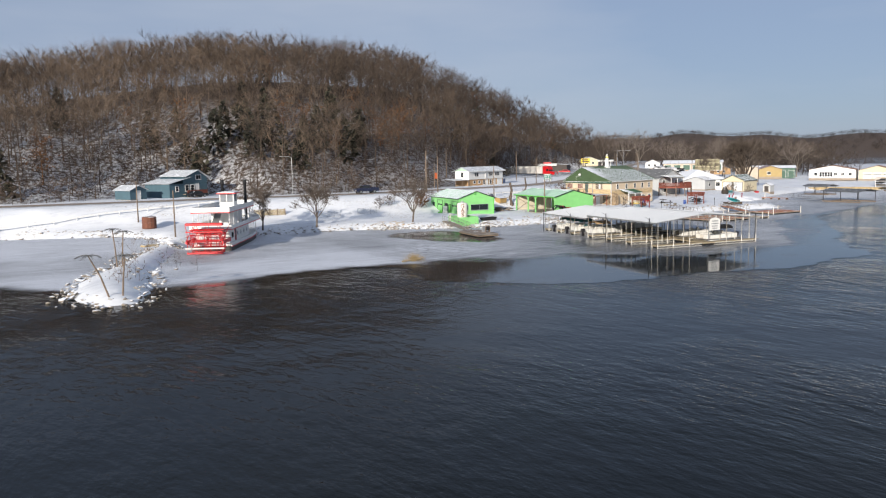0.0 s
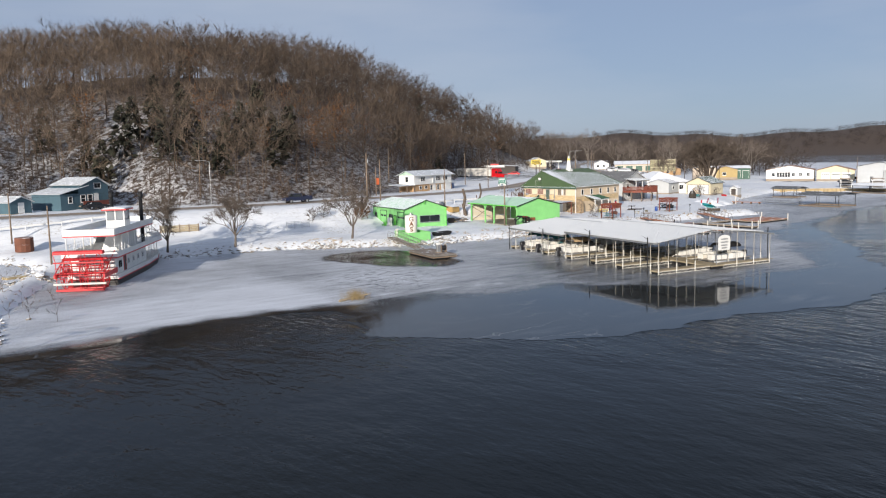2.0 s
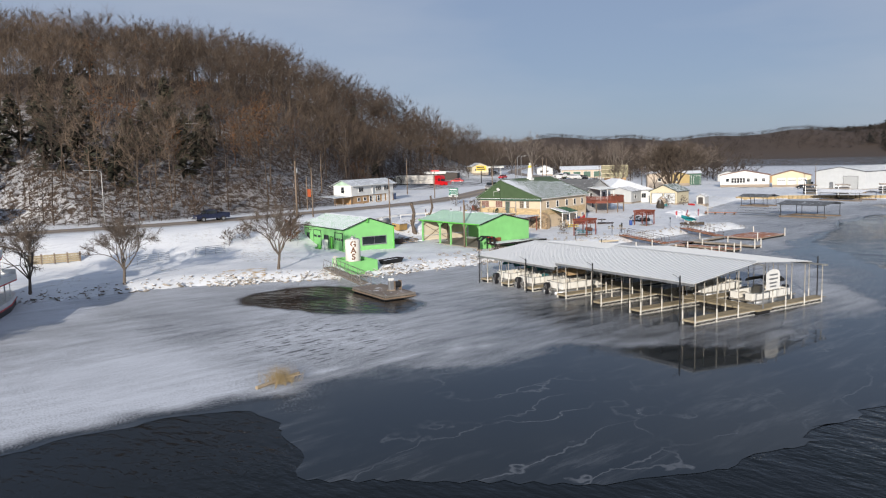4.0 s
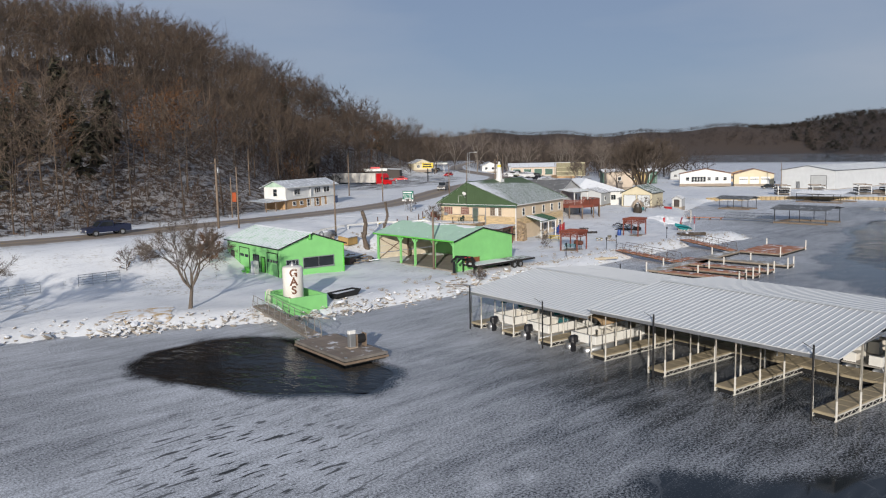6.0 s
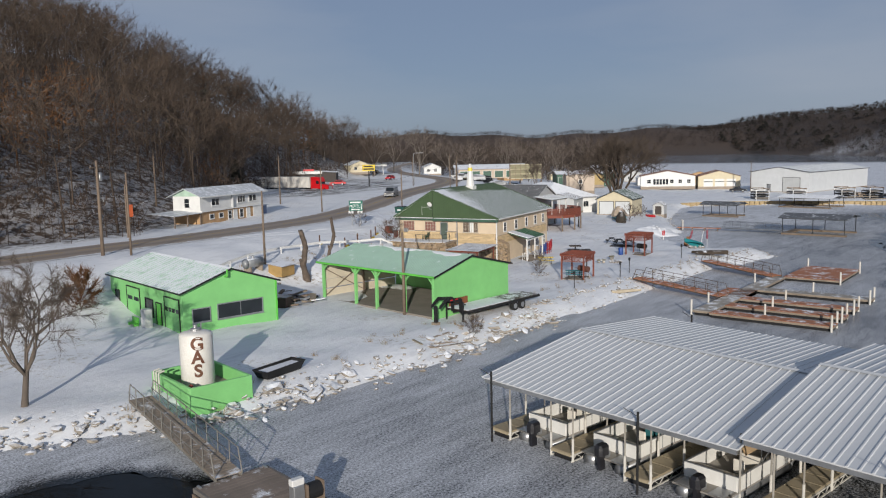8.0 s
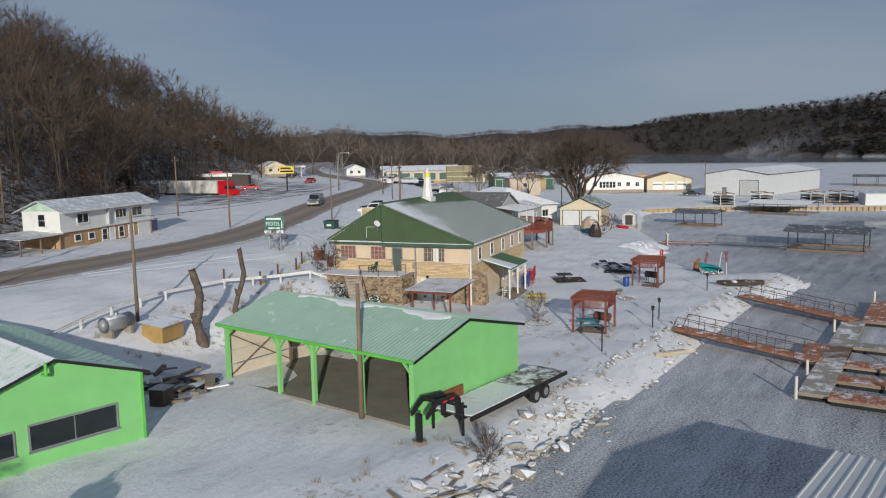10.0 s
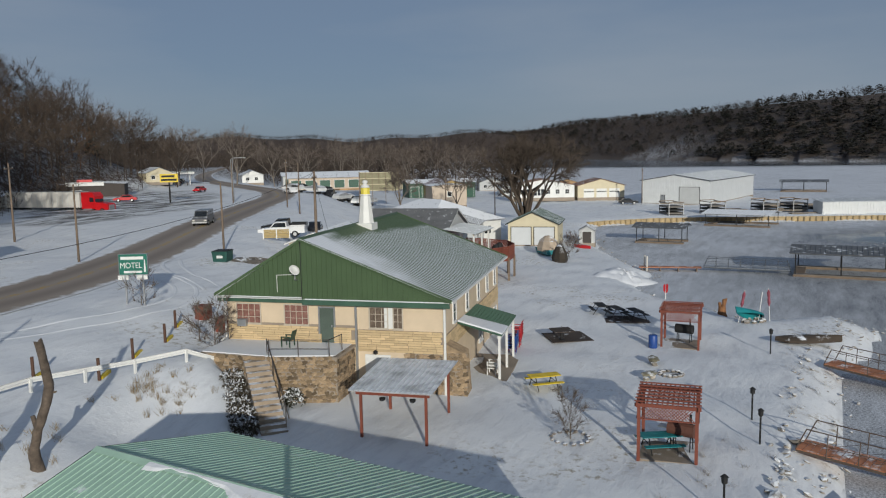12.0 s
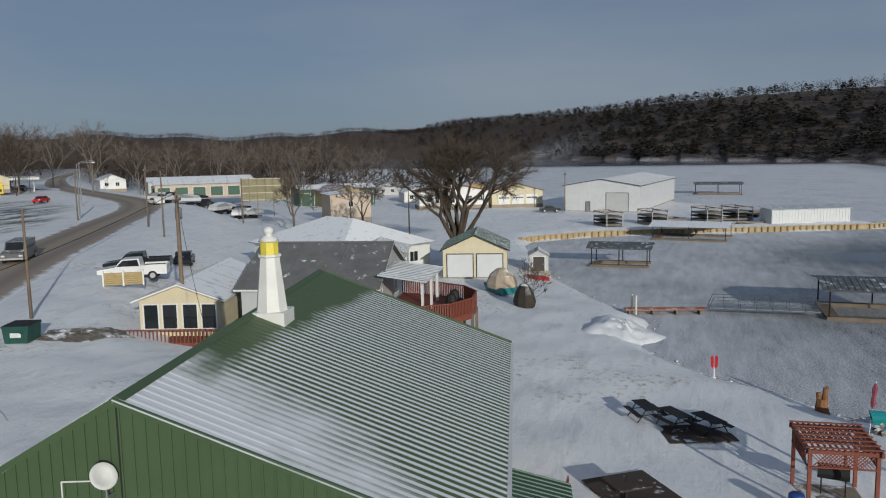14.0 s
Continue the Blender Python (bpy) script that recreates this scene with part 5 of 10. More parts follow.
    pr = roof_sheet(b, "porch_roof", (p0, -2.2, 3.75), (p1, -2.2, 3.75), (p0, 0.48, 4.45), (p1, 0.48, 4.45), surface("porch_green_roof", (0.030, 0.085, 0.052), 0.45), thick=0.08, pitch=0.3, rib=(0.03, 0.04), label="green metal porch roof half under snow")
    part("roof_snow", Mesh().add([(p0 - 0.02, -2.24, 3.80), (p0 + 2.3, -2.24, 3.80), (p0 + 1.9, 0.46, 4.50), (p0 - 0.02, 0.46, 4.50), (p0 + 0.03, -2.2, 3.88), (p0 + 2.15, -2.2, 3.86), (p0 + 1.75, 0.44, 4.56), (p0 + 0.03, 0.44, 4.58)],
         [(4, 5, 6, 7), (0, 1, 5, 4), (1, 2, 6, 5), (2, 3, 7, 6), (3, 0, 4, 7)]), SNOW, pr, "thin sheet of snow on the porch roof")
    for x in (p0 + 0.15, (p0 + p1) / 2, p1 - 0.15):
        part("porch_post", Mesh().box(x - 0.07, -2.1, 0.8, x + 0.07, -1.96, 3.75), WHITE, b)
    part("porch_beam", Mesh().box(p0, -2.14, 3.5, p1, -1.94, 3.70), WHITE, b)
    part("porch_slab", Mesh().box(p0 - 0.2, -2.5, 0.5, p1 + 0.2, 0.5, 1.02), MORTAR, b)
    # terrace with stone retaining wall
    poly = [(0.6, 5.85), (-2.2, 5.85), (-2.9, 9.6), (-2.5, 13.9), (0.6, 13.9)]
    te = thing("terrace", "raised motel terrace with fieldstone retaining wall", "terrace", pose(126.2, 136.3, 0, 0, 0, 11.8))
    part("terrace_core", Mesh().prism(poly, "z", 0.3, 3.70), MORTAR, te)
    part("terrace_snow", Mesh().prism([(0.6, 5.95), (-2.1, 5.95), (-2.8, 9.6), (-2.4, 13.8), (0.6, 13.8)], "z", 3.68, 3.76), SNOW, te)
    fieldstones(te, pose(-2.2, 5.85, 0.9), 2.8, 2.75, rs)
    fieldstones(te, pose(-2.5, 13.9, 2.6, 0, 0, -95.3), 4.32, 1.05, rs)
    ln = math.hypot(0.7, 3.75)
    fieldstones(te, pose(-2.9, 9.6, 0.9, 0, 0, -90 + math.degrees(math.atan2(0.7, 3.75))), ln, 2.75, rs)
    part("coping", Mesh().box(-2.45, 5.7, 3.6, 0.6, 6.0, 3.74), MORTAR, te)
    rail = surface("rusty_rail", (0.06, 0.05, 0.045), 0.7)
    r = Mesh()
    pts = [(-2.3, 6.2), (-2.55, 7.9), (-2.85, 9.5)]
    for z in (4.15, 4.65):
        r.path([(x, y, z) for x, y in pts], 0.025)
    part("handrail", r, rail, te)
    for x, y in pts:
        part("rail_post", Mesh().tube((x, y, 3.7), (x, y, 4.68), 0.03), rail, te)
    part("handrail", Mesh().path([(-2.3, 6.2, 4.65), (-0.9, 6.0, 4.65), (-0.9, 6.0, 3.75)], 0.025), rail, te)
    # outside stairs
    s = thing("outdoor_stairs", "straight concrete stairs with snow and a black handrail", "stairs", pose(126.2, 136.3, 0, 0, 0, 11.8))
    a, c, n = Vector((-2.9, 10.3, 3.72)), Vector((-7.6, 6.9, 1.05)), 14
    d = (c - a) / n
    sd_ = Vector((d.y, -d.x, 0)).normalized() * 0.65
    for i in range(n):
        p = a + d * i
        q = p + Vector((d.x, d.y, 0)) * 1.15
        zz = a.z + d.z * (i + 1)
        part("stair_tread", Mesh().add([p - sd_ + Vector((0, 0, zz - p.z - 0.25)), q - sd_ + Vector((0, 0, zz - p.z - 0.25)), q + sd_ + Vector((0, 0, zz - p.z - 0.25)), p + sd_ + Vector((0, 0, zz - p.z - 0.25)),
                                   p - sd_ + Vector((0, 0, zz - p.z)), q - sd_ + Vector((0, 0, zz - p.z)), q + sd_ + Vector((0, 0, zz - p.z)), p + sd_ + Vector((0, 0, zz - p.z))],
                                  [(3, 2, 1, 0), (4, 5, 6, 7), (0, 1, 5, 4), (1, 2, 6, 5), (2, 3, 7, 6), (3, 0, 4, 7)]), surface("step_concrete", (0.34, 0.27, 0.20), 0.9, snow=0.45) if i == 0 else bpy.data.materials["step_concrete"], s)
    h = Mesh().path([a - sd_ + Vector((0, 0, 0.9)), c - sd_ + Vector((0, 0, 0.9))], 0.03)
    for i in range(0, n + 1, 4):
        h.tube(a + d * i - sd_ + Vector((0, 0, -0.2)), a + d * i - sd_ + Vector((0, 0, 0.9)), 0.025)
    part("handrail", h, rail, s)
    # clipped hedge beside the stairs, one bush a step
    leafy = forest_material("brown_hedge", (0.05, 0.04, 0.025), (0.13, 0.10, 0.06))
    g = np.random.default_rng(11)
    w2 = pose(126.2, 136.3, 0, 0, 0, 11.8)
    for i in range(6):
        p = w2 @ (a + d * (1.2 + i * 2.2) + sd_ * 2.1)
        gz = ground_z(p.x, p.y)
        M, S = Mesh(), Mesh()
        for _ in range(760):
            u = g.normal(size=3)
            u = np.sign(u) * np.abs(u / np.linalg.norm(u)) ** 0.7 * (0.80 + 0.24 * g.random())
            q = u * (0.62, 0.62, 0.52) + (0, 0, 0.52)
            e = g.normal(size=(2, 3)) * 0.075
            (S if u[2] > 0.35 and g.random() < 0.42 else M).add([q, q + e[0], q + e[1]], [(0, 1, 2)])
        hb = thing("clipped_shrub", "rounded clipped brown shrub dusted with snow", "shrub", pose(p.x, p.y, gz - 0.05, 0, 0, 30), "hedge beside the motel stairs")
        part("foliage", M, leafy, hb)
        part("snow_cap", S, SNOW, hb)


motel()


def carport():
    c = thing("carport", "small flat metal carport on rust-red posts", "carport", pose(118.6, 137.6, 0.95, 0, 0, 12))
    W, L = 4.9, 3.5
    for x, y in ((0.15, -0.1), (0.15, -L + 0.2), (W - 0.2, -0.1), (W - 0.2, -L + 0.2)):
        part("post", Mesh().box(x - 0.06, y - 0.06, -0.1, x + 0.06, y + 0.06, 2.42), RED_WOOD, c)
    for y in (-0.1, -L + 0.2):
        part("beam", Mesh().box(0, y - 0.05, 2.42, W, y + 0.05, 2.6), RED_WOOD, c)
    part("beam", Mesh().box(0.0, -L, 2.38, 0.12, 0.1, 2.62), RED_WOOD, c)
    roof_sheet(c, "roof_sheet", (-0.3, -L - 0.2, 2.66), (-0.3, 0.35, 2.66), (W + 0.3, -L - 0.2, 2.78), (W + 0.3, 0.35, 2.78), surface("snowy_grey_sheet", (0.45, 0.46, 0.48), 0.5, snow=0.6), thick=0.05, pitch=0.25, rib=(0.03, 0.03))
    for x, y in ((0.35, -1.1), (0.35, -2.6)):
        part("hanging_basket", Mesh().lathe([(0.05, 0), (0.14, 0.05), (0.16, 0.16)], 8), BLACK, c, at=pose(x, y, 2.0))


carport()


# ---- lettering ----
def letters(text, size, depth=0.02, bold=0.0):
    cu = bpy.data.curves.new("letters", "FONT")
    cu.body, cu.size, cu.extrude, cu.align_x, cu.align_y = text, size, depth, "CENTER", "CENTER"
    cu.offset = bold
    ob = bpy.data.objects.new("letters", cu)
    scene.collection.objects.link(ob)
    me = bpy.data.meshes.new_from_object(ob.evaluated_get(bpy.context.evaluated_depsgraph_get()))
    bpy.data.objects.remove(ob)
    me.materials.clear()
    return me


# ---- covered boat dock ----
PVC = surface("white_post_sleeve", (0.58, 0.56, 0.51), 0.5, var=0.15)
SEAT = surface("cream_vinyl", (0.66, 0.62, 0.54), 0.6, var=0.15)
CANVAS = surface("tan_canvas", (0.40, 0.28, 0.16), 0.9, var=0.2)
TEAL_CANVAS = surface("teal_canvas", (0.02, 0.13, 0.14), 0.85, var=0.2)
HULLWHITE = surface("white_fibreglass", (0.75, 0.74, 0.70), 0.35, var=0.12)
DARKPLASTIC = surface("dark_engine_cowl", (0.02, 0.02, 0.024), 0.35, var=0.3)


def pontoon_boat(m, canopy=None, accent=None, label="white pontoon boat moored under the dock roof"):
    """A pontoon boat: local y is forwards, the stern at y = 0."""
    b = thing("pontoon_boat", label, "boat", m, "boats under the covered dock")
    for x in (-0.85, 0.85):
        part("pontoon", Mesh().tube((x, 0.1, 0.18), (x, 5.9, 0.18), 0.30, n=10).tube((x, 5.9, 0.18), (x, 6.7, 0.32), 0.30, 0.06, 10), STEEL, b, smooth=True)
    part("deck", Mesh().box(-1.22, 0, 0.48, 1.22, 6.5, 0.56), surface("boat_carpet", (0.30, 0.28, 0.25), 0.95) if "boat_carpet" not in bpy.data.materials else bpy.data.materials["boat_carpet"], b)
    for x0, y0, x1, y1 in ((-1.22, 0.9, -1.17, 6.3), (1.17, 0.9, 1.22, 6.3), (-1.17, 6.25, -0.4, 6.3), (0.4, 6.25, 1.17, 6.3), (-1.17, 0.9, 1.17, 0.95)):
        part("side_panel", Mesh().slab(x0, y0, 0.56, x1, y1, 1.18, 0.012), HULLWHITE, b)
        part("rail", Mesh().box(x0 - 0.01, y0 - 0.01, 1.18, x1 + 0.01, y1 + 0.01, 1.22), STEEL, b)
    for y in (1.9, 2.9, 3.9, 4.9, 5.8):
        for x in (-1.235, 1.215):
            part("panel_rib", Mesh().box(x, y, 0.56, x + 0.02, y + 0.04, 1.18), STEEL, b)
    part("stern_seat", Mesh().slab(-1.15, 1.0, 0.56, 1.15, 1.7, 0.98, 0.06), SEAT, b)
    part("bow_couch", Mesh().slab(-1.15, 4.6, 0.56, -0.55, 6.2, 0.98, 0.06), SEAT, b)
    part("bow_couch", Mesh().slab(0.55, 4.6, 0.56, 1.15, 6.2, 0.98, 0.06), SEAT, b)
    part("console", Mesh().prism([(2.7, 0.56), (3.3, 0.56), (3.2, 1.35), (2.85, 1.45)], "x", 0.35, 1.1), accent or SEAT, b)
    part("helm_chair", Mesh().slab(0.45, 1.95, 0.9, 0.95, 2.4, 1.0, 0.03).slab(0.45, 1.9, 1.0, 0.95, 2.0, 1.5, 0.03).tube((0.7, 2.2, 0.56), (0.7, 2.2, 0.9), 0.05), SEAT, b)
    part("swim_deck", Mesh().box(-1.1, 0.0, 0.5, -0.42, 0.85, 0.58), STEEL, b)
    part("swim_deck", Mesh().box(0.42, 0.0, 0.5, 1.1, 0.85, 0.58), STEEL, b)
    o = part("outboard_motor", Mesh().slab(-0.24, -0.45, 0.75, 0.24, 0.25, 1.25, 0.12), DARKPLASTIC, b, "black outboard motor tilted at the stern")
    part("leg", Mesh().box(-0.09, -0.3, 0.05, 0.09, 0.05, 0.76), DARKPLASTIC, o)
    part("bracket", Mesh().box(-0.16, 0.1, 0.5, 0.16, 0.35, 0.85), STEEL, o)
    if canopy:
        n = 8
        v = []
        for y in (1.6, 4.3):
            v += [(1.2 * math.cos(math.pi * (0.06 + 0.88 * i / n)), y, 1.65 + 0.75 * math.sin(math.pi * (0.06 + 0.88 * i / n)) ** 0.6) for i in range(n + 1)]
        f = [(i, i + 1, n + 2 + i, n + 1 + i) for i in range(n)]
        v2 = [(x * 0.97, y, z - 0.03) for x, y, z in v]
        c = part("canopy", Mesh().add(v, f).add(v2, f), canopy, b, "canvas bimini canopy")
        for x in (-1.15, 1.15):
            for y in (1.7, 3.0, 4.2):
                part("canopy_bow", Mesh().tube((x, 3.0, 1.2), (x, y, 1.8), 0.02, n=5), STEEL, c)
    return b


PALE_POST = surface("dull_beige_post", (0.33, 0.31, 0.27), 0.6, var=0.3)
DOCK_ROOF = surface("dusted_white_metal", (0.60, 0.615, 0.625), 0.55, 0.0, var=0.05, scale=0.25, fine=5.0, bmp=0.05)


def covered_dock():
    O = pose(76.7, 75.5, 0, 0, 0, -9.4)
    b = thing("covered_dock", "long covered boat dock with ribbed white metal roof", "dock", O)
    ridge, W, LEN = 9.1, 18.2, 31.0
    lean = 0.10
    for y0, y1, z0, z1 in ((-0.1, 17.3, 3.62, 4.46), (17.36, 31.1, 3.14, 3.96)):
        ye, yr = lean * W, lean * ridge
        roof_sheet(b, "roof_slope", (0.0, y0, z0), (0.0, y1, z0), (ridge, y0 + yr, z1), (ridge, y1 + yr, z1), DOCK_ROOF, thick=0.05, pitch=0.42, rib=(0.055, 0.036), label="white ribbed metal roof slope with thin snow")
        roof_sheet(b, "roof_slope", (W, y0 + ye, z0), (W, y1 + ye, z0), (ridge, y0 + yr, z1), (ridge, y1 + yr, z1), DOCK_ROOF, thick=0.05, pitch=0.42, rib=(0.055, 0.036))
        part("ridge_cap", Mesh().prism([(ridge - 0.25, z1 + 0.035), (ridge, z1 + 0.09), (ridge + 0.25, z1 + 0.035), (ridge, z1 + 0.05)], "y", y0 + yr, y1 + yr), DOCK_ROOF, b)
        for x in (0.1, ridge - 0.08, W - 0.2):
            zb = z0 if x != ridge - 0.08 else z1
            part("roof_beam", Mesh().box(x, y0 + 0.1, zb - 0.28, x + 0.12, y1 - 0.1, zb - 0.09), STEEL, b)
        y = y0 + 0.4
        while y < y1:
            for a, c in (((0.1, y, z0 - 0.12), (ridge, y, z1 - 0.12)), ((W - 0.1, y, z0 - 0.12), (ridge, y, z1 - 0.12))):
                part("rafter", Mesh().tube(a, c, 0.05, n=4), STEEL, b)
            y += 3.2
    part("walkway", Mesh().box(ridge - 1.0, 0.0, 0.30, ridge + 1.0, LEN, 0.42), DOCK_WOOD, b)
    part("float", Mesh().box(ridge - 0.9, 0.1, -0.1, ridge + 0.9, LEN - 0.1, 0.29), BLACK, b)
    plank = Mesh().box(-1.02, 0, 0, 1.02, 0.86, 0.035).done("plank", DOCK_WOOD)
    for i in range(33):
        part("plank", plank, None, b, at=pose(ridge, 0.05 + i * 0.935, 0.425))
    fin = Mesh().box(0, 0, 0, 0.86, 1.18, 0.035).done("plank", DOCK_WOOD)
    for side in (0, 1):
        for y in (0.9, 6.9, 11.9, 16.9, 22.2, 26.4, 30.4):
            x0, x1 = (0.5, ridge - 1.0) if side == 0 else (ridge + 1.0, W - 0.5)
            f = part("finger_pier", Mesh().box(x0, y - 0.6, 0.28, x1, y + 0.6, 0.40), DOCK_WOOD, b, "narrow tan finger pier")
            part("float", Mesh().box(x0 + 0.15, y - 0.5, -0.1, x1, y + 0.5, 0.27), BLACK, f)
            for i in range(9):
                part("plank", fin, None, f, at=pose(x0 + 0.02 + i * 0.93, y - 0.59, 0.405))
            tr = Mesh()
            for yy in (y - 0.63, y + 0.63):
                tr.box(x0, yy - 0.03, 0.30, x1, yy + 0.03, 0.36).box(x0, yy - 0.03, 0.02, x1, yy + 0.03, 0.07)
                k = 0
                while x0 + k * 0.8 < x1 - 0.8:
                    xa = x0 + k * 0.8
                    tr.tube((xa, yy, 0.05), (xa + 0.4, yy, 0.33), 0.02, n=4).tube((xa + 0.4, yy, 0.33), (xa + 0.8, yy, 0.05), 0.02, n=4)
                    k += 1
            part("truss_edge", tr, PVC, f)
            for x in ((0.6, 3.2, 5.9) if side == 0 else (W - 0.6, W - 3.2, W - 5.9)):
                for yy in (y - 0.66, y + 0.66):
                    zt = 3.04 + 0.82 * (min(x, W - x) / 9.1) + (0.48 if y < 17 else 0)
                    p = part("post", Mesh().tube((x, yy, -0.4), (x, yy, zt), 0.042, n=6), PALE_POST, b)
                    part("sleeve", Mesh().tube((x, yy, 0.05), (x, yy, 1.15), 0.062, n=8), PVC, p, "white plastic sleeve")
    for y, zt in ((0.2, 4.36), (8.6, 4.36), (17.0, 4.36), (24.0, 3.86), (30.6, 3.86)):
        part("walkway_post", Mesh().tube((ridge, y, 0.3), (ridge, y, zt), 0.06, n=6), STEEL, b)
    for x, y in ((-0.14, 1.2), (-0.14, 11.6), (-0.14, 21.7), (-0.14, 30.3), (W + 0.14, 1.2), (W + 0.14, 17.0), (W + 0.14, 30.3)):
        part("steel_post", Mesh().tube((x, y, -1.5), (x, y, 4.15 if y < 18 else 3.6), 0.055, n=8).tube((x, y, 3.9 if y < 18 else 3.4), (x - 0.45, y + 0.4, 4.3 if y < 18 else 3.8), 0.02, n=4), BLACK, b, "black steel mooring post")
    sg = thing("dock_sign", "white arched board sign on the dock gable", "sign", O @ pose(9.7, -0.3, 2.15))
    pts = [(-0.9, 0), (0.9, 0), (0.9, 1.3)] + [(0.9 * math.cos(a), 1.3 + 0.45 * math.sin(a)) for a in np.linspace(0.2, 2.94, 9)] + [(-0.9, 1.3)]
    part("board", Mesh().prism(pts, "y", -0.03, 0.03), WHITE, sg)
    for z, w in ((1.2, 0.55), (0.85, 0.6), (0.5, 0.5), (0.2, 0.4)):
        part("text_bar", Mesh().box(-w, -0.045, z, w, -0.03, z + 0.14), STEEL, sg)
    part("hanger", Mesh().box(-0.7, -0.02, 1.5, -0.62, 0.02, 2.2).box(0.62, -0.02, 1.5, 0.7, 0.02, 2.2), STEEL, sg)
    pontoon_boat(O @ pose(0.95, 19.5, 0.0, 0, 0, -90), CANVAS, label="white pontoon boat with a tan canopy")
    pontoon_boat(O @ pose(0.95, 24.3, 0.0, 0, 0, -90), TEAL_CANVAS, TEAL_CANVAS)
    pontoon_boat(O @ pose(0.95, 28.4, 0.0, 0, 0, -90), TEAL_CANVAS, label="white pontoon boat with a teal canopy")
    pontoon_boat(O @ pose(17.3, 3.9, 0.0, 0, 0, 90), BLACK, label="pontoon boat with a black canopy under the dock roof")
    pontoon_boat(O @ pose(17.3, 9.3, 0.0, 0, 0, 90), None)
    pontoon_boat(O @ pose(17.3, 24.2, 0.0, 0, 0, 90), None)


covered_dock()


# ---- fuel dock, tank and gangway ----
def truss_gangway(name, label, a, c, width, deck_mat, rail_mat, group=""):
    a, c = Vector(a), Vector(c)
    ln = (c - a).length
    yaw = math.degrees(math.atan2(c.y - a.y, c.x - a.x))
    tilt = math.degrees(math.asin((c.z - a.z) / ln))
    g = thing(name, label, "gangway", pose(a.x, a.y, a.z, 0, 0, yaw) @ pose(0, 0, 0, 0, -tilt, 0), group)
    pl = Mesh().box(0, -width / 2, 0, 0.27, width / 2, 0.04).done("plank", deck_mat)
    part("stringer", Mesh().box(0, -width / 2, -0.12, ln, -width / 2 + 0.08, 0), rail_mat, g)
    part("stringer", Mesh().box(0, width / 2 - 0.08, -0.12, ln, width / 2, 0), rail_mat, g)
    k = int(ln / 0.3)
    for i in range(k):
        part("plank", pl, None, g, at=pose(i * ln / k, 0, 0.005))
    for s in (-1, 1):
        y = s * width / 2
        M = Mesh().tube((0.4, y, 1.05), (ln - 0.4, y, 1.05), 0.03, n=6).tube((0, y, 0.5), (ln, y, 0.5), 0.02, n=5)
        M.tube((0, y, 0.0), (0.4, y, 1.05), 0.03, n=6).tube((ln, y, 0.0), (ln - 0.4, y, 1.05), 0.03, n=6)
        part("handrail", M, rail_mat, g)
        n = max(2, int(ln / 1.25))
        for i in range(1, n):
            x = ln * i / n
            part("rail_post", Mesh().tube((x, y, -0.05), (x, y, 1.05), 0.025, n=5).tube((x, y, 0.02), (x + ln / n, y, 0.5), 0.012, n=4), rail_mat, g)
    return g


GREY_TIMBER = surface("grey_weathered_timber", (0.17, 0.155, 0.14), 0.9, var=0.35, fine=9)


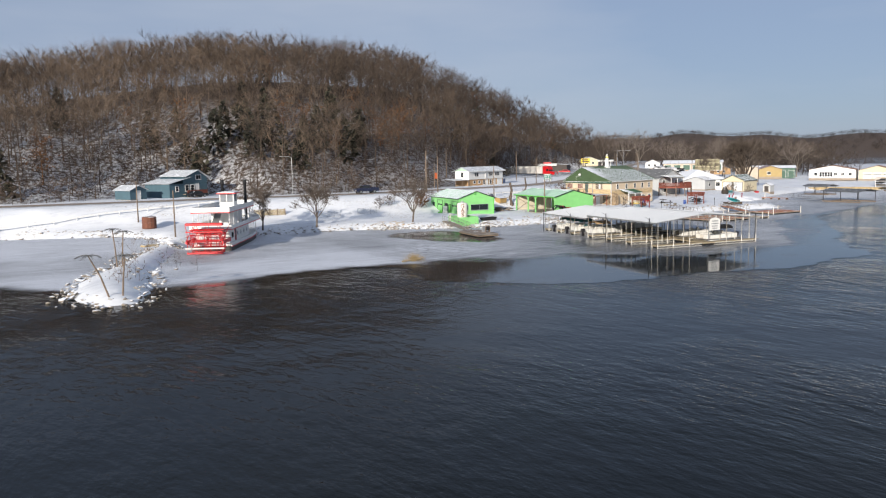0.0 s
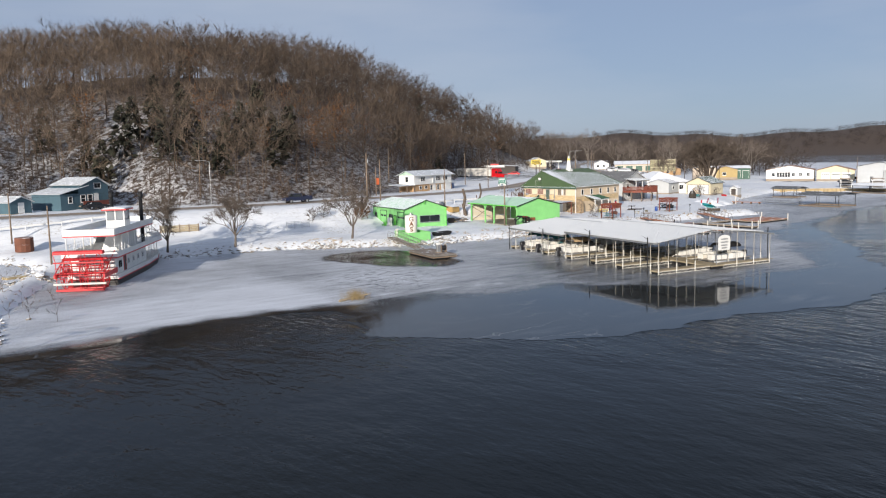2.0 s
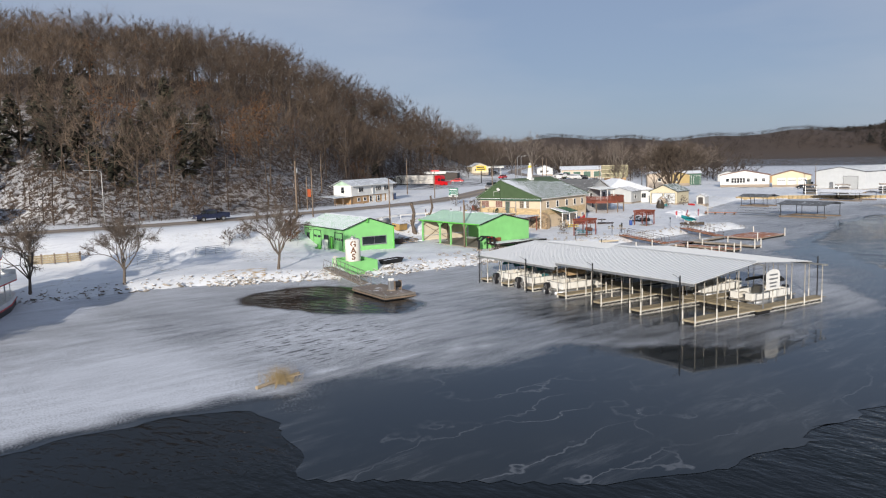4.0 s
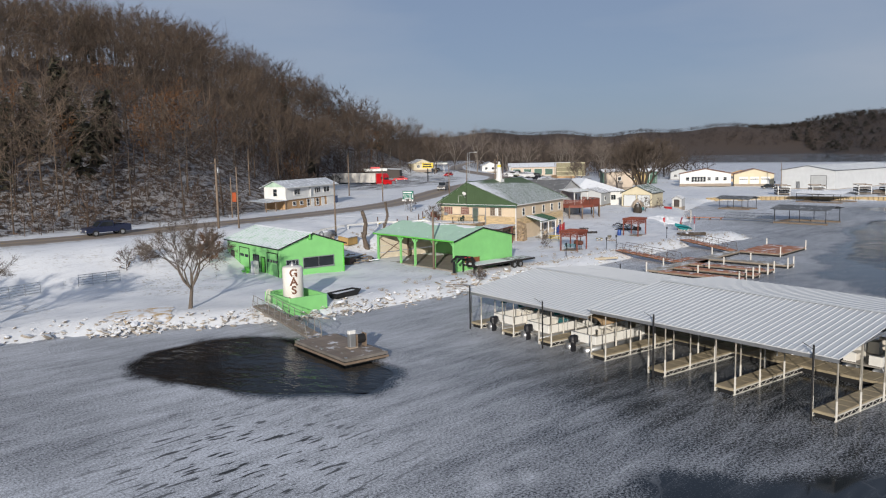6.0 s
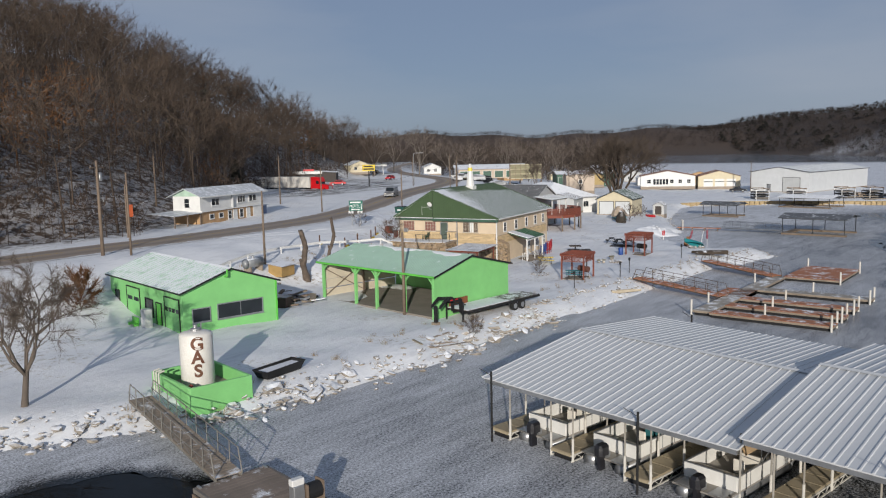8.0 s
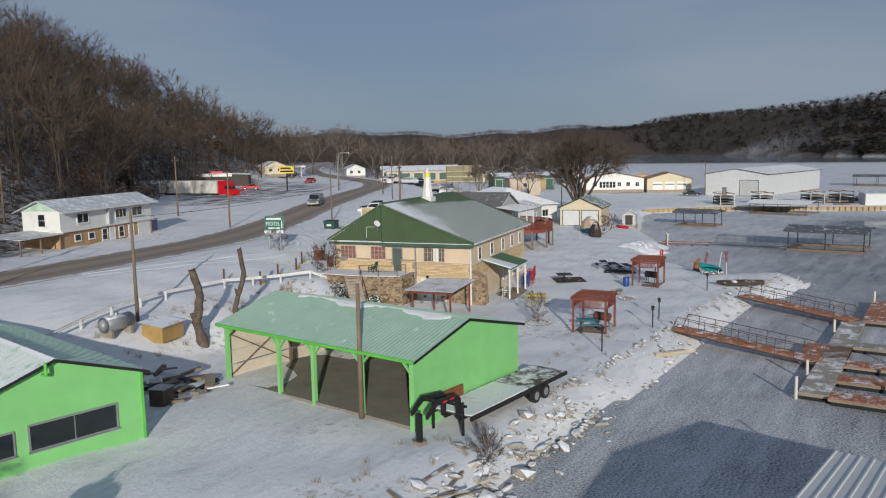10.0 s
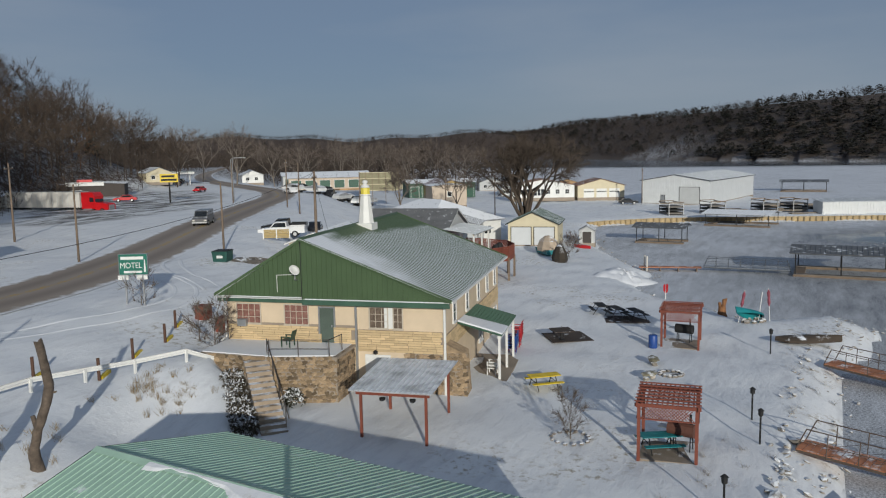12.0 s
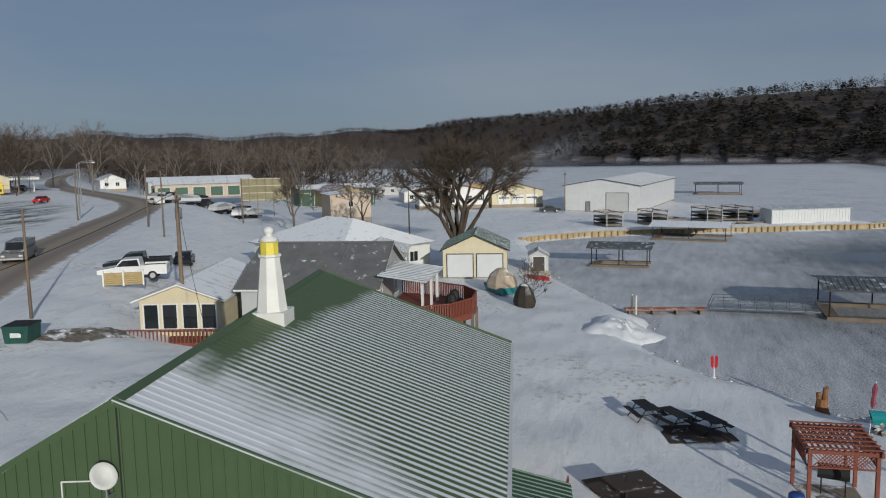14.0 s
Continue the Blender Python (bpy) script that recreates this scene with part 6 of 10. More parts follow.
def fuel_dock():
    b = thing("fuel_dock", "square plank fuel dock frozen into the ice", "dock", pose(67.46, 104.4, 0, 0, 0, -8.5))
    W, L = 3.55, 7.5
    part("float", Mesh().box(0.1, 0.1, -0.15, W - 0.1, L - 0.1, 0.32), BLACK, b)
    part("rim", Mesh().box(0, 0, 0.30, W, 0.12, 0.50).box(0, L - 0.12, 0.30, W, L, 0.50).box(0, 0.12, 0.30, 0.12, L - 0.12, 0.50).box(W - 0.12, 0.12, 0.30, W, L - 0.12, 0.50), GREY_TIMBER, b)
    part("bumper", Mesh().box(-0.06, -0.06, 0.10, W + 0.06, 0.0, 0.26), WOOD_POLE, b)
    part("bumper", Mesh().box(-0.06, 0.0, 0.10, 0.0, L, 0.26), WOOD_POLE, b)
    pl = Mesh().box(0.13, 0, 0, W - 0.13, 0.27, 0.05).done("plank", surface("grey_brown_planks", (0.23, 0.185, 0.15), 0.85, var=0.3, snow=0.14, island=0.12))
    for i in range(25):
        part("plank", pl, None, b, at=pose(0, 0.13 + i * 0.294, 0.46))
    for x in (0.2, W - 0.2):
        for y in (0.2, L / 2, L - 0.2):
            part("cleat", Mesh().box(x - 0.05, y - 0.15, 0.5, x + 0.05, y + 0.15, 0.58), STEEL, b)
    p = thing("fuel_pump", "old fuel pump with hoses on the dock", "fuel pump", pose(69.9, 106.6, 0.50, 0, 0, -8.5) @ Matrix.Diagonal((0.72, 0.8, 0.85, 1)))
    part("cabinet", Mesh().slab(-0.35, -0.25, 0.1, 0.35, 0.25, 1.25, 0.04), STEEL, p)
    part("base", Mesh().slab(-0.5, -0.4, 0, 0.5, 0.4, 0.12, 0.02), MORTAR, p)
    part("head", Mesh().slab(-0.4, -0.2, 1.25, 0.4, 0.2, 1.55, 0.05), WHITE, p)
    part("hose", Mesh().path([(0.38, 0.1, 1.1), (0.62, 0.1, 0.9), (0.66, 0.1, 0.4), (0.45, 0.1, 0.15), (0.9, 0.3, 0.05)], 0.03), BLACK, p)
    h = thing("hose_reel", "dark hose reel on a frame beside the fuel pump", "hose reel", pose(70.6, 106.5, 0.50, 0, 0, -8.5))
    part("frame", Mesh().box(-0.4, -0.3, 0, -0.34, 0.3, 1.0), WOOD_POLE, h)
    part("frame", Mesh().box(0.34, -0.3, 0, 0.4, 0.3, 1.0), WOOD_POLE, h)
    part("reel", Mesh().tube((-0.32, 0, 0.6), (0.32, 0, 0.6), 0.34, n=14), BLACK, h)
    truss_gangway("gangway", "weathered steel gangway from bank to fuel dock", (70.1, 111.4, 0.62), (72.9, 123.4, 1.15), 1.25, WOOD, surface("grey_rail", (0.20, 0.19, 0.17), 0.6))


fuel_dock()


def fuel_tank():
    O = pose(76.4, 122.7, 0.75, 0, 0, -8.5)
    c = thing("containment_box", "lime green containment wall round the fuel tank", "wall", O)
    for x0, y0, x1, y1 in ((-1.9, -2.6, 1.9, -2.4), (-1.9, 2.4, 1.9, 2.6), (-1.9, -2.4, -1.7, 2.4), (1.7, -2.4, 1.9, 2.4)):
        part("wall", Mesh().slab(x0, y0, -0.5, x1, y1, 1.15, 0.03), GREEN, c)
    part("floor", Mesh().box(-1.7, -2.4, 0.0, 1.7, 2.4, 0.35), WOOD, c)
    rust = surface("rusty_red_fittings", (0.35, 0.07, 0.05), 0.7)
    t = thing("fuel_tank", "upright white fuel tank lettered GAS in brown", "tank", O @ pose(-0.1, 0.2, 0.33))
    part("shell", Mesh().lathe([(0.93, 0), (0.95, 0.05), (0.95, 3.15), (0.90, 3.24), (0.55, 3.34), (0.05, 3.38)], 28), surface("stained_white_tank", (0.76, 0.75, 0.71), 0.5, var=0.14, dirt=(0.5, 0.42, 0.33)), t, smooth=True)
    part("hatch", Mesh().lathe([(0.3, 3.3), (0.3, 3.5), (0.12, 3.55), (0.12, 3.7)], 10), STEEL, t)
    part("vent_pipe", Mesh().path([(0.4, 0.1, 3.3), (0.4, 0.1, 3.75), (0.55, 0.1, 3.8)], 0.04), STEEL, t)
    brown = surface("brown_lettering", (0.16, 0.065, 0.035), 0.7)
    aim = math.atan2(78 - 122.7, 50 - 76.4) - radians(-8.5)
    for ch, z in (("G", 2.72), ("A", 1.93), ("S", 1.14)):
        me = letters(ch, 1.02, 0.01, 0.035)
        for v in me.vertices:
            a = aim + v.co.x / 0.96 * 1.0
            rad = 0.962 + v.co.z
            v.co = (rad * math.cos(a), rad * math.sin(a), z + v.co.y)
        me.materials.append(brown)
        part("letter", me, None, t, "brown painted letter")
    part("valve", Mesh().tube((-1.2, -1.6, 0.0), (-1.2, -1.6, 0.5), 0.06).lathe([(0.16, 0.5), (0.16, 0.62), (0.05, 0.7)], 8, pose(-1.2, -1.6, 0)).tube((-1.2, -1.6, 0.3), (-0.6, -1.2, 0.3), 0.06), rust, t, "rust-red pump fittings")
    p = thing("pipe_stand", "white pipes standing at the containment wall", "pipes", O @ pose(-2.2, 0.8, 0.1))
    for k in range(3):
        part("pipe", Mesh().path([(0.0, k * 0.35, -0.2), (0.0, k * 0.35, 1.35), (0.35, k * 0.35, 1.4)], 0.05), PVC, p)


fuel_tank()


# ---- paddle steamer ----
PILOT_GLASS = surface("pale_reflecting_glass", (0.22, 0.24, 0.26), 0.12, var=0.2, bmp=0.0)


def paddle_boat():
    b = thing("paddle_boat", "white and red paddle steamer frozen in beside the bank", "boat", pose(27.5, 113.2, 0.0, 0, 0, -29.5) @ Matrix.Diagonal((0.95, 1.04, 0.95, 1)))
    hull = surface("black_hull", (0.025, 0.022, 0.022), 0.5)
    L = 25.0
    pl = [(-2.8, 0.0), (2.8, 0.0), (2.9, 12), (2.5, 18), (1.5, 22.5), (0, L), (-1.5, 22.5), (-2.5, 18), (-2.9, 12)]
    part("hull", Mesh().prism(pl, "z", -0.3, 0.75), hull, b, "black lower hull")
    part("bulwark", Mesh().prism([(x * 1.04, y) for x, y in pl], "z", 0.75, 1.25), WHITE, b)
    part("rubbing_strake", Mesh().prism([(x * 1.07, y + 0.02) for x, y in pl], "z", 0.66, 0.78), RED, b)
    def cabin(y0, y1, z0, z1, w, name):
        part(name, Mesh().box(-w, y0, z0, w, y1, z1), WHITE, b)
    cabin(0.2, 12.5, 1.25, 3.3, 2.55, "lower_cabin")
    w = lambda y, z: pose(2.55, y, z, 0, 0, 90)
    wl_ = lambda y, z: pose(-2.55, y, z, 0, 0, -90)
    for y in (1.6, 2.2):
        window(b, w(y, 1.9), 0.28, 0.75, BLACK, 1, 1, bar=0.03, sill=False)
    for y in (5, 7, 9, 11):
        window(b, w(y, 1.9), 0.8, 0.7, WHITE, 2, 1, PILOT_GLASS, bar=0.05)
        window(b, wl_(y, 1.9), 0.8, 0.7, WHITE, 2, 1, PILOT_GLASS, bar=0.05)
    door(b, pose(2.55, 3.7, 1.25, 0, 0, 90), 0.75, 1.9, hull, RED, 0, 0)
    def deck(y0, y1, z, w_, fasc):
        d = part("deck", Mesh().prism([(-w_, y0), (w_, y0), (w_, y1 - 4), (w_ * 0.55, y1), (-w_ * 0.55, y1), (-w_, y1 - 4)], "z", z, z + 0.12), surface("snowy_deck", (0.6, 0.6, 0.6), 0.8, snow=0.8) if "snowy_deck" not in bpy.data.materials else bpy.data.materials["snowy_deck"], b)
        pts = [(-w_, y0), (w_, y0), (w_, y1 - 4), (w_ * 0.55, y1), (-w_ * 0.55, y1), (-w_, y1 - 4)]
        for (ax, ay), (bx, by) in zip(pts, pts[1:] + pts[:1]):
            ln = math.hypot(bx - ax, by - ay)
            m = pose(ax, ay, z, 0, 0, math.degrees(math.atan2(by - ay, bx - ax)))
            part("fascia", Mesh().box(0, -0.04, 0.06, ln, 0.04, 0.06 + fasc), WHITE, d, at=m)
            part("red_band", Mesh().box(0, -0.06, -0.05, ln, 0.05, 0.08), RED, d, at=m)
        return d
    deck(-0.6, 22.5, 3.3, 3.1, 0.6)
    deck(-0.4, 19.5, 5.85, 2.85, 0.75)
    def posts(y0, y1, z0, z1, w_, n):
        for i in range(n + 1):
            y = y0 + (y1 - y0) * i / n
            for x in (-w_, w_):
                part("stanchion", Mesh().tube((x, y, z0), (x, y, z1), 0.05, n=6), WHITE, b)
    posts(13.0, 18.5, 1.25, 3.3, 2.4, 4)
    posts(0.0, 15.5, 3.4, 5.85, 2.7, 6)
    def rails(y0, y1, z, w_):
        for x in (-w_, w_):
            M = Mesh()
            for k in (0.3, 0.6, 0.9):
                M.tube((x, y0, z + k), (x, y1, z + k), 0.02, n=4)
            part("railing", M, WHITE, b)
            k = y0
            while k < y1:
                part("baluster", Mesh().tube((x, k, z), (x, k, z + 0.9), 0.02, n=4), WHITE, b)
                k += 1.1
    rails(13.0, 19.0, 1.25, 2.45)
    rails(0.0, 18.0, 3.9, 2.75)
    cabin(6.0, 12.0, 3.42, 5.8, 1.7, "upper_cabin")
    part("stair", Mesh().prism([(1.0, 3.45), (1.3, 3.45), (4.5, 5.8), (4.2, 5.8)], "x", -0.5, 0.5), STEEL, b)
    # pilot house
    ph = part("pilot_house", Mesh().box(-1.15, 9.2, 6.0, 1.15, 11.4, 6.9), WHITE, b)
    for x in (-1.08, 0, 1.08):
        for y in (9.27, 11.33):
            part("pilot_post", Mesh().box(x - 0.07, y - 0.07, 6.9, x + 0.07, y + 0.07, 8.3), WHITE, ph)
    for sx in (-1.1, 1.1):
        part("pane", Mesh().box(sx - 0.02, 9.35, 6.95, sx + 0.02, 11.25, 8.2), PILOT_GLASS, ph)
    part("pane", Mesh().box(-1.0, 9.26, 6.95, 1.0, 9.3, 8.2), PILOT_GLASS, ph)
    part("pane", Mesh().box(-1.0, 11.3, 6.95, 1.0, 11.34, 8.2), PILOT_GLASS, ph)
    part("pilot_roof", Mesh().prism([(-1.45, 8.3), (1.45, 8.3), (1.3, 8.5), (0, 8.62), (-1.3, 8.5)], "y", 8.8, 11.8), bpy.data.materials["snowy_deck"], ph)
    part("roof_trim", Mesh().box(-1.48, 8.74, 8.2, 1.48, 8.8, 8.36).box(-1.48, 11.8, 8.2, 1.48, 11.86, 8.36).box(-1.52, 8.74, 8.2, -1.46, 11.86, 8.36).box(1.46, 8.74, 8.2, 1.52, 11.86, 8.36), RED, ph, "red roof trim")
    for x in (-1.9, 1.9):
        f = part("funnel", Mesh().lathe([(0.24, 1.2), (0.24, 9.6), (0.34, 9.7), (0.34, 9.95), (0.26, 10.0), (0.36, 10.35)], 12), BLACK, b, "tall black funnel", True, pose(x, 14.0, 0))
    part("jackstaff", Mesh().tube((0, 23.5, 1.2), (0, 23.8, 6.0), 0.04, n=5), WHITE, b)
    # stern wheel
    wh = part("paddle_wheel", Mesh().tube((-2.5, -2.1, 1.85), (2.5, -2.1, 1.85), 0.12, n=8), RED, b, "red stern paddle wheel")
    for x in (-2.1, 0.0, 2.1):
        R = Mesh()
        n = 20
        for r in (1.75, 1.15):
            R.path([(x, -2.1 + r * math.cos(2 * math.pi * i / n), 1.85 + r * math.sin(2 * math.pi * i / n)) for i in range(n + 1)], 0.045, 5)
        for i in range(10):
            a = 2 * math.pi * i / 10
            R.tube((x, -2.1, 1.85), (x, -2.1 + 1.85 * math.cos(a), 1.85 + 1.85 * math.sin(a)), 0.04, n=4)
        part("wheel_ring", R, RED, wh)
    for i in range(10):
        a = 2 * math.pi * i / 10
        part("paddle", Mesh().box(-2.25, -0.03, -0.11, 2.25, 0.03, 0.11), RED, wh, at=pose(0, -2.1 + 1.72 * math.cos(a), 1.85 + 1.72 * math.sin(a), math.degrees(a) + 90, 0, 0))
    fr = part("wheel_frame", Mesh().box(-2.6, -4.0, 0.12, 2.6, -3.75, 0.38), RED, b)
    part("frame_beam", Mesh().slab(-2.7, -4.1, 4.25, 2.7, -3.4, 4.65, 0.1), RED, fr, "red top beam over the wheel")
    part("frame_beam", Mesh().box(-2.7, -3.95, 3.25, 2.7, -3.8, 3.4), RED, fr)
    part("frame_beam", Mesh().box(-2.8, -4.05, 0.85, 2.8, -3.85, 1.05), PVC, fr)
    for i in range(7):
        x = -2.5 + i * 5 / 6
        part("frame_bar", Mesh().tube((x, -3.85, 0.3), (x, -3.85, 3.4), 0.04, n=5), RED, fr)
        part("frame_brace", Mesh().tube((x, -3.85, 3.35), (x + (0.3 if i % 2 else -0.3), -3.7, 4.3), 0.04, n=5), RED, fr)
    for z in (1.5, 2.1, 2.7):
        part("frame_rail", Mesh().tube((-2.6, -3.9, z), (2.6, -3.9, z), 0.03, n=5), RED, fr)
    for x in (-2.65, 2.65):
        part("wheel_arm", Mesh().prism([(-4.0, 1.6), (0.3, 1.5), (0.3, 2.1), (-4.0, 2.0)], "x", x - 0.1, x + 0.1), RED, fr)
        part("hog_brace", Mesh().tube((x, -4.0, 2.0), (x, 0.2, 4.2), 0.05, n=5), RED, fr)


paddle_boat()


# ---- rust-decked finger docks and gangways ----
def finger_docks():
    b = thing("finger_docks", "open boat docks with rusty orange decking", "dock", pose(0, 0, 0))
    grey = surface("bleached_planks", (0.33, 0.30, 0.26), 0.85, var=0.25, snow=0.32)
    def platform(x0, y0, x1, y1, mat, along, label=""):
        f = part("platform", Mesh().box(x0, y0, 0.24, x1, y1, 0.40), WOOD, b, label)
        part("float", Mesh().box(x0 + 0.12, y0 + 0.12, -0.1, x1 - 0.12, y1 - 0.12, 0.23), BLACK, f)
        w, l = x1 - x0, y1 - y0
        n = int((l if along == "x" else w) / 0.29)
        me = (Mesh().box(0, 0, 0, w, l / n * 0.93, 0.04) if along == "x" else Mesh().box(0, 0, 0, w / n * 0.93, l, 0.04)).done("plank", mat)
        for i in range(n):
            part("plank", me, None, f, at=pose(x0 + (0 if along == "x" else w * i / n), y0 + (l * i / n if along == "x" else 0), 0.403))
        return f
    platform(116.0, 107.1, 137.8, 108.7, grey, "y", "pale plank walkway")
    for x in (115.6, 119.4, 123.2):
        platform(x, 97.4, x + 1.5, 107.1, ORANGE_WOOD, "x")
    platform(128.6, 97.2, 130.2, 107.1, grey, "x")
    platform(124.6, 107.1, 128.4, 110.0, ORANGE_WOOD, "x")
    platform(138.0, 101.8, 147.2, 107.4, ORANGE_WOOD, "x", "broad platform of rusty orange boards")
    for x, y in ((115.5, 97.5), (117.2, 97.5), (117.2, 103), (119.3, 97.6), (121, 97.6), (121, 103.5), (123.1, 97.5), (124.9, 97.5), (124.9, 103.5), (128.5, 97.3), (130.3, 97.3), (130.3, 102.5), (116.0, 108.8), (120, 108.8), (133, 108.8), (138, 101.8), (147, 101.8), (147, 107.2)):
        part("mooring_post", Mesh().tube((x, y, -0.5), (x, y, 1.35), 0.09, n=8), PVC, b, "white sleeved mooring post")
    rail = surface("brown_steel_rail", (0.09, 0.065, 0.05), 0.6)
    truss_gangway("gangway", "rust-decked gangway with thin steel handrails", (126.2, 118.6, 1.0), (123.4, 108.6, 0.5), 1.5, ORANGE_WOOD, rail, "gangways to the finger docks")
    truss_gangway("gangway", "rust-decked gangway with thin steel handrails", (141.9, 117.3, 1.0), (137.4, 107.9, 0.5), 1.5, ORANGE_WOOD, rail, "gangways to the finger docks")


finger_docks()


DEEP_SNOW_ROOF = surface("deep_snow_roof", (0.55, 0.57, 0.60), 0.8, snow=0.95)


def boat_shelter(x, y, rot, w, l, h, roof_mat, label, posts=3):
    b = thing("boat_shelter", label, "boat shelter", pose(x, y, 0, 0, 0, rot))
    part("float", Mesh().box(0, 0, -0.1, w, 0.9, 0.24).box(0, l - 0.9, -0.1, w, l, 0.24).box(0, 0.9, -0.1, 1.1, l - 0.9, 0.24), WOOD_POLE, b)
    for y0 in (0.05, l - 0.85):
        part("deck", Mesh().box(0.05, y0, 0.24, w, y0 + 0.8, 0.30), GREY_TIMBER, b)
    for i in range(posts):
        for yy in (0.15, l - 0.15):
            xx = 0.2 + (w - 0.4) * i / (posts - 1)
            part("post", Mesh().tube((xx, yy, 0.2), (xx, yy, h), 0.07, n=6), BLACK, b)
    roof_sheet(b, "roof_slope", (-0.4, -0.4, h), (w + 0.4, -0.4, h), (-0.4, l / 2, h + 0.55), (w + 0.4, l / 2, h + 0.55), roof_mat, thick=0.08, pitch=0.5)
    roof_sheet(b, "roof_slope", (-0.4, l + 0.4, h), (w + 0.4, l + 0.4, h), (-0.4, l / 2, h + 0.55), (w + 0.4, l / 2, h + 0.55), roof_mat, thick=0.08, pitch=0.5)
    for yy in (0.1, l - 0.2):
        part("beam", Mesh().box(0, yy, h - 0.2, w, yy + 0.1, h - 0.02), STEEL, b)
    return b


DARK_ROOF = surface("dark_grey_metal_roof", (0.10, 0.105, 0.11), 0.5, snow=0.18)
boat_shelter(183.4, 120.6, -91, 9.6, 7.4, 2.7, DARK_ROOF, "floating boat shelter with dark grey metal roof")
boat_shelter(210.6, 144.0, -92, 7.3, 4.6, 2.5, DARK_ROOF, "small floating boat shelter with dusty grey roof")
boat_shelter(241.2, 137.6, -99, 11.6, 8.0, 2.3, DEEP_SNOW_ROOF, "boat shelter with snow-covered roof beside the sea wall")
boat_shelter(360, 129.6, -90, 13.4, 9, 3.2, DARK_ROOF, "far boat shelter with dark roof on the ice")
truss_gangway("gangway", "long steel truss gangway across the ice", (184.4, 130.3, 0.6), (184.9, 120.9, 0.5), 1.4, STEEL, surface("blue_grey_steel", (0.075, 0.085, 0.10), 0.5))
bw = thing("boardwalk", "low wooden boardwalk from bank to gangway", "boardwalk", pose(182.6, 137.6, 0, 0, 0, -77))
part("walk_deck", Mesh().box(0, -0.6, 0.42, 7.2, 0.6, 0.5), ORANGE_WOOD, bw)
for i in range(4):
    part("trestle", Mesh().box(0.3 + i * 2.1, -0.55, -0.5, 0.42 + i * 2.1, 0.55, 0.42), WOOD_POLE, bw)


# ---- yard furniture ----
def pergola(x, y, rot, label):
    p = thing("pergola", label, "pergola", pose(x, y, ground_z(x + 1.3, y + 1.3), 0, 0, rot), "red pergolas in the yard")
    D, W, H = 2.9, 2.6, 2.55
    for a in (0.08, D - 0.08):
        for b in (0.08, W - 0.08):
            part("post", Mesh().box(a - 0.07, b - 0.07, -0.1, a + 0.07, b + 0.07, H), RED_WOOD, p)
    for b in (0.0, W):
        part("beam", Mesh().box(-0.15, b - 0.04, H - 0.1, D + 0.15, b + 0.04, H + 0.08), RED_WOOD, p)
    for a in (0.0, D):
        part("beam", Mesh().box(a - 0.04, -0.1, H - 0.1, a + 0.04, W + 0.1, H + 0.06), RED_WOOD, p)
    sl = Mesh().box(-0.15, -0.035, 0, D + 0.15, 0.035, 0.05).done("slat", RED_WOOD)
    for i in range(13):
        part("slat", sl, None, p, at=pose(0, W * i / 12, H + 0.08))
    sl2 = Mesh().box(-0.04, -0.1, 0, 0.04, W + 0.1, 0.05).done("slat", RED_WOOD)
    for i in range(7):
        part("slat", sl2, None, p, at=pose(D * i / 6, 0, H + 0.13))
    # lattice skirts
    def lattice(m, w, h=0.5):
        n = int(w / 0.14)
        one = Mesh().box(-0.018, -0.008, 0, 0.018, 0.008, h * 1.41).done("lath", RED_WOOD)
        part("lattice_rail", Mesh().box(0, -0.03, -0.05, w, 0.03, 0.0), RED_WOOD, p, at=m)
        for i in range(n):
            x0 = w * (i + 0.5) / n
            for k in (-1, 1):
                if 0 <= x0 + k * h <= w + 0.1:
                    part("lath", one, None, p, at=m @ pose(x0, 0.01 * k, 0, 0, 45 * k, 0))
    lattice(pose(0.0, 0.1, H - 0.62, 0, 0, 90), W - 0.2)
    lattice(pose(D, 0.1, H - 0.62, 0, 0, 90), W - 0.2)
    lattice(pose(0.1, 0.0, H - 0.62), D - 0.2)
    lattice(pose(0.1, W, H - 0.62), D - 0.2)
    part("floor_mat", Mesh().box(0.1, 0.1, -0.05, D - 0.1, W - 0.1, 0.03), WOOD, p)
    return p


pergola(121.95, 122.55, 7, "red latticed pergola over a barrel grill")
pergola(142.3, 125.2, 5, "red latticed pergola beside black picnic tables")
TEALP = surface("teal_plastic", (0.01, 0.20, 0.22), 0.5)
BLUEP = surface("blue_plastic", (0.02, 0.07, 0.28), 0.45)
YELLOW = surface("yellow_enamel", (0.72, 0.52, 0.02), 0.5)


def barrel_grill(x, y, rot, mat):
    g = thing("barrel_grill", "dark barrel grill on legs under a pergola", "grill", pose(x, y, ground_z(x, y), 0, 0, rot))
    part("drum", Mesh().tube((-0.6, 0, 0.95), (0.6, 0, 0.95), 0.32, n=14), mat, g, smooth=False)
    for a in (-0.45, 0.45):
        for b in (-0.22, 0.22):
            part("leg", Mesh().tube((a, b, 0), (a, b * 0.7, 0.75), 0.03, n=5), BLACK, g)
    part("side_shelf", Mesh().box(0.62, -0.25, 0.95, 1.05, 0.25, 0.99), STEEL, g)
    part("chimney", Mesh().tube((-0.4, 0, 1.2), (-0.4, 0, 1.7), 0.06, n=8), BLACK, g)


barrel_grill(123.6, 123.5, 80, surface("rusty_drum", (0.12, 0.05, 0.035), 0.7))
barrel_grill(144.2, 126.5, 80, BLACK)


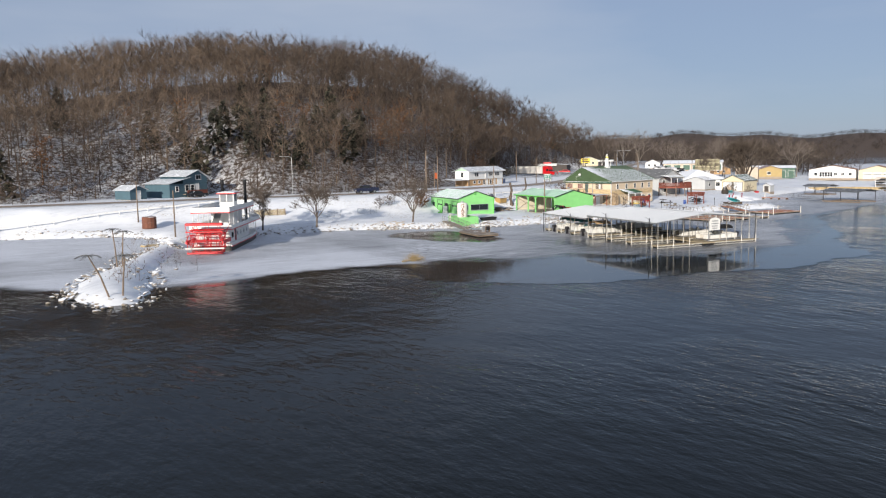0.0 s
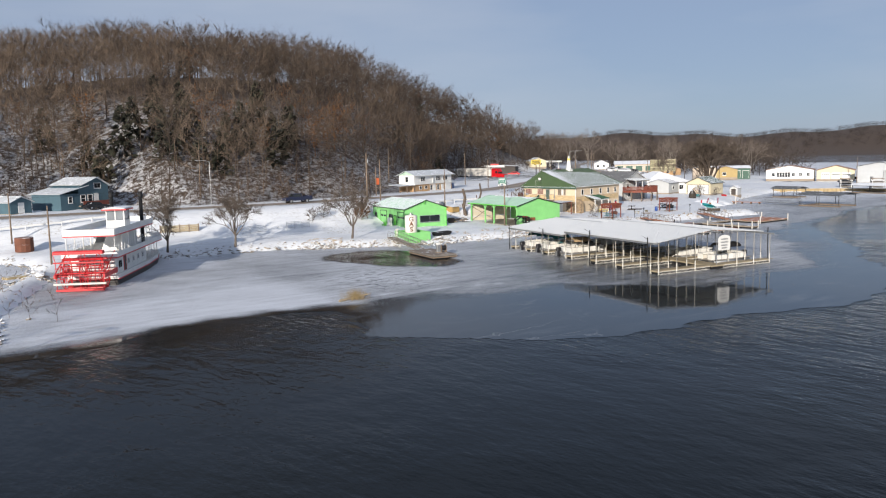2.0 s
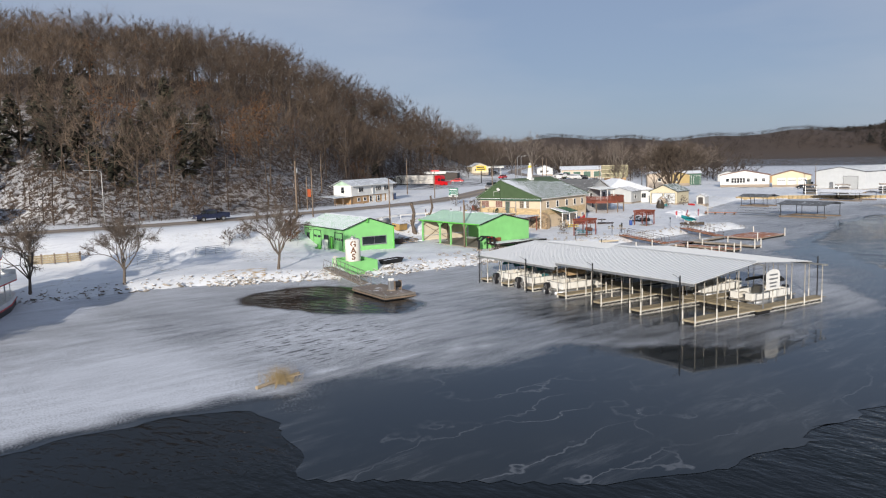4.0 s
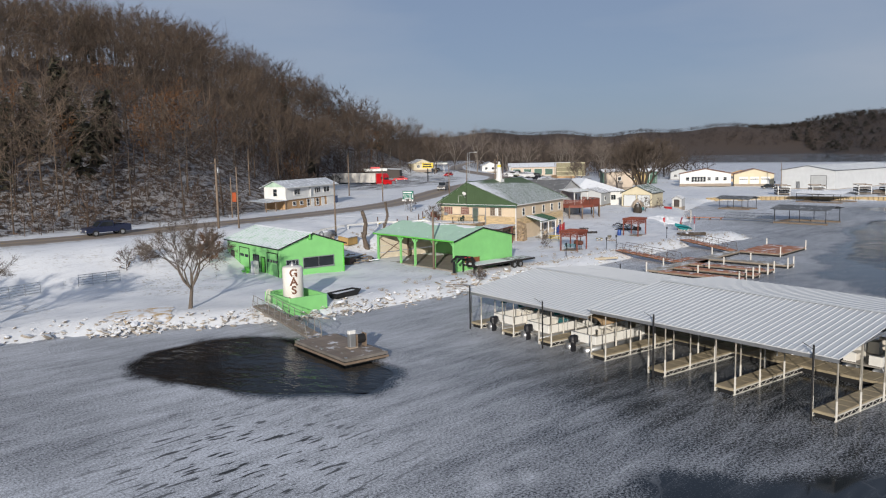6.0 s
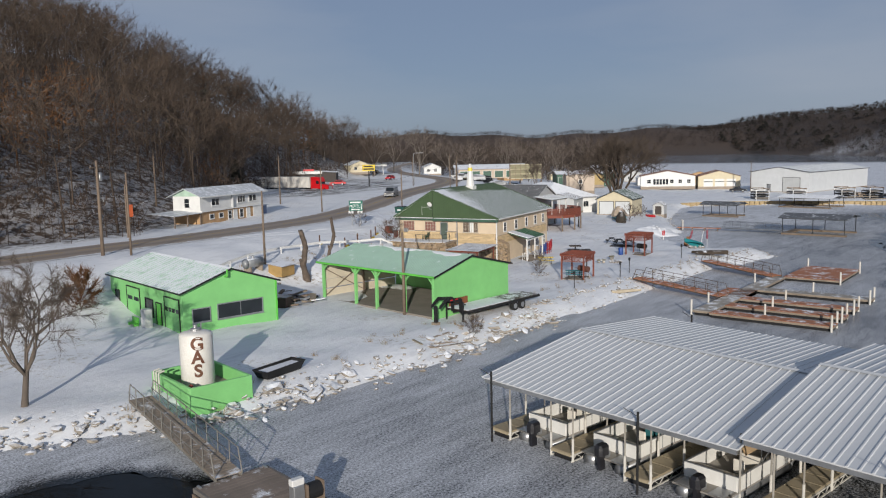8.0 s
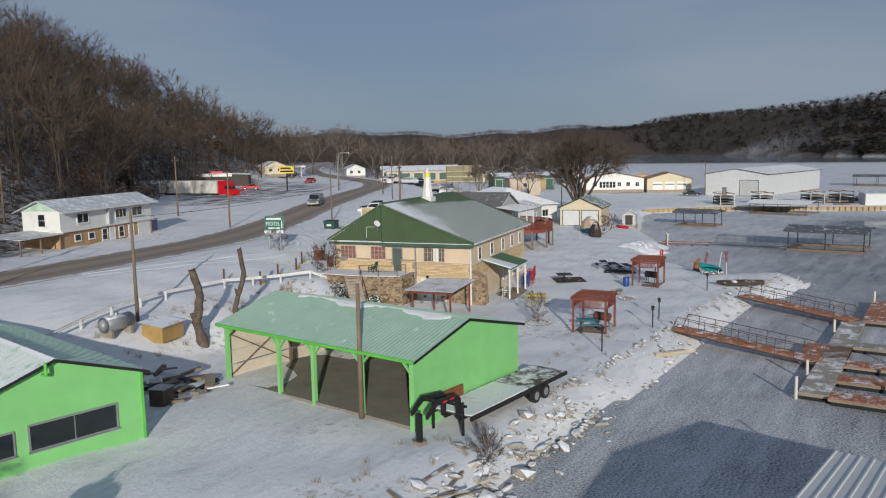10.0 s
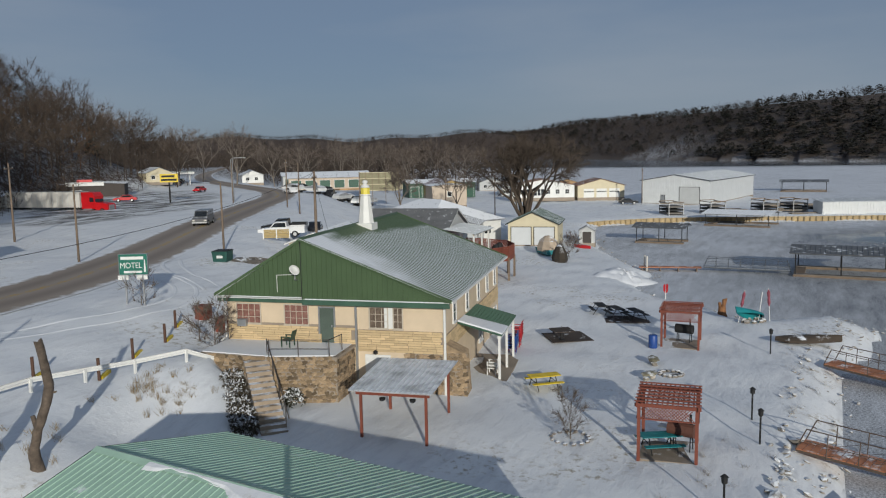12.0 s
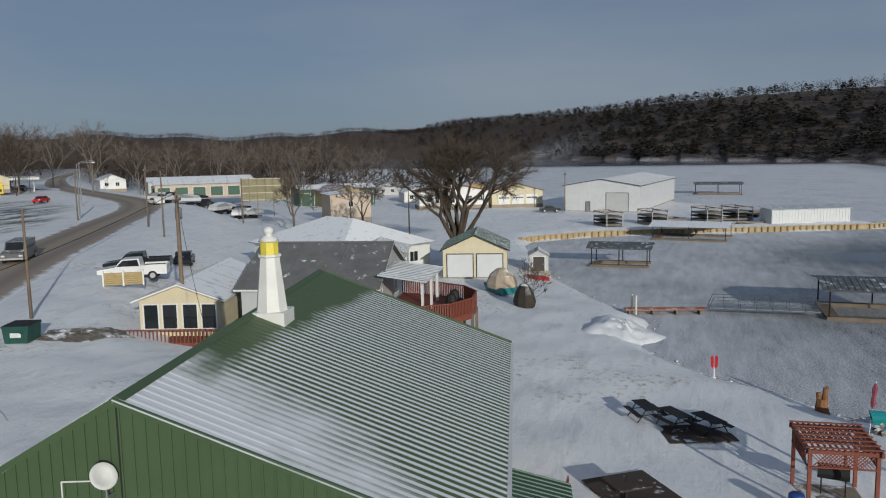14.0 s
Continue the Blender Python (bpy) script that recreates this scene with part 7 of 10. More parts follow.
def picnic_table(x, y, rot, top, frame_mat, label, z=None):
    t = thing("picnic_table", label, "picnic table", pose(x, y, (ground_z(x, y) if z is None else z), 0, 0, rot), "picnic tables in the yard")
    bd = Mesh().box(-0.92, -0.07, 0, 0.92, 0.07, 0.04).done("board", top)
    for i in range(5):
        part("board", bd, None, t, at=pose(0, -0.31 + i * 0.155, 0.73))
    for s in (-1, 1):
        for i in range(2):
            part("bench_board", bd, None, t, at=pose(0, s * (0.62 + i * 0.155), 0.43))
        M = Mesh().path([(0.6 * s, -0.75, 0), (0.6 * s, -0.25, 0.72), (0.6 * s, 0.25, 0.72), (0.6 * s, 0.75, 0)], 0.028, 5).tube((0.6 * s, -0.78, 0.41), (0.6 * s, 0.78, 0.41), 0.025, n=5)
        part("leg_frame", M, frame_mat, t)
    return t


for x, y, r in ((151.2, 134.3, 28), (150.5, 132.8, 38), (150.1, 131.2, 38)):
    picnic_table(x, y, r, BLACK, BLACK, "black metal picnic table dusted with snow")
picnic_table(130.1, 132.2, -50, YELLOW, BLACK, "bright yellow picnic table on a dark mat")
picnic_table(123.2, 124.4, -60, TEALP, BLACK, "teal picnic table under the pergola")
MAT = surface("brown_ground_mat", (0.055, 0.04, 0.032), 0.9, snow=0.08)
for nm, x, y, r, a, b in (("ground_mat", 149.7, 131.8, 20, 1.2, 1.7), ("ground_mat", 142.4, 134.5, 35, 1.5, 1.5)):
    single(nm, Mesh().box(-a, -b, 0, a, b, 0.045), MAT, "dark brown mat lying on the snow", "mat", pose(x, y, ground_z(x, y) + 0.02, 0, 0, r))
ct = thing("pedestal_table", "square dark pedestal table on a brown mat", "table", pose(141.4, 134.6, ground_z(141.4, 134.6) + 0.06, 0, 0, 35))
part("tabletop", Mesh().slab(-0.75, -0.75, 0.72, 0.75, 0.75, 0.78, 0.02), MAT, ct)
part("pedestal", Mesh().lathe([(0.32, 0), (0.28, 0.05), (0.09, 0.12), (0.09, 0.72)], 10), BLACK, ct)
part("finial", Mesh().tube((0, 0, 0.78), (0, 0, 1.05), 0.025, n=6), BLACK, ct)
dr = thing("plastic_drum", "blue plastic drum beside the pergola post", "drum", pose(141.7, 128.2, ground_z(141.7, 128.2)))
part("body", Mesh().lathe([(0.28, 0), (0.3, 0.05), (0.3, 0.85), (0.27, 0.9)], 14), BLUEP, dr, smooth=True)


def yard_lamp(x, y, h=1.35):
    l = thing("yard_lamp", "small black post lamp in the snow", "lamp", pose(x, y, ground_z(x, y) - 0.02), "yard lamps along the shore")
    part("pole", Mesh().tube((0, 0, 0), (0, 0, h), 0.045, n=7), BLACK, l)
    part("lantern", Mesh().lathe([(0.06, h), (0.11, h + 0.05), (0.12, h + 0.25), (0.16, h + 0.27), (0.03, h + 0.38)], 8), BLACK, l)


for x, y in ((129.0, 120.9), (125.6, 120.3), (143.1, 120.8), (117.2, 121.0)):
    yard_lamp(x, y)


def rock_mesh(rs, n=1):
    bm = bmesh.new()
    bmesh.ops.create_icosphere(bm, subdivisions=1, radius=0.5)
    for v in bm.verts:
        v.co *= rs.uniform(0.72, 1.12)
        v.co.x *= 1.15
        v.co.z *= 0.72
    me = bpy.data.meshes.new("rock")
    bm.to_mesh(me)
    bm.free()
    return me


fp = thing("fire_ring", "round stone fire ring filled with snow", "fire pit", pose(135.9, 126.0, ground_z(135.9, 126)))
rs = random.Random(5)
for i in range(12):
    me = rock_mesh(rs)
    me.materials.append(ROCK_D)
    a = 2 * math.pi * i / 12
    part("ring_stone", me, None, fp, at=pose(0.66 * math.cos(a), 0.66 * math.sin(a), 0.08, 0, 0, i * 40) @ Matrix.Diagonal((0.40, 0.30, 0.34, 1)))
part("ash_bed", Mesh().lathe([(0.58, 0.02), (0.4, 0.05), (0.02, 0.06)], 12), surface("ash", (0.2, 0.19, 0.18), 0.95, snow=0.5), fp)
for x, y, r in ((137.6, 127.4, 20), (134.2, 127.0, -25)):
    b = thing("stone_bench", "rough stone bench with a snowy top", "bench", pose(x, y, ground_z(x, y) - 0.05, 0, 0, r), "stone benches by the fire ring")
    me = rock_mesh(rs)
    me.materials.append(surface("olive_stone", (0.20, 0.18, 0.12), 0.95, snow=0.3))
    part("slab", me, None, b, at=pose(0, 0, 0.42) @ Matrix.Diagonal((1.25, 0.85, 0.4, 1)))
    for s in (-0.35, 0.35):
        m2 = rock_mesh(rs)
        m2.materials.append(ROCK)
        part("support", m2, None, b, at=pose(s, 0, 0.15) @ Matrix.Diagonal((0.4, 0.5, 0.55, 1)))
st = thing("carved_stump", "orange-brown carved tree stump at the shore", "stump", pose(155.6, 125.2, ground_z(155.6, 125.2) - 0.05))
part("stump", Mesh().lathe([(0.46, 0), (0.36, 0.2), (0.31, 0.6), (0.27, 0.85), (0.0, 0.8)], 9).tube((-0.02, -0.12, 0.7), (0.0, -0.16, 1.45), 0.17, 0.13, 8).tube((0, 0.13, 0.7), (0.03, 0.2, 1.15), 0.15, 0.12, 8), surface("orange_timber", (0.26, 0.12, 0.05), 0.9, var=0.5, scale=3, bmp=0.7), st)
part("prong", Mesh().tube((0.1, -0.1, 0.6), (0.35, -0.3, 1.45), 0.14, 0.08, 7), bpy.data.materials["orange_timber"], st)
ub = thing("propped_rowboat", "teal rowboat propped on its side as a planter", "boat", pose(152.2, 122.8, ground_z(152.2, 122.8), 0, 0, -40))
n = 10
hull = Mesh()
rings = []
for k in range(7):
    t = k / 6
    half = 0.62 * math.sin(math.pi * (0.12 + 0.86 * (1 - t) ** 0.8)) if t < 1 else 0.03
    rings.append([(-1.4 + 2.9 * t, half * math.cos(math.pi * i / 8), -0.55 * max(0.25, math.sin(math.pi * (0.5 - 0.3 * t))) * math.sin(math.pi * i / 8)) for i in range(9)])
vs = [p for r in rings for p in r]
fs = [(k * 9 + i, k * 9 + i + 1, (k + 1) * 9 + i + 1, (k + 1) * 9 + i) for k in range(6) for i in range(8)]
part("hull", hull.add(vs, fs).add([(x, y * 0.93, z * 0.9) for x, y, z in vs], fs), TEALP, ub, at=pose(0, 0, 0.55, 150, 15, 0))
dark_rocks = Mesh()
for i in range(9):
    a = i * 0.7
    part("planter_stone", rock_mesh(rs), None, ub, at=pose(0.9 * math.cos(a) + 0.4, 0.6 * math.sin(a), 0.12) @ Matrix.Diagonal((0.5, 0.4, 0.5, 1))).data.materials.append(ROCK_D)
FLAG = surface("faded_striped_flag", (0.28, 0.07, 0.10), 0.8, var=0.5, scale=6)
for x, y, rx, ry in ((152.0, 123.6, 8, 18), (153.2, 121.4, -4, 10)):
    f = thing("flag_pole", "leaning pole with a furled faded flag", "flag", pose(x, y, ground_z(x, y), rx, ry, 0), "flags at the shore")
    part("pole", Mesh().tube((0, 0, 0), (0, 0, 2.6), 0.025, n=6), WHITE, f)
    part("flag", Mesh().lathe([(0.04, 1.2), (0.14, 1.5), (0.1, 1.9), (0.15, 2.2), (0.04, 2.5)], 6), FLAG, f)
single("leaning_pole", Mesh().tube((0, 0, 0), (0.5, -0.2, 2.3), 0.03, n=6), WHITE, "thin white pole leaning at the shore", "pole", pose(152.9, 122.2, ground_z(152.9, 122.2)))
ob = thing("rowboat", "weathered upturned rowboat lying on the bank", "boat", pose(146.6, 118.5, ground_z(146.6, 118.5) + 0.1, 0, 0, 106))
part("hull", Mesh().add(vs, fs).add([(x, y * 0.93, z * 0.9) for x, y, z in vs], fs), surface("dark_old_wood", (0.06, 0.045, 0.033), 0.9, snow=0.12), ob, at=pose(0, 0, 0.1, 180, 0, 0) @ Matrix.Diagonal((1.5, 1.3, 0.9, 1)))
rd = thing("channel_marker", "thin post with red reflector boards", "marker", pose(160.4, 130.6, 0.3, 0, 0, 78))
part("post", Mesh().tube((0, 0, -0.5), (0, 0, 1.3), 0.05, n=6), WHITE, rd)
part("reflector", Mesh().prism([(-0.20, 1.30), (-0.04, 1.15), (-0.04, 1.95), (-0.14, 2.05), (-0.22, 1.9)], "y", -0.03, 0.03), RED, rd)
part("reflector", Mesh().prism([(0.04, 1.15), (0.20, 1.35), (0.22, 1.85), (0.12, 2.0), (0.04, 1.9)], "y", -0.03, 0.03), RED, rd)


def stacked_chairs(x, y, mat, n, label):
    s = thing("chair_stack", label, "chairs", pose(x, y, ground_z(x, y) + 0.02, 0, 0, 190))
    for i in range(n):
        z = i * 0.22
        part("chair_seat", Mesh().box(-0.28, -0.28, 0.38 + z, 0.28, 0.28, 0.42 + z), mat, s)
        part("chair_back", Mesh().prism([(0.26, 0.4 + z), (0.3, 0.4 + z), (0.45, 0.95 + z), (0.41, 0.95 + z)], "x", -0.28, 0.28), mat, s)
        for a in (-0.3, 0.3):
            part("chair_arm", Mesh().box(a - 0.04, -0.3, 0.58 + z, a + 0.04, 0.3, 0.62 + z), mat, s)
            for b in (-0.26, 0.24):
                part("chair_leg", Mesh().box(a - 0.03, b - 0.03, z, a + 0.03, b + 0.03, 0.58 + z), mat, s)


REDP = surface("red_plastic", (0.45, 0.02, 0.03), 0.45)
stacked_chairs(138.6, 137.0, REDP, 5, "stack of red plastic lawn chairs by the porch")
stacked_chairs(136.6, 136.6, BLUEP, 4, "stack of blue plastic lawn chairs by the porch")
stacked_chairs(137.5, 136.9, REDP, 3, "short stack of red plastic chairs")
stacked_chairs(131.6, 136.0, WHITE, 2, "white plastic garden chairs by the porch")
stacked_chairs(123.6, 145.3, surface("dark_green_plastic", (0.02, 0.06, 0.035), 0.5), 1, "dark green plastic chair on the terrace")
bpy.data.objects["chair_stack.004"].location.z = 3.78
# bare shrub in a stone ring
leafless_tree("bare_shrub", "leafless shrub in a ring of stones", 122.9, 128.5, 2.3, 30, 34, 0.02, 0.36, 21, width=0.010, base_r=0.03)
sr = thing("stone_ring", "ring of stones round a bare shrub", "edging", pose(122.9, 128.5, ground_z(122.9, 128.5)))
for i in range(14):
    a = 2 * math.pi * i / 14
    part("ring_stone", rock_mesh(rs), None, sr, at=pose(0.9 * math.cos(a), 0.9 * math.sin(a), 0.05) @ Matrix.Diagonal((0.34, 0.26, 0.24, 1))).data.materials.append(ROCK_D)
leafless_tree("bare_shrub", "bushy leafless shrub at the terrace end", 124.0, 152.3, 2.2, 14, 22, 0.03, 0.5, 22, width=0.016, base_r=0.04)
leafless_tree("bare_shrub", "leafless snowy shrub under the motel sign", 127.0, 160.2, 2.0, 16, 22, 0.03, 0.6, 23, width=0.016, base_r=0.04)
leafless_tree("bare_shrub", "leafless bush on the snowy bank", 110.5, 143.2, 1.1, 12, 16, 0.03, 0.6, 24, width=0.014, base_r=0.025)
leafless_tree("bare_shrub", "rust-leaved bush beside the green shop", 81.2, 146.8, 2.7, 26, 90, 0.03, 0.55, 25, width=0.03, base_r=0.05, mats=(None, RUST))
leafless_tree("bare_shrub", "snowy leafless bush beside the pipe gate", 71.4, 147.2, 1.9, 18, 40, 0.03, 0.6, 27, width=0.02, base_r=0.04)
leafless_tree("bare_shrub", "dark leafless bush on the roadside bank", 74.2, 148.4, 1.7, 18, 40, 0.03, 0.6, 28, width=0.02, base_r=0.04)
crown_tree("shade_tree", "spreading bare tree on the lake bank", 68.6, 128.0, 7.6, 37, 0.26, 7, 5, 0.95, 0.09, 0.17, 0.010, 20)
crown_tree("shade_tree", "round-crowned bare tree on the lake bank", 51.4, 132.6, 6.8, 32, 0.26, 7, 5, 0.9, 0.06, 0.16, 0.011, 20)
crown_tree("shade_tree", "bare tree beside the paddle boat", 42.0, 134.4, 7.0, 33, 0.26, 7, 5, 0.8, 0.05, 0.16, 0.011, 20)
DARK_BARK = surface("dark_brown_bark", (0.085, 0.064, 0.048), 0.95, var=0.35)
DARK_TWIG = surface("dark_brown_twigs", (0.080, 0.060, 0.045), 0.95, var=0.3, bmp=0.0)
crown_tree("great_tree", "great bare tree towering over the cream garage", 202.8, 159.9, 13.4, 34, 0.17, 9, 5, 0.70, 0.05, 0.62, 0.021, 26, mats=(DARK_BARK, DARK_TWIG))
crown_tree("shade_tree", "tall bare tree beside the yellow house", 232, 184, 8.8, 35, 0.34, 4, 5, 0.5, 0.02, 0.2, 0.02, 14)
crown_tree("shade_tree", "tall bare tree beside the block building", 228, 195, 8.4, 36, 0.34, 4, 5, 0.5, 0.02, 0.2, 0.02, 14)


def dead_trunk(x, y, h, seed, bends, thick):
    """A topped trunk that swings sideways by the given amounts at even heights."""
    r = random.Random(seed)
    t = thing("dead_trunk", "dead topped tree trunk with grey-brown bark", "tree trunk", pose(x, y, ground_z(x, y) - 0.2, 0, 0, -62), "dead trunks on the bank")
    n, m = 15, 11
    pts = [Vector((float(np.interp(k / n, np.linspace(0, 1, len(bends)), bends)) + r.uniform(-0.03, 0.03), 0.18 * math.sin(k * 0.5 + seed) - 0.18 * math.sin(seed), h * k / n)) for k in range(n + 1)]
    rad = [thick * (1.0 + 0.45 * math.exp(-k * 0.9) - 0.22 * k / n) * r.uniform(0.92, 1.08) for k in range(n + 1)]
    v = [p + Vector((rad[k] * math.cos(i * math.tau / m), rad[k] * math.sin(i * math.tau / m), 0.05 * r.uniform(-1, 1) * (k == n))) * r.uniform(0.92, 1.08) if k < n else p + Vector((rad[k] * math.cos(i * math.tau / m), rad[k] * math.sin(i * math.tau / m), r.uniform(-0.12, 0.1))) for k, p in enumerate(pts) for i in range(m)]
    v.append(pts[n] + Vector((0, 0, -0.05)))
    M = Mesh().add(v, [(k * m + i, k * m + (i + 1) % m, k * m + m + (i + 1) % m, k * m + m + i) for k in range(n) for i in range(m)] + [(n * m + i, n * m + (i + 1) % m, (n + 1) * m) for i in range(m)])
    part("trunk", M, DEAD_BARK, t, smooth=True)
    a = pts[6] + Vector((-0.1, 0, -0.35))
    part("stub", Mesh().tube(a, a + Vector((-thick * 0.95, 0.05, 0.62)), thick * 0.62, thick * 0.40, 8), DEAD_BARK, t, smooth=True)
    a = pts[9]
    part("stub", Mesh().tube(a, a + Vector((thick * 1.5, 0.05, 0.08)), 0.06, 0.04, 6), DEAD_BARK, t)


DEAD_BARK = surface("dead_bark", (0.13, 0.100, 0.078), 0.95, var=0.55, scale=3.0, bmp=0.8, dist=0.03)
dead_trunk(103.3, 144.1, 5.3, 1, (0, -0.12, -0.28, -0.02, 0.05, -0.2, -0.5), 0.33)
dead_trunk(107.5, 145.4, 5.3, 2, (0, 0.05, 0.3, 0.65, 0.75, 0.6, 0.5), 0.21)


# ---- poles and wires ----
def utility_pole(x, y, h, arm=0.0, z=None, transformer=False, r=0.14, label="weathered wooden utility pole in the snow"):
    p = thing("utility_pole", label, "utility pole", pose(x, y, (ground_z(x, y) if z is None else z) - 0.1, 0, 0, 25), "utility poles")
    part("pole", Mesh().tube((0, 0, 0), (0, 0, h), r, r * 0.65, 9), WOOD_POLE, p, smooth=True)
    if arm:
        part("crossarm", Mesh().box(-arm, -0.05, h - 0.75, arm, 0.05, h - 0.6), WOOD_POLE, p)
        for a in (-arm * 0.9, 0.0, arm * 0.9):
            part("insulator", Mesh().lathe([(0.04, 0), (0.06, 0.06), (0.03, 0.16)], 7), STEEL, p, at=pose(a, 0, h - 0.6))
    if transformer:
        part("transformer", Mesh().lathe([(0.22, 0), (0.24, 0.05), (0.24, 0.75), (0.1, 0.85)], 10), STEEL, p, at=pose(0.38, 0, h - 2.0), smooth=True)
    return p


utility_pole(98.75, 126.7, 7.1, r=0.15, label="plain brown timber pole before the pole shed")
utility_pole(101.0, 147.8, 7.6, r=0.13)
utility_pole(89.8, 159.2, 9.6, 1.0, transformer=True, r=0.19)
utility_pole(91.6, 157.0, 8.4, r=0.13)
utility_pole(150.3, 173.2, 7.2, r=0.12)
utility_pole(140.0, 182.0, 7.5, r=0.12)
utility_pole(155.6, 165.4, 10.4, 1.3, transformer=True, r=0.18)
utility_pole(194, 195.3, 8.5, r=0.12)
utility_pole(201, 203, 8.5, 0.9, r=0.13)
utility_pole(209, 222, 8.0, r=0.12)
utility_pole(232, 176, 8.5, r=0.12)
utility_pole(222, 182, 8.5, r=0.12)
utility_pole(285, 158, 9.0, 1.0, r=0.13)
utility_pole(150, 205, 9.5, 0.9, r=0.14)
utility_pole(118, 196, 9.0, 0.9, r=0.14)
utility_pole(26.2, 130.4, 7.6, r=0.13)
utility_pole(24.6, 152.5, 7.6, r=0.13)
utility_pole(240, 212, 8.5, 0.9, r=0.13)
for a, c in (((91.0, 159.5, 13.0), (24.6, 152.5, 8.6)), ((91.0, 159.5, 13.4), (118, 196, 13.2)), ((118, 196, 13.4), (150, 205, 13.5)), ((155.6, 165.4, 13.0), (194, 195.3, 12)), ((155.6, 165.4, 12.6), (131, 146, 6.6)), ((155.6, 165.4, 12.8), (101, 147.8, 10.5)), ((150, 205, 13.0), (209, 222, 12.5))):
    a, c = Vector(a), Vector(c)
    M = Mesh()
    pts = [a.lerp(c, k / 12) - Vector((0, 0, 1.1 * (1 - (2 * k / 12 - 1) ** 2))) for k in range(13)]
    single("overhead_cable", M.path(pts, 0.018, 4), BLACK, "thin black overhead cable between poles", "cable", group="overhead cables")


def street_light(x, y, h, rot, arm=2.2):
    p = thing("street_light", "grey steel street light with a curved arm", "street light", pose(x, y, ground_z(x, y) - 0.1, 0, 0, rot), "street lights")
    part("pole", Mesh().tube((0, 0, 0), (0, 0, h), 0.11, 0.07, 8), STEEL, p)
    part("arm", Mesh().path([(0, 0, h), (arm * 0.3, 0, h + 0.25), (arm, 0, h + 0.3)], 0.045, 6), STEEL, p)
    part("lamp_head", Mesh().slab(arm - 0.1, -0.14, h + 0.22, arm + 0.55, 0.14, h + 0.36, 0.04), STEEL, p)


street_light(63.4, 176.0, 8.6, 160)
street_light(214, 226, 8.6, -50)
street_light(238, 247, 8.6, -40)


# ---- along the road ----
RUSTPOST = surface("rusty_brown_post", (0.10, 0.050, 0.032), 0.8, var=0.35)


def guard_rail(pts, label):
    g = thing("guard_rail", label, "guard rail", pose(0, 0, 0))
    for (ax, ay), (bx, by) in zip(pts[:-1], pts[1:]):
        za, zb = ground_z(ax, ay), ground_z(bx, by)
        a, c = Vector((ax, ay, za + 0.62)), Vector((bx, by, zb + 0.62))
        side = Vector((-(c - a).y, (c - a).x, 0)).normalized() * 0.03
        M = Mesh()
        v = []
        for p in (a, c):
            for dz, o in ((-0.13, 0), (-0.08, 1.6), (0, 0), (0.08, 1.6), (0.13, 0)):
                v += [p + side * o + Vector((0, 0, dz))]
        v += [p - side * 0.8 for p in v]
        f = [(i, i + 1, i + 6, i + 5) for i in range(4)] + [(10 + i, 11 + i, 16 + i, 15 + i) for i in range(4)]
        part("rail_beam", M.add(v, f), WHITE, g)
        part("rail_post", Mesh().box(ax - 0.06, ay - 0.06, za - 0.3, ax + 0.06, ay + 0.06, za + 0.68), WHITE, g)


gp = smooth_line([(90, 146.5), (97.6, 149.0), (106, 151.3), (112, 151.6), (117, 150.2), (121.5, 148.2)], 2.4)
guard_rail(gp[::1], "white painted guard rail along the bank above the shed")
gp = smooth_line([(-30, 160), (2, 156.5), (22, 156.0), (40, 157.2)], 4.0)
guard_rail(gp, "snowy guard rail along the lakeside road")
for x, y in ((115.3, 150.9), (118.8, 152.3), (122.1, 153.2), (113.2, 153.0), (125.0, 155.2)):
    p = thing("parking_post", "rusty parking post with a yellow kerb block", "post", pose(x, y, ground_z(x, y), 0, 0, 30), "parking posts by the motel")
    part("post", Mesh().tube((0, 0, -0.2), (0, 0, 1.15), 0.085, n=8), RUSTPOST, p)
    part("kerb_block", Mesh().slab(0.15, -0.1, 0, 1.5, 0.1, 0.16, 0.03), YELLOW, p)
for x, y in ((128.0, 155.6), (126.6, 152.6)):
    p = thing("planter_box", "rust-brown box standing by the motel drive", "box", pose(x, y, ground_z(x, y), 0, 0, 12))
    part("box", Mesh().slab(-0.45, -0.4, 0, 0.45, 0.4, 0.85, 0.03), RED_WOOD, p)
    part("lid", Mesh().slab(-0.5, -0.45, 0.85, 0.5, 0.45, 0.92, 0.02), RED_WOOD, p)


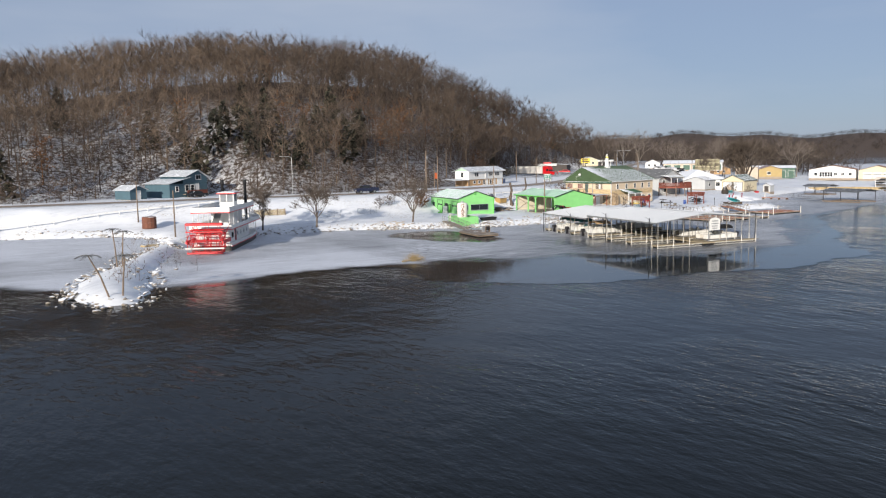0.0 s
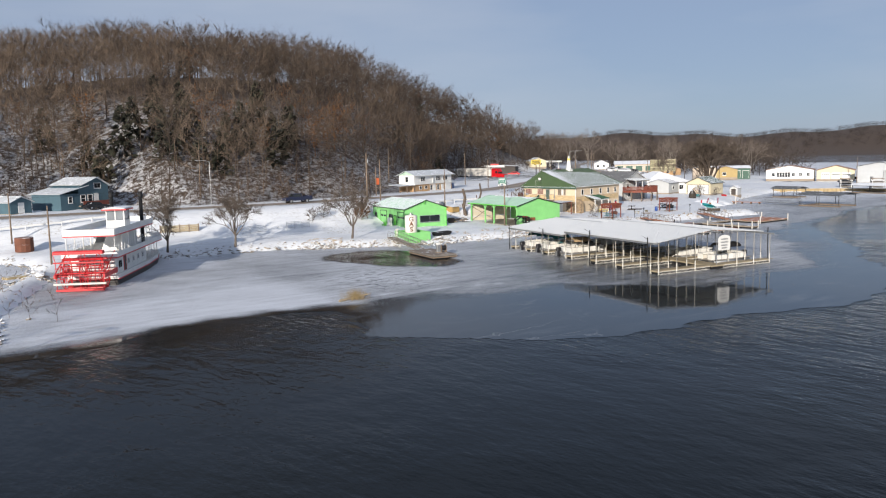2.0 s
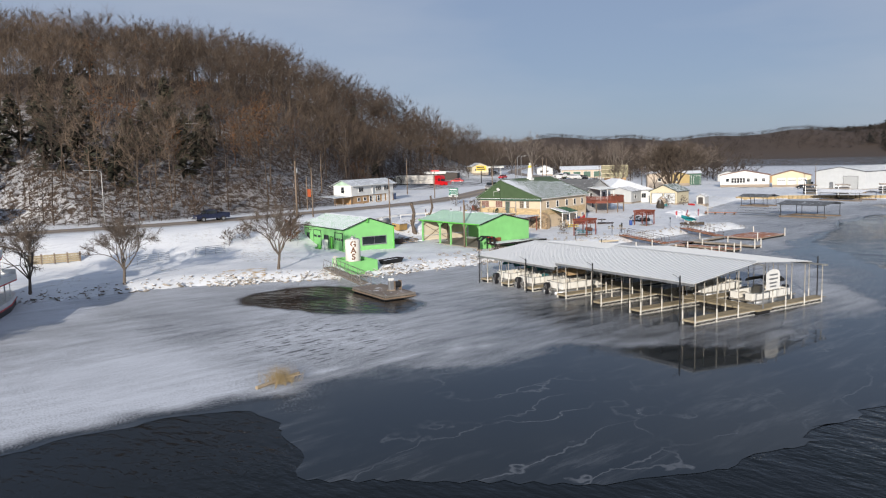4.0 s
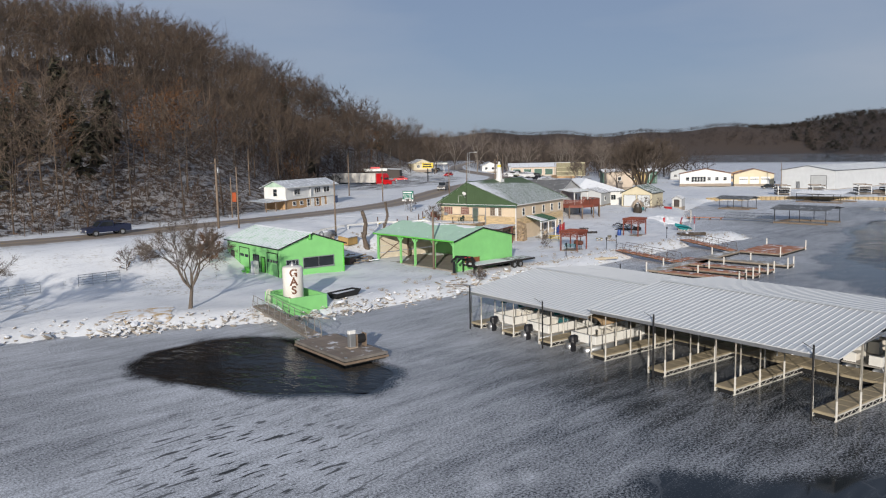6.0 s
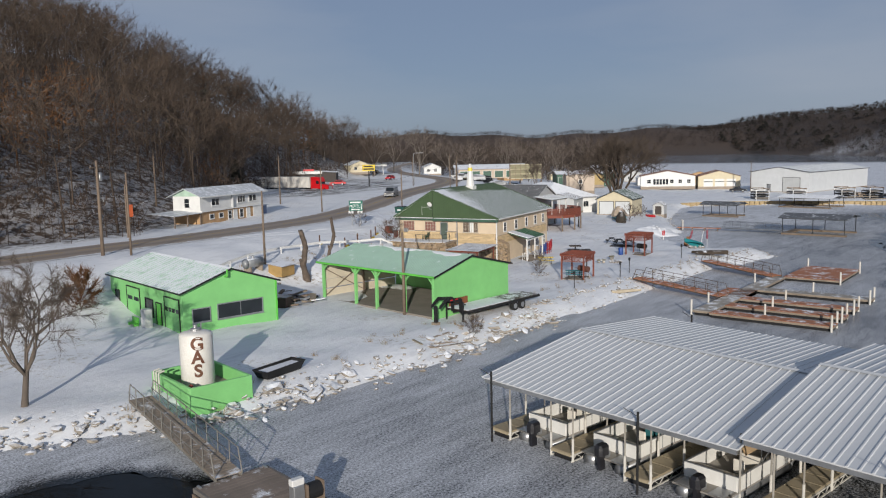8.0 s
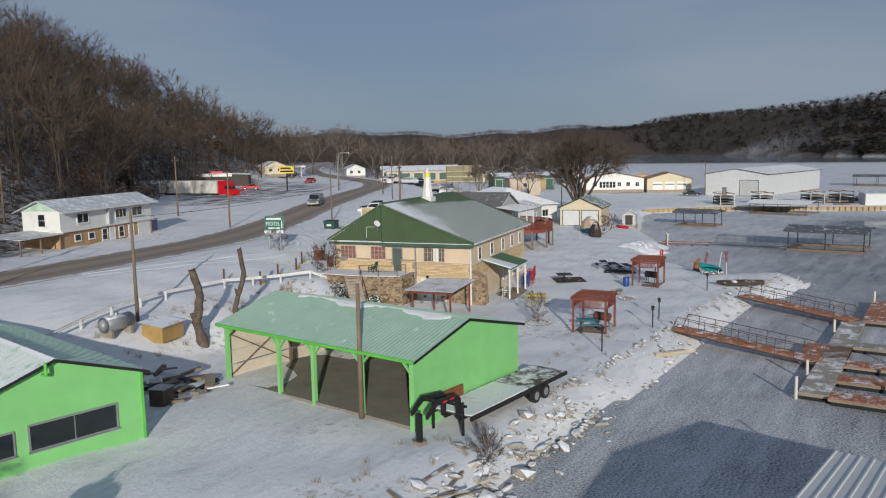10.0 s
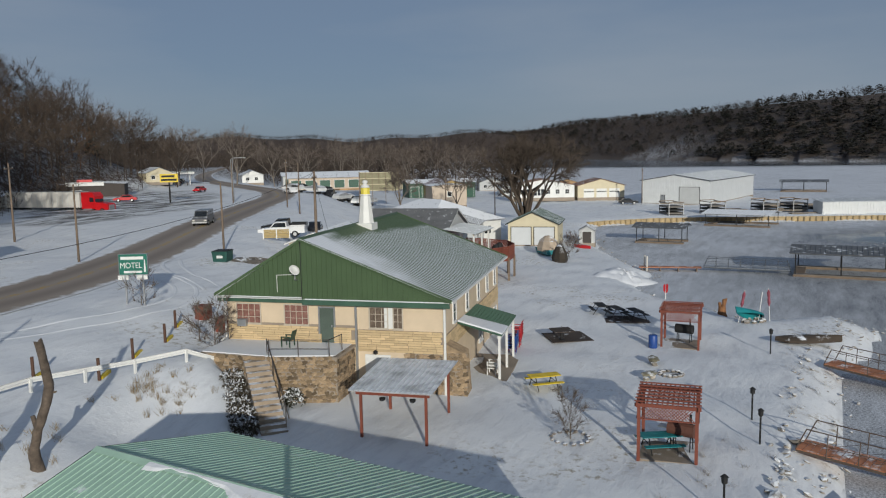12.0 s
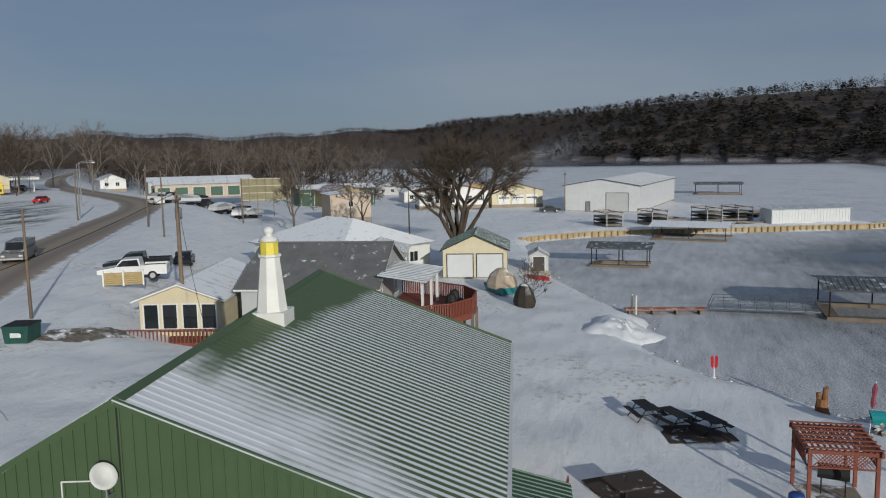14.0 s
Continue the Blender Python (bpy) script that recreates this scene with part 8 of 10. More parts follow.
def motel_sign():
    s = thing("motel_sign", "green roadside sign reading MOTEL in white letters", "sign", pose(126.9, 160.6, ground_z(127, 160.6), 0, 0, -63))
    green = surface("sign_green", (0.01, 0.14, 0.10), 0.45, var=0.15)
    for y in (-0.6, 0.6):
        part("post", Mesh().box(y - 0.05, -0.05, 0, y + 0.05, 0.05, 3.0), STEEL, s)
    bd = part("board", Mesh().slab(-1.35, -0.09, 2.0, 1.35, 0.09, 3.65, 0.03), green, s, at=pose(0, 0, 0.45) @ Matrix.Diagonal((0.72, 1, 0.85, 1)))
    part("trim", Mesh().box(-1.36, -0.1, 3.65, 1.36, 0.1, 3.68).box(-1.36, -0.1, 1.97, 1.36, 0.1, 2.0).box(-1.38, -0.1, 1.97, -1.35, 0.1, 3.68).box(1.35, -0.1, 1.97, 1.38, 0.1, 3.68), STEEL, bd)
    me = letters("MOTEL", 0.66, 0.008)
    me.materials.append(WHITE)
    part("lettering", me, None, bd, "white capital letters MOTEL", at=pose(-0.2, -0.10, 2.72, 90, 0, 0))
    part("name_bar", Mesh().box(-1.15, -0.10, 3.22, 1.0, -0.09, 3.46), WHITE, bd)
    part("emblem", Mesh().prism([(1.0, 2.2), (1.2, 2.2), (1.14, 3.2), (1.06, 3.2)], "y", -0.10, -0.09), WHITE, bd)
    part("text_bar", Mesh().box(-0.9, -0.10, 2.12, 0.8, -0.09, 2.3), WHITE, bd)
    for x in (-0.75, 0.55):
        part("hanging_board", Mesh().box(x - 0.36, -0.04, 1.78, x + 0.36, 0.04, 2.08), WHITE, s)


motel_sign()
dm = thing("dumpster", "dark green steel dumpster with black lids", "dumpster", pose(145.8, 169.4, ground_z(145.8, 169.4), 0, 0, 20) @ Matrix.Scale(0.76, 4))
DG = surface("dumpster_green", (0.012, 0.075, 0.06), 0.5)
part("body", Mesh().prism([(-0.85, 0), (0.85, 0), (1.0, 1.25), (-0.95, 1.25)], "x", -1.1, 1.1), DG, dm)
part("rim", Mesh().box(-1.15, -1.0, 1.2, 1.15, 1.04, 1.3), DG, dm)
for x in (-0.56, 0.56):
    part("lid", Mesh().slab(x - 0.54, -0.98, 1.3, x + 0.54, 1.0, 1.36, 0.02), BLACK, dm)
part("label_bar", Mesh().box(-1.11, -0.4, 0.45, -1.10, 0.4, 0.8), WHITE, dm)
part("fork_pocket", Mesh().box(-1.2, -0.6, 0.75, 1.2, -0.35, 0.95), DG, dm)
bt = thing("banner_pole", "timber pole with an orange banner board", "sign", pose(100.5, 173.5, ground_z(100.5, 173.5)))
part("pole", Mesh().tube((0, 0, -0.2), (0, 0, 6.5), 0.11, 0.08, 7), WOOD_POLE, bt)
part("banner", Mesh().box(0.15, -0.03, 2.5, 0.85, 0.03, 4.0), surface("orange_banner", (0.55, 0.12, 0.04), 0.6, var=0.3), bt)


# ---- behind the shed: tank, cabinets, scrap ----
pt = thing("propane_tank", "long grey propane tank on supports under snow", "tank", pose(98.6, 146.6, ground_z(98.6, 146.6), 0, 0, 10))
part("vessel", Mesh().tube((-1.1, 0, 0.85), (1.1, 0, 0.85), 0.5, n=16).tube((1.1, 0, 0.85), (1.4, 0, 0.85), 0.5, 0.2, 16).tube((-1.1, 0, 0.85), (-1.4, 0, 0.85), 0.5, 0.2, 16), surface("dull_silver", (0.33, 0.34, 0.35), 0.5, 0.3, snow=0.4), pt, smooth=True)
for x in (-0.8, 0.8):
    part("saddle", Mesh().box(x - 0.1, -0.45, 0, x + 0.1, 0.45, 0.5), MORTAR, pt)
part("valve_dome", Mesh().lathe([(0.14, 1.3), (0.14, 1.5), (0.05, 1.56)], 9), STEEL, pt)
hb = thing("wooden_hutch", "low yellow plywood hutch with snowy sloping lid", "hutch", pose(101.3, 145.6, ground_z(101.3, 145.6) - 0.1, 0, 0, 15))
part("body", Mesh().prism([(-0.8, 0), (0.8, 0), (0.8, 1.25), (-0.8, 1.0)], "x", -1.1, 1.1), surface("yellow_plywood", (0.42, 0.27, 0.10), 0.85), hb)
part("lid", Mesh().prism([(-0.95, 1.0), (0.95, 1.29), (0.95, 1.36), (-0.95, 1.07)], "x", -1.25, 1.25), surface("snowy_board", (0.35, 0.33, 0.32), 0.85, snow=0.8), hb)
rs = random.Random(12)
scrap_mats = [WOOD, STEEL, BLACK, WOOD_POLE, SNOW, WOOD]
for i in range(30):
    x, y = rs.uniform(94.2, 99.0), rs.uniform(136.2, 143.0)
    if x > 98.4 and y < 139:
        continue
    s = thing("scrap_board", "loose scrap board lying in the snow", "scrap", pose(x, y, ground_z(x, y) + rs.uniform(0, 0.35), rs.uniform(-12, 12), rs.uniform(-12, 12), rs.uniform(0, 180)), "scrap heap beside the shed")
    l = rs.uniform(0.3, 0.9)
    part("board", Mesh().slab(-l, -rs.uniform(0.08, 0.35), 0, l, rs.uniform(0.08, 0.35), rs.uniform(0.06, 0.2), 0.02), scrap_mats[rs.randint(0, 5)], s)
for x, y, h in ((93.6, 139.0, 1.0), (94.8, 137.4, 0.9), (93.2, 140.6, 0.75)):
    s = thing("scrap_crate", "rusty steel crate standing beside the shop", "crate", pose(x, y, ground_z(x, y), 0, 0, rs.uniform(0, 40)), "crates beside the shop")
    part("crate_side", Mesh().slab(-0.5, -0.45, 0, 0.5, 0.45, h, 0.03), surface("rust_brown_steel", (0.13, 0.085, 0.07), 0.8, snow=0.4) if "rust_brown_steel" not in bpy.data.materials else bpy.data.materials["rust_brown_steel"], s)
    part("crate_rim", Mesh().box(-0.53, -0.48, h, 0.53, 0.48, h + 0.06), STEEL, s)


def wheel(parent, x, y, z, r, w, axis="y"):
    d = Vector((0, w / 2, 0)) if axis == "y" else Vector((w / 2, 0, 0))
    c = Vector((x, y, z))
    t = part("wheel", Mesh().tube(c - d, c + d, r, n=18), TIRE, parent)
    part("rim", Mesh().tube(c - d * 1.08, c + d * 1.08, r * 0.58, n=12), STEEL, t)


def gooseneck_trailer():
    t = thing("gooseneck_trailer", "black gooseneck flatbed trailer parked beside the shed", "trailer", pose(99.8, 121.9, 0.85, 0, 0, -4.2))
    L, W = 9.6, 2.45
    part("frame", Mesh().box(0, -W / 2, 0.72, L, -W / 2 + 0.12, 0.92).box(0, W / 2 - 0.12, 0.72, L, W / 2, 0.92).box(0, -0.5, 0.6, L, -0.38, 0.85).box(0, 0.38, 0.6, L, 0.5, 0.85), BLACK, t)
    pl = Mesh().box(0, -0.125, 0, L - 0.05, 0.125, 0.05).done("deck_board", surface("trailer_deck", (0.11, 0.09, 0.075), 0.85, snow=0.45, island=0.2))
    for i in range(9):
        part("deck_board", pl, None, t, at=pose(0.02, -W / 2 + 0.2 + i * 0.257, 0.9))
    part("snow_cover", Mesh().slab(0.1, -W / 2 + 0.1, 0.945, 5.4, W / 2 - 0.1, 0.985, 0.02), SNOW, t)
    neck = part("gooseneck", Mesh(), BLACK, t) if False else None
    for y in (-0.45, 0.45):
        part("neck_beam", Mesh().prism([(0.1, 0.75), (0.1, 1.75), (-0.1, 1.95), (-1.7, 2.15), (-2.5, 1.6), (-2.5, 1.4), (-1.7, 1.9), (-0.2, 1.65), (-0.15, 0.75)], "y", y - 0.07, y + 0.07), BLACK, t)
        part("jack_leg", Mesh().box(-0.35, y - 0.5 if y < 0 else y + 0.4, -0.05, -0.23, y - 0.4 if y < 0 else y + 0.5, 1.7), BLACK, t)
    part("coupler", Mesh().box(-2.6, -0.12, 0.25, -2.4, 0.12, 1.6), BLACK, t)
    part("cross_bar", Mesh().box(-1.7, -0.45, 1.95, -1.55, 0.45, 2.1).box(-0.15, -1.0, 1.4, -0.05, 1.0, 1.5), BLACK, t)
    for x in (-0.6, -1.2):
        for y in (-0.53, 0.53):
            part("reflector", Mesh().box(x - 0.16, y - 0.01, 1.88, x + 0.16, y + 0.01, 1.97), RED, t)
    part("headboard", Mesh().box(0.3, W / 2 - 0.1, 0.95, 2.6, W / 2 - 0.04, 1.55), surface("rust_sheet", (0.22, 0.075, 0.03), 0.8), t)
    for x in (6.0, 7.0):
        for y in (-W / 2 + 0.05, W / 2 - 0.05):
            wheel(t, x, y, 0.42, 0.40, 0.26)
    part("axle", Mesh().tube((6.0, -1.1, 0.42), (6.0, 1.1, 0.42), 0.05, n=6).tube((7.0, -1.1, 0.42), (7.0, 1.1, 0.42), 0.05, n=6), BLACK, t)
    part("hitch_block", Mesh().box(-2.75, -0.25, 0.0, -2.25, 0.25, 0.3), WOOD, t)


gooseneck_trailer()
jb = thing("jon_boat", "black flat-bottomed boat lying on the snow", "boat", pose(81.2, 121.4, ground_z(81.2, 121.4), 0, 0, 5))
part("hull", Mesh().add([(-1.5, -0.45, 0), (1.3, -0.45, 0), (1.3, 0.45, 0), (-1.5, 0.45, 0), (-1.7, -0.65, 0.5), (1.6, -0.6, 0.55), (1.6, 0.6, 0.55), (-1.7, 0.65, 0.5)],
     [(3, 2, 1, 0), (0, 1, 5, 4), (1, 2, 6, 5), (2, 3, 7, 6), (3, 0, 4, 7)]), BLACK, jb)
part("snow_fill", Mesh().prism([(-1.55, -0.52), (1.45, -0.5), (1.45, 0.5), (-1.55, 0.52)], "z", 0.3, 0.42), SNOW, jb)
part("gunwale", Mesh().path([(-1.7, -0.65, 0.5), (1.6, -0.6, 0.55), (1.6, 0.6, 0.55), (-1.7, 0.65, 0.5), (-1.7, -0.65, 0.5)], 0.04, 5), BLACK, jb)


def pipe_gate(x, y, rot, w):
    g = thing("pipe_gate", "grey steel pipe gate standing in snow", "gate", pose(x, y, ground_z(x, y), 0, 0, rot), "steel pipe gates")
    for z in (0.25, 0.5, 0.75, 1.0, 1.25):
        part("rail", Mesh().tube((0, 0, z), (w, 0, z), 0.03, n=6), STEEL, g)
    for k in range(4):
        part("upright", Mesh().tube((w * k / 3, 0, 0.0), (w * k / 3, 0, 1.28), 0.03, n=6), STEEL, g)


pipe_gate(57.1, 144.3, 11, 4.7)
pipe_gate(65.3, 144.9, -1, 4.3)


def timber_wall(x, y, rot, n):
    """A low wall of weathered boards between stout posts."""
    w = thing("timber_wall", "low weathered board wall along the snowy bank", "wall", pose(x, y, ground_z(x, y) - 0.1, 0, 0, rot))
    for k in range(n + 1):
        part("post", Mesh().slab(k * 1.5 - 0.09, -0.09, 0, k * 1.5 + 0.09, 0.09, 1.35, 0.02), WOOD_POLE, w)
    for k in range(n):
        for i in range(4):
            part("board", Mesh().box(k * 1.5 + 0.1, -0.05, 0.12 + i * 0.28, k * 1.5 + 1.4, 0.0, 0.12 + i * 0.28 + 0.25), DOCK_WOOD, w)


timber_wall(45.6, 150.0, -9, 4)
dl = thing("driftwood_log", "driftwood snag and reeds frozen in the ice", "driftwood", pose(45.3, 86.0, 0))
part("log", Mesh().tube((-1.9, -0.4, 0.1), (1.7, 0.5, 0.2), 0.13, 0.08, 7).tube((0.3, 0.1, 0.15), (1.2, -0.9, 0.5), 0.06, 0.02, 5), surface("bleached_wood", (0.40, 0.32, 0.22), 0.9), dl)
g = np.random.default_rng(4)
M = Mesh()
for _ in range(260):
    p = g.normal(size=2) * 0.45
    q = p + g.normal(size=2) * 0.35
    M.add([(p[0] - 0.015, p[1], 0), (p[0] + 0.015, p[1], 0), (q[0], q[1], 0.5 + g.random() * 0.75)], [(0, 1, 2)])
part("reeds", M, surface("dry_reeds", (0.36, 0.27, 0.14), 0.9), dl)


# ---- rocky point with metal palms ----
def metal_palm(x, y, h, lean, seed):
    r = random.Random(seed)
    p = thing("metal_palm", "bare grey artificial palm on the rocky point", "artificial palm", pose(x, y, ground_z(x, y) - 0.1), "artificial palms on the point")
    part("stem", Mesh().tube((0, 0, 0), (lean * 0.4, 0, h * 0.5), 0.09, 0.075, 7).tube((lean * 0.4, 0, h * 0.5), (lean, 0, h), 0.075, 0.06, 7), WOOD_POLE, p)
    for k in range(7):
        a = 2 * math.pi * k / 7 + r.random()
        pts = [(lean + math.cos(a) * s, math.sin(a) * s, h + 0.25 * s - 0.42 * s * s) for s in (0, 0.4, 0.8, 1.2)]
        M = Mesh().path(pts, 0.02, 4)
        for s0, s1 in zip(pts[:-1], pts[1:]):
            for u in (0, 0.33, 0.66):
                q = Vector(s0).lerp(Vector(s1), u)
                sd = Vector((-math.sin(a), math.cos(a), -0.5)) * 0.32
                sd2 = Vector((math.sin(a), -math.cos(a), -0.5)) * 0.32
                M.add([q, q + Vector((0.06, 0.06, 0)), q + sd], [(0, 1, 2)]).add([q, q + Vector((0.06, 0.06, 0)), q + sd2], [(0, 1, 2)])
        part("frond", M, surface("faded_frond", (0.16, 0.16, 0.15), 0.8) if "faded_frond" not in bpy.data.materials else bpy.data.materials["faded_frond"], p)


metal_palm(8.4, 77.6, 4.1, -1.6, 1)
metal_palm(9.6, 77.8, 3.9, 0.4, 2)
metal_palm(12.2, 97.2, 4.6, -0.3, 3)
metal_palm(12.8, 97.4, 4.2, 0.3, 4)
rb = thing("rusty_bin", "rust-brown steel bin on the snowy bank", "bin", pose(25.5, 147.2, ground_z(25.5, 147.2)))
part("body", Mesh().lathe([(1.15, 0), (1.25, 0.1), (1.25, 2.0), (1.15, 2.1)], 12), surface("rusty_bin_steel", (0.16, 0.06, 0.035), 0.85, snow=0.3), rb)
part("rib", Mesh().lathe([(1.27, 1.0), (1.31, 1.05), (1.27, 1.1)], 12), bpy.data.materials["rusty_bin_steel"], rb)
cb = thing("concrete_block", "pale yellow concrete block at the bay", "block", pose(21.4, 126.5, ground_z(21.4, 126.5) - 0.1, 0, 0, 20))
part("block", Mesh().slab(-1.2, -0.6, 0, 1.2, 0.6, 1.0, 0.06), surface("yellow_concrete", (0.46, 0.36, 0.20), 0.9, snow=0.5), cb)
sp = thing("sand_patch", "thin spread of orange sand on the snowy bank", "sand", pose(0, 0, 0))
g = np.random.default_rng(12)
spread = [1 + 0.16 * math.sin(3 * a + 1) + 0.12 * math.sin(5 * a) for a in np.linspace(0, 6.2832, 29)[:-1]]
v = [(64.4 + k / 6 * 2.7 * spread[i] * math.cos(6.2832 * i / 28), 128.7 + k / 6 * 3.0 * spread[i] * math.sin(6.2832 * i / 28)) for k in range(7) for i in range(28)]
v = [(x, y, max(0.0, ground_z(x, y)) + 0.035 + 0.09 * (1 - (i // 28) / 6) + 0.02 * g.random()) for i, (x, y) in enumerate(v)]
part("spread", Mesh().add(v, [(k * 28 + i, k * 28 + (i + 1) % 28, (k + 1) * 28 + (i + 1) % 28, (k + 1) * 28 + i) for k in range(6) for i in range(28)]), surface("orange_sand", (0.56, 0.38, 0.17), 0.95, var=0.3, scale=0.7, snow=0.62), sp, smooth=True)


# ---- wheel tracks and dry grass ----
def wheel_tracks():
    white = snow_material("packed_bright_snow")
    b = thing("wheel_tracks", "pale wheel tracks curving through the snow by the drive", "tracks", pose(0, 0, 0), kind="structure")
    for line in ([(106, 161.6), (113, 160.3), (119.0, 159.6), (125.2, 159.2), (130.2, 160.0), (133.6, 162.6), (135.4, 166.4), (136.6, 169.6)], [(135.0, 160.8), (136.6, 163.4), (137.8, 166.6), (140.2, 170.2), (143.2, 173.4)]):
        for off in (-0.8, 0.8):
            pts = np.array(smooth_line(line, 0.8))
            tan = np.gradient(pts, axis=0)
            tan /= np.linalg.norm(tan, axis=1)[:, None]
            nor = np.stack([-tan[:, 1], tan[:, 0]], 1)
            v, f = [], []
            for w, dz in ((-0.19, 0.01), (-0.1, 0.05), (0.1, 0.05), (0.19, 0.01)):
                q = pts + nor * (off + w)
                v += [(x, y, ground_z(x, y) + dz) for x, y in q]
            n = len(pts)
            for k in range(3):
                f += [(k * n + i, k * n + i + 1, (k + 1) * n + i + 1, (k + 1) * n + i) for i in range(n - 1)]
            part("track", Mesh().add(v, f), white, b)


wheel_tracks()
DRY = surface("dry_grass", (0.34, 0.25, 0.13), 0.9, bmp=0.0)


def dry_grass():
    g = np.random.default_rng(19)
    M = Mesh()
    spots = [(g.uniform(97, 122), g.uniform(143.5, 149.5)) for _ in range(60)] + [(g.normal(116.5, 1.2), g.normal(148.4, 0.8)) for _ in range(26)] + [(g.uniform(62, 126), g.uniform(118.5, 123.5)) for _ in range(90)] + [(g.uniform(130, 150), g.uniform(116.5, 120)) for _ in range(50)]
    for x, y in spots:
        z = ground_z(x, y)
        if z < 0.15:
            continue
        s = g.uniform(0.25, 0.6)
        for _ in range(16):
            a = g.uniform(0, 6.283)
            r = g.uniform(0, 0.25)
            px, py = x + math.cos(a) * r, y + math.sin(a) * r
            lean = g.normal(size=2) * 0.18
            M.add([(px - 0.012, py, z - 0.03), (px + 0.012, py, z - 0.03), (px + lean[0], py + lean[1], z + s * g.uniform(0.6, 1.0))], [(0, 1, 2)])
    single("dry_grass", M, DRY, "tufts of dry yellow grass through the snow", "grass", kind="stuff")


dry_grass()

g7 = np.random.default_rng(23)
spots = [(g7.uniform(9.5, 14), g7.uniform(82, 92)) for _ in range(9)] + [(g7.uniform(14, 21), g7.uniform(94, 116)) for _ in range(12)]
forest("shore_brush", "low leafless brush on the rocky point", [(x, y, max(0.1, ground_z(x, y)), g7.uniform(0.5, 0.95)) for x, y in spots], BRUSH, g7, FOREST)

leafless_tree("bare_shrub", "large brown leafless shrub at the corner of the terrace", 123.0, 150.2, 2.6, 18, 40, 0.02, 0.55, 26, width=0.02, base_r=0.05)
sh = thing("snowy_shrub", "small round shrub loaded with snow beside the stairs", "shrub", pose(121.3, 143.4, ground_z(121.3, 143.4)))
g8 = np.random.default_rng(29)
for nm, mat, n, lo in (("foliage", CEDAR, 260, 0.0), ("snow_load", SNOW, 150, 0.35)):
    M = Mesh()
    for _ in range(n):
        a, u = g8.uniform(0, 6.283), g8.uniform(lo, 1.0)
        r = 0.62 * math.sqrt(max(0.02, 1 - u * u)) * g8.uniform(0.7, 1.05)
        q = np.array([r * math.cos(a), r * math.sin(a), 0.08 + 0.85 * u])
        e = g8.normal(size=(2, 3)) * 0.10
        M.add([q, q + e[0], q + e[1]], [(0, 1, 2)])
    part(nm, M, mat, sh)
def heap(x, y, rx, ry, h, rot, seed, rough, base=-0.06):
    """A low uneven heap that follows the ground."""
    r = np.random.default_rng(seed)
    n, k = 30, 9
    lobes = [1 + 0.14 * math.sin(2 * a + seed) + 0.10 * math.sin(5 * a + 2 * seed) + 0.05 * r.normal() for a in np.linspace(0, 6.2832, n + 1)[:-1]]
    c, sn = math.cos(radians(rot)), math.sin(radians(rot))
    v = []
    for j in range(k + 1):
        for i in range(n):
            u = j / k * lobes[i]
            px, py = rx * u * math.cos(6.2832 * i / n), ry * u * math.sin(6.2832 * i / n)
            wx, wy = x + px * c - py * sn, y + px * sn + py * c
            top = h * (1 - (j / k) ** 1.6) * (1 + rough * r.normal()) + rough * h * 0.6 * noise.noise(Vector((wx * 0.9, wy * 0.9, seed)))
            v.append((wx, wy, max(0.0, ground_z(wx, wy)) + (top if j < k else base)))
    return Mesh().add(v, [(j * n + i, j * n + (i + 1) % n, (j + 1) * n + (i + 1) % n, (j + 1) * n + i) for j in range(k) for i in range(n)])


gr = thing("gravel_heap", "low heap of grey-brown gravel beside the dumpster", "gravel", pose(0, 0, 0))
part("heap", heap(149.6, 168.4, 3.4, 1.5, 0.34, -3, 3, 0.14), surface("brown_gravel", (0.17, 0.15, 0.125), 0.95, var=0.5, scale=3.0, fine=24, bmp=0.8, dist=0.05, snow=0.30), gr)


# ---- houses and sheds of the town ----
def house(x, y, rot, W, L, H, rise, wall_mat, roof_mat, label, name="house", z=None, trim=None, south=(), west=(), east=(), pitch=0.6, over=0.4, doors=(), base=True, apex=0.5):
    """A gabled house: the gable end stands at local y = 0, x runs across, y along the ridge. Openings are (place, sill, width, height, columns, rows)."""
    zz = ground_z(x, y) if z is None else z
    b = thing(name, label, "building", pose(x, y, zz, 0, 0, rot))
    gable_walls(b, W, L, H, rise, wall_mat, 0.18, apex)
    gable_roof(b, W, L, H, rise, roof_mat, over, apex, pitch, fascia=trim)
    if base:
        part("foundation", Mesh().box(-0.04, -0.04, -0.8, W + 0.04, L + 0.04, 0.12), MORTAR, b)
    for key, rows in (("s", south), ("w", west), ("e", east)):
        for p, s, w, h, nx, ny in rows:
            window(b, WALLS[key](p, W, L, s), w, h, WHITE, nx, ny)
    for key, p, w, h, mat, panels, lights in doors:
        door(b, WALLS[key](p, W, L, 0.08), w, h, mat, trim or WHITE, panels, lights, handle=w < 1.5, name="door" if w < 1.5 else "garage_door")
    return b


ROOF_SNOW = surface("snowed_shingles", (0.30, 0.31, 0.33), 0.9, snow=0.95)
BROWN_ROOF = surface("brown_shingles", (0.22, 0.12, 0.08), 0.9, snow=0.25)
GREYWALL = surface("grey_siding", (0.45, 0.46, 0.46), 0.7, var=0.1)
BLOCK = surface("beige_block_wall", (0.52, 0.43, 0.34), 0.85, var=0.12)
YELLOWWALL = surface("mustard_siding", (0.38, 0.28, 0.12), 0.75, var=0.12)
DGREEN = surface("dark_green_panel", (0.012, 0.075, 0.045), 0.5)
DARKWALL = surface("dark_brown_siding", (0.06, 0.05, 0.045), 0.8, var=0.2)


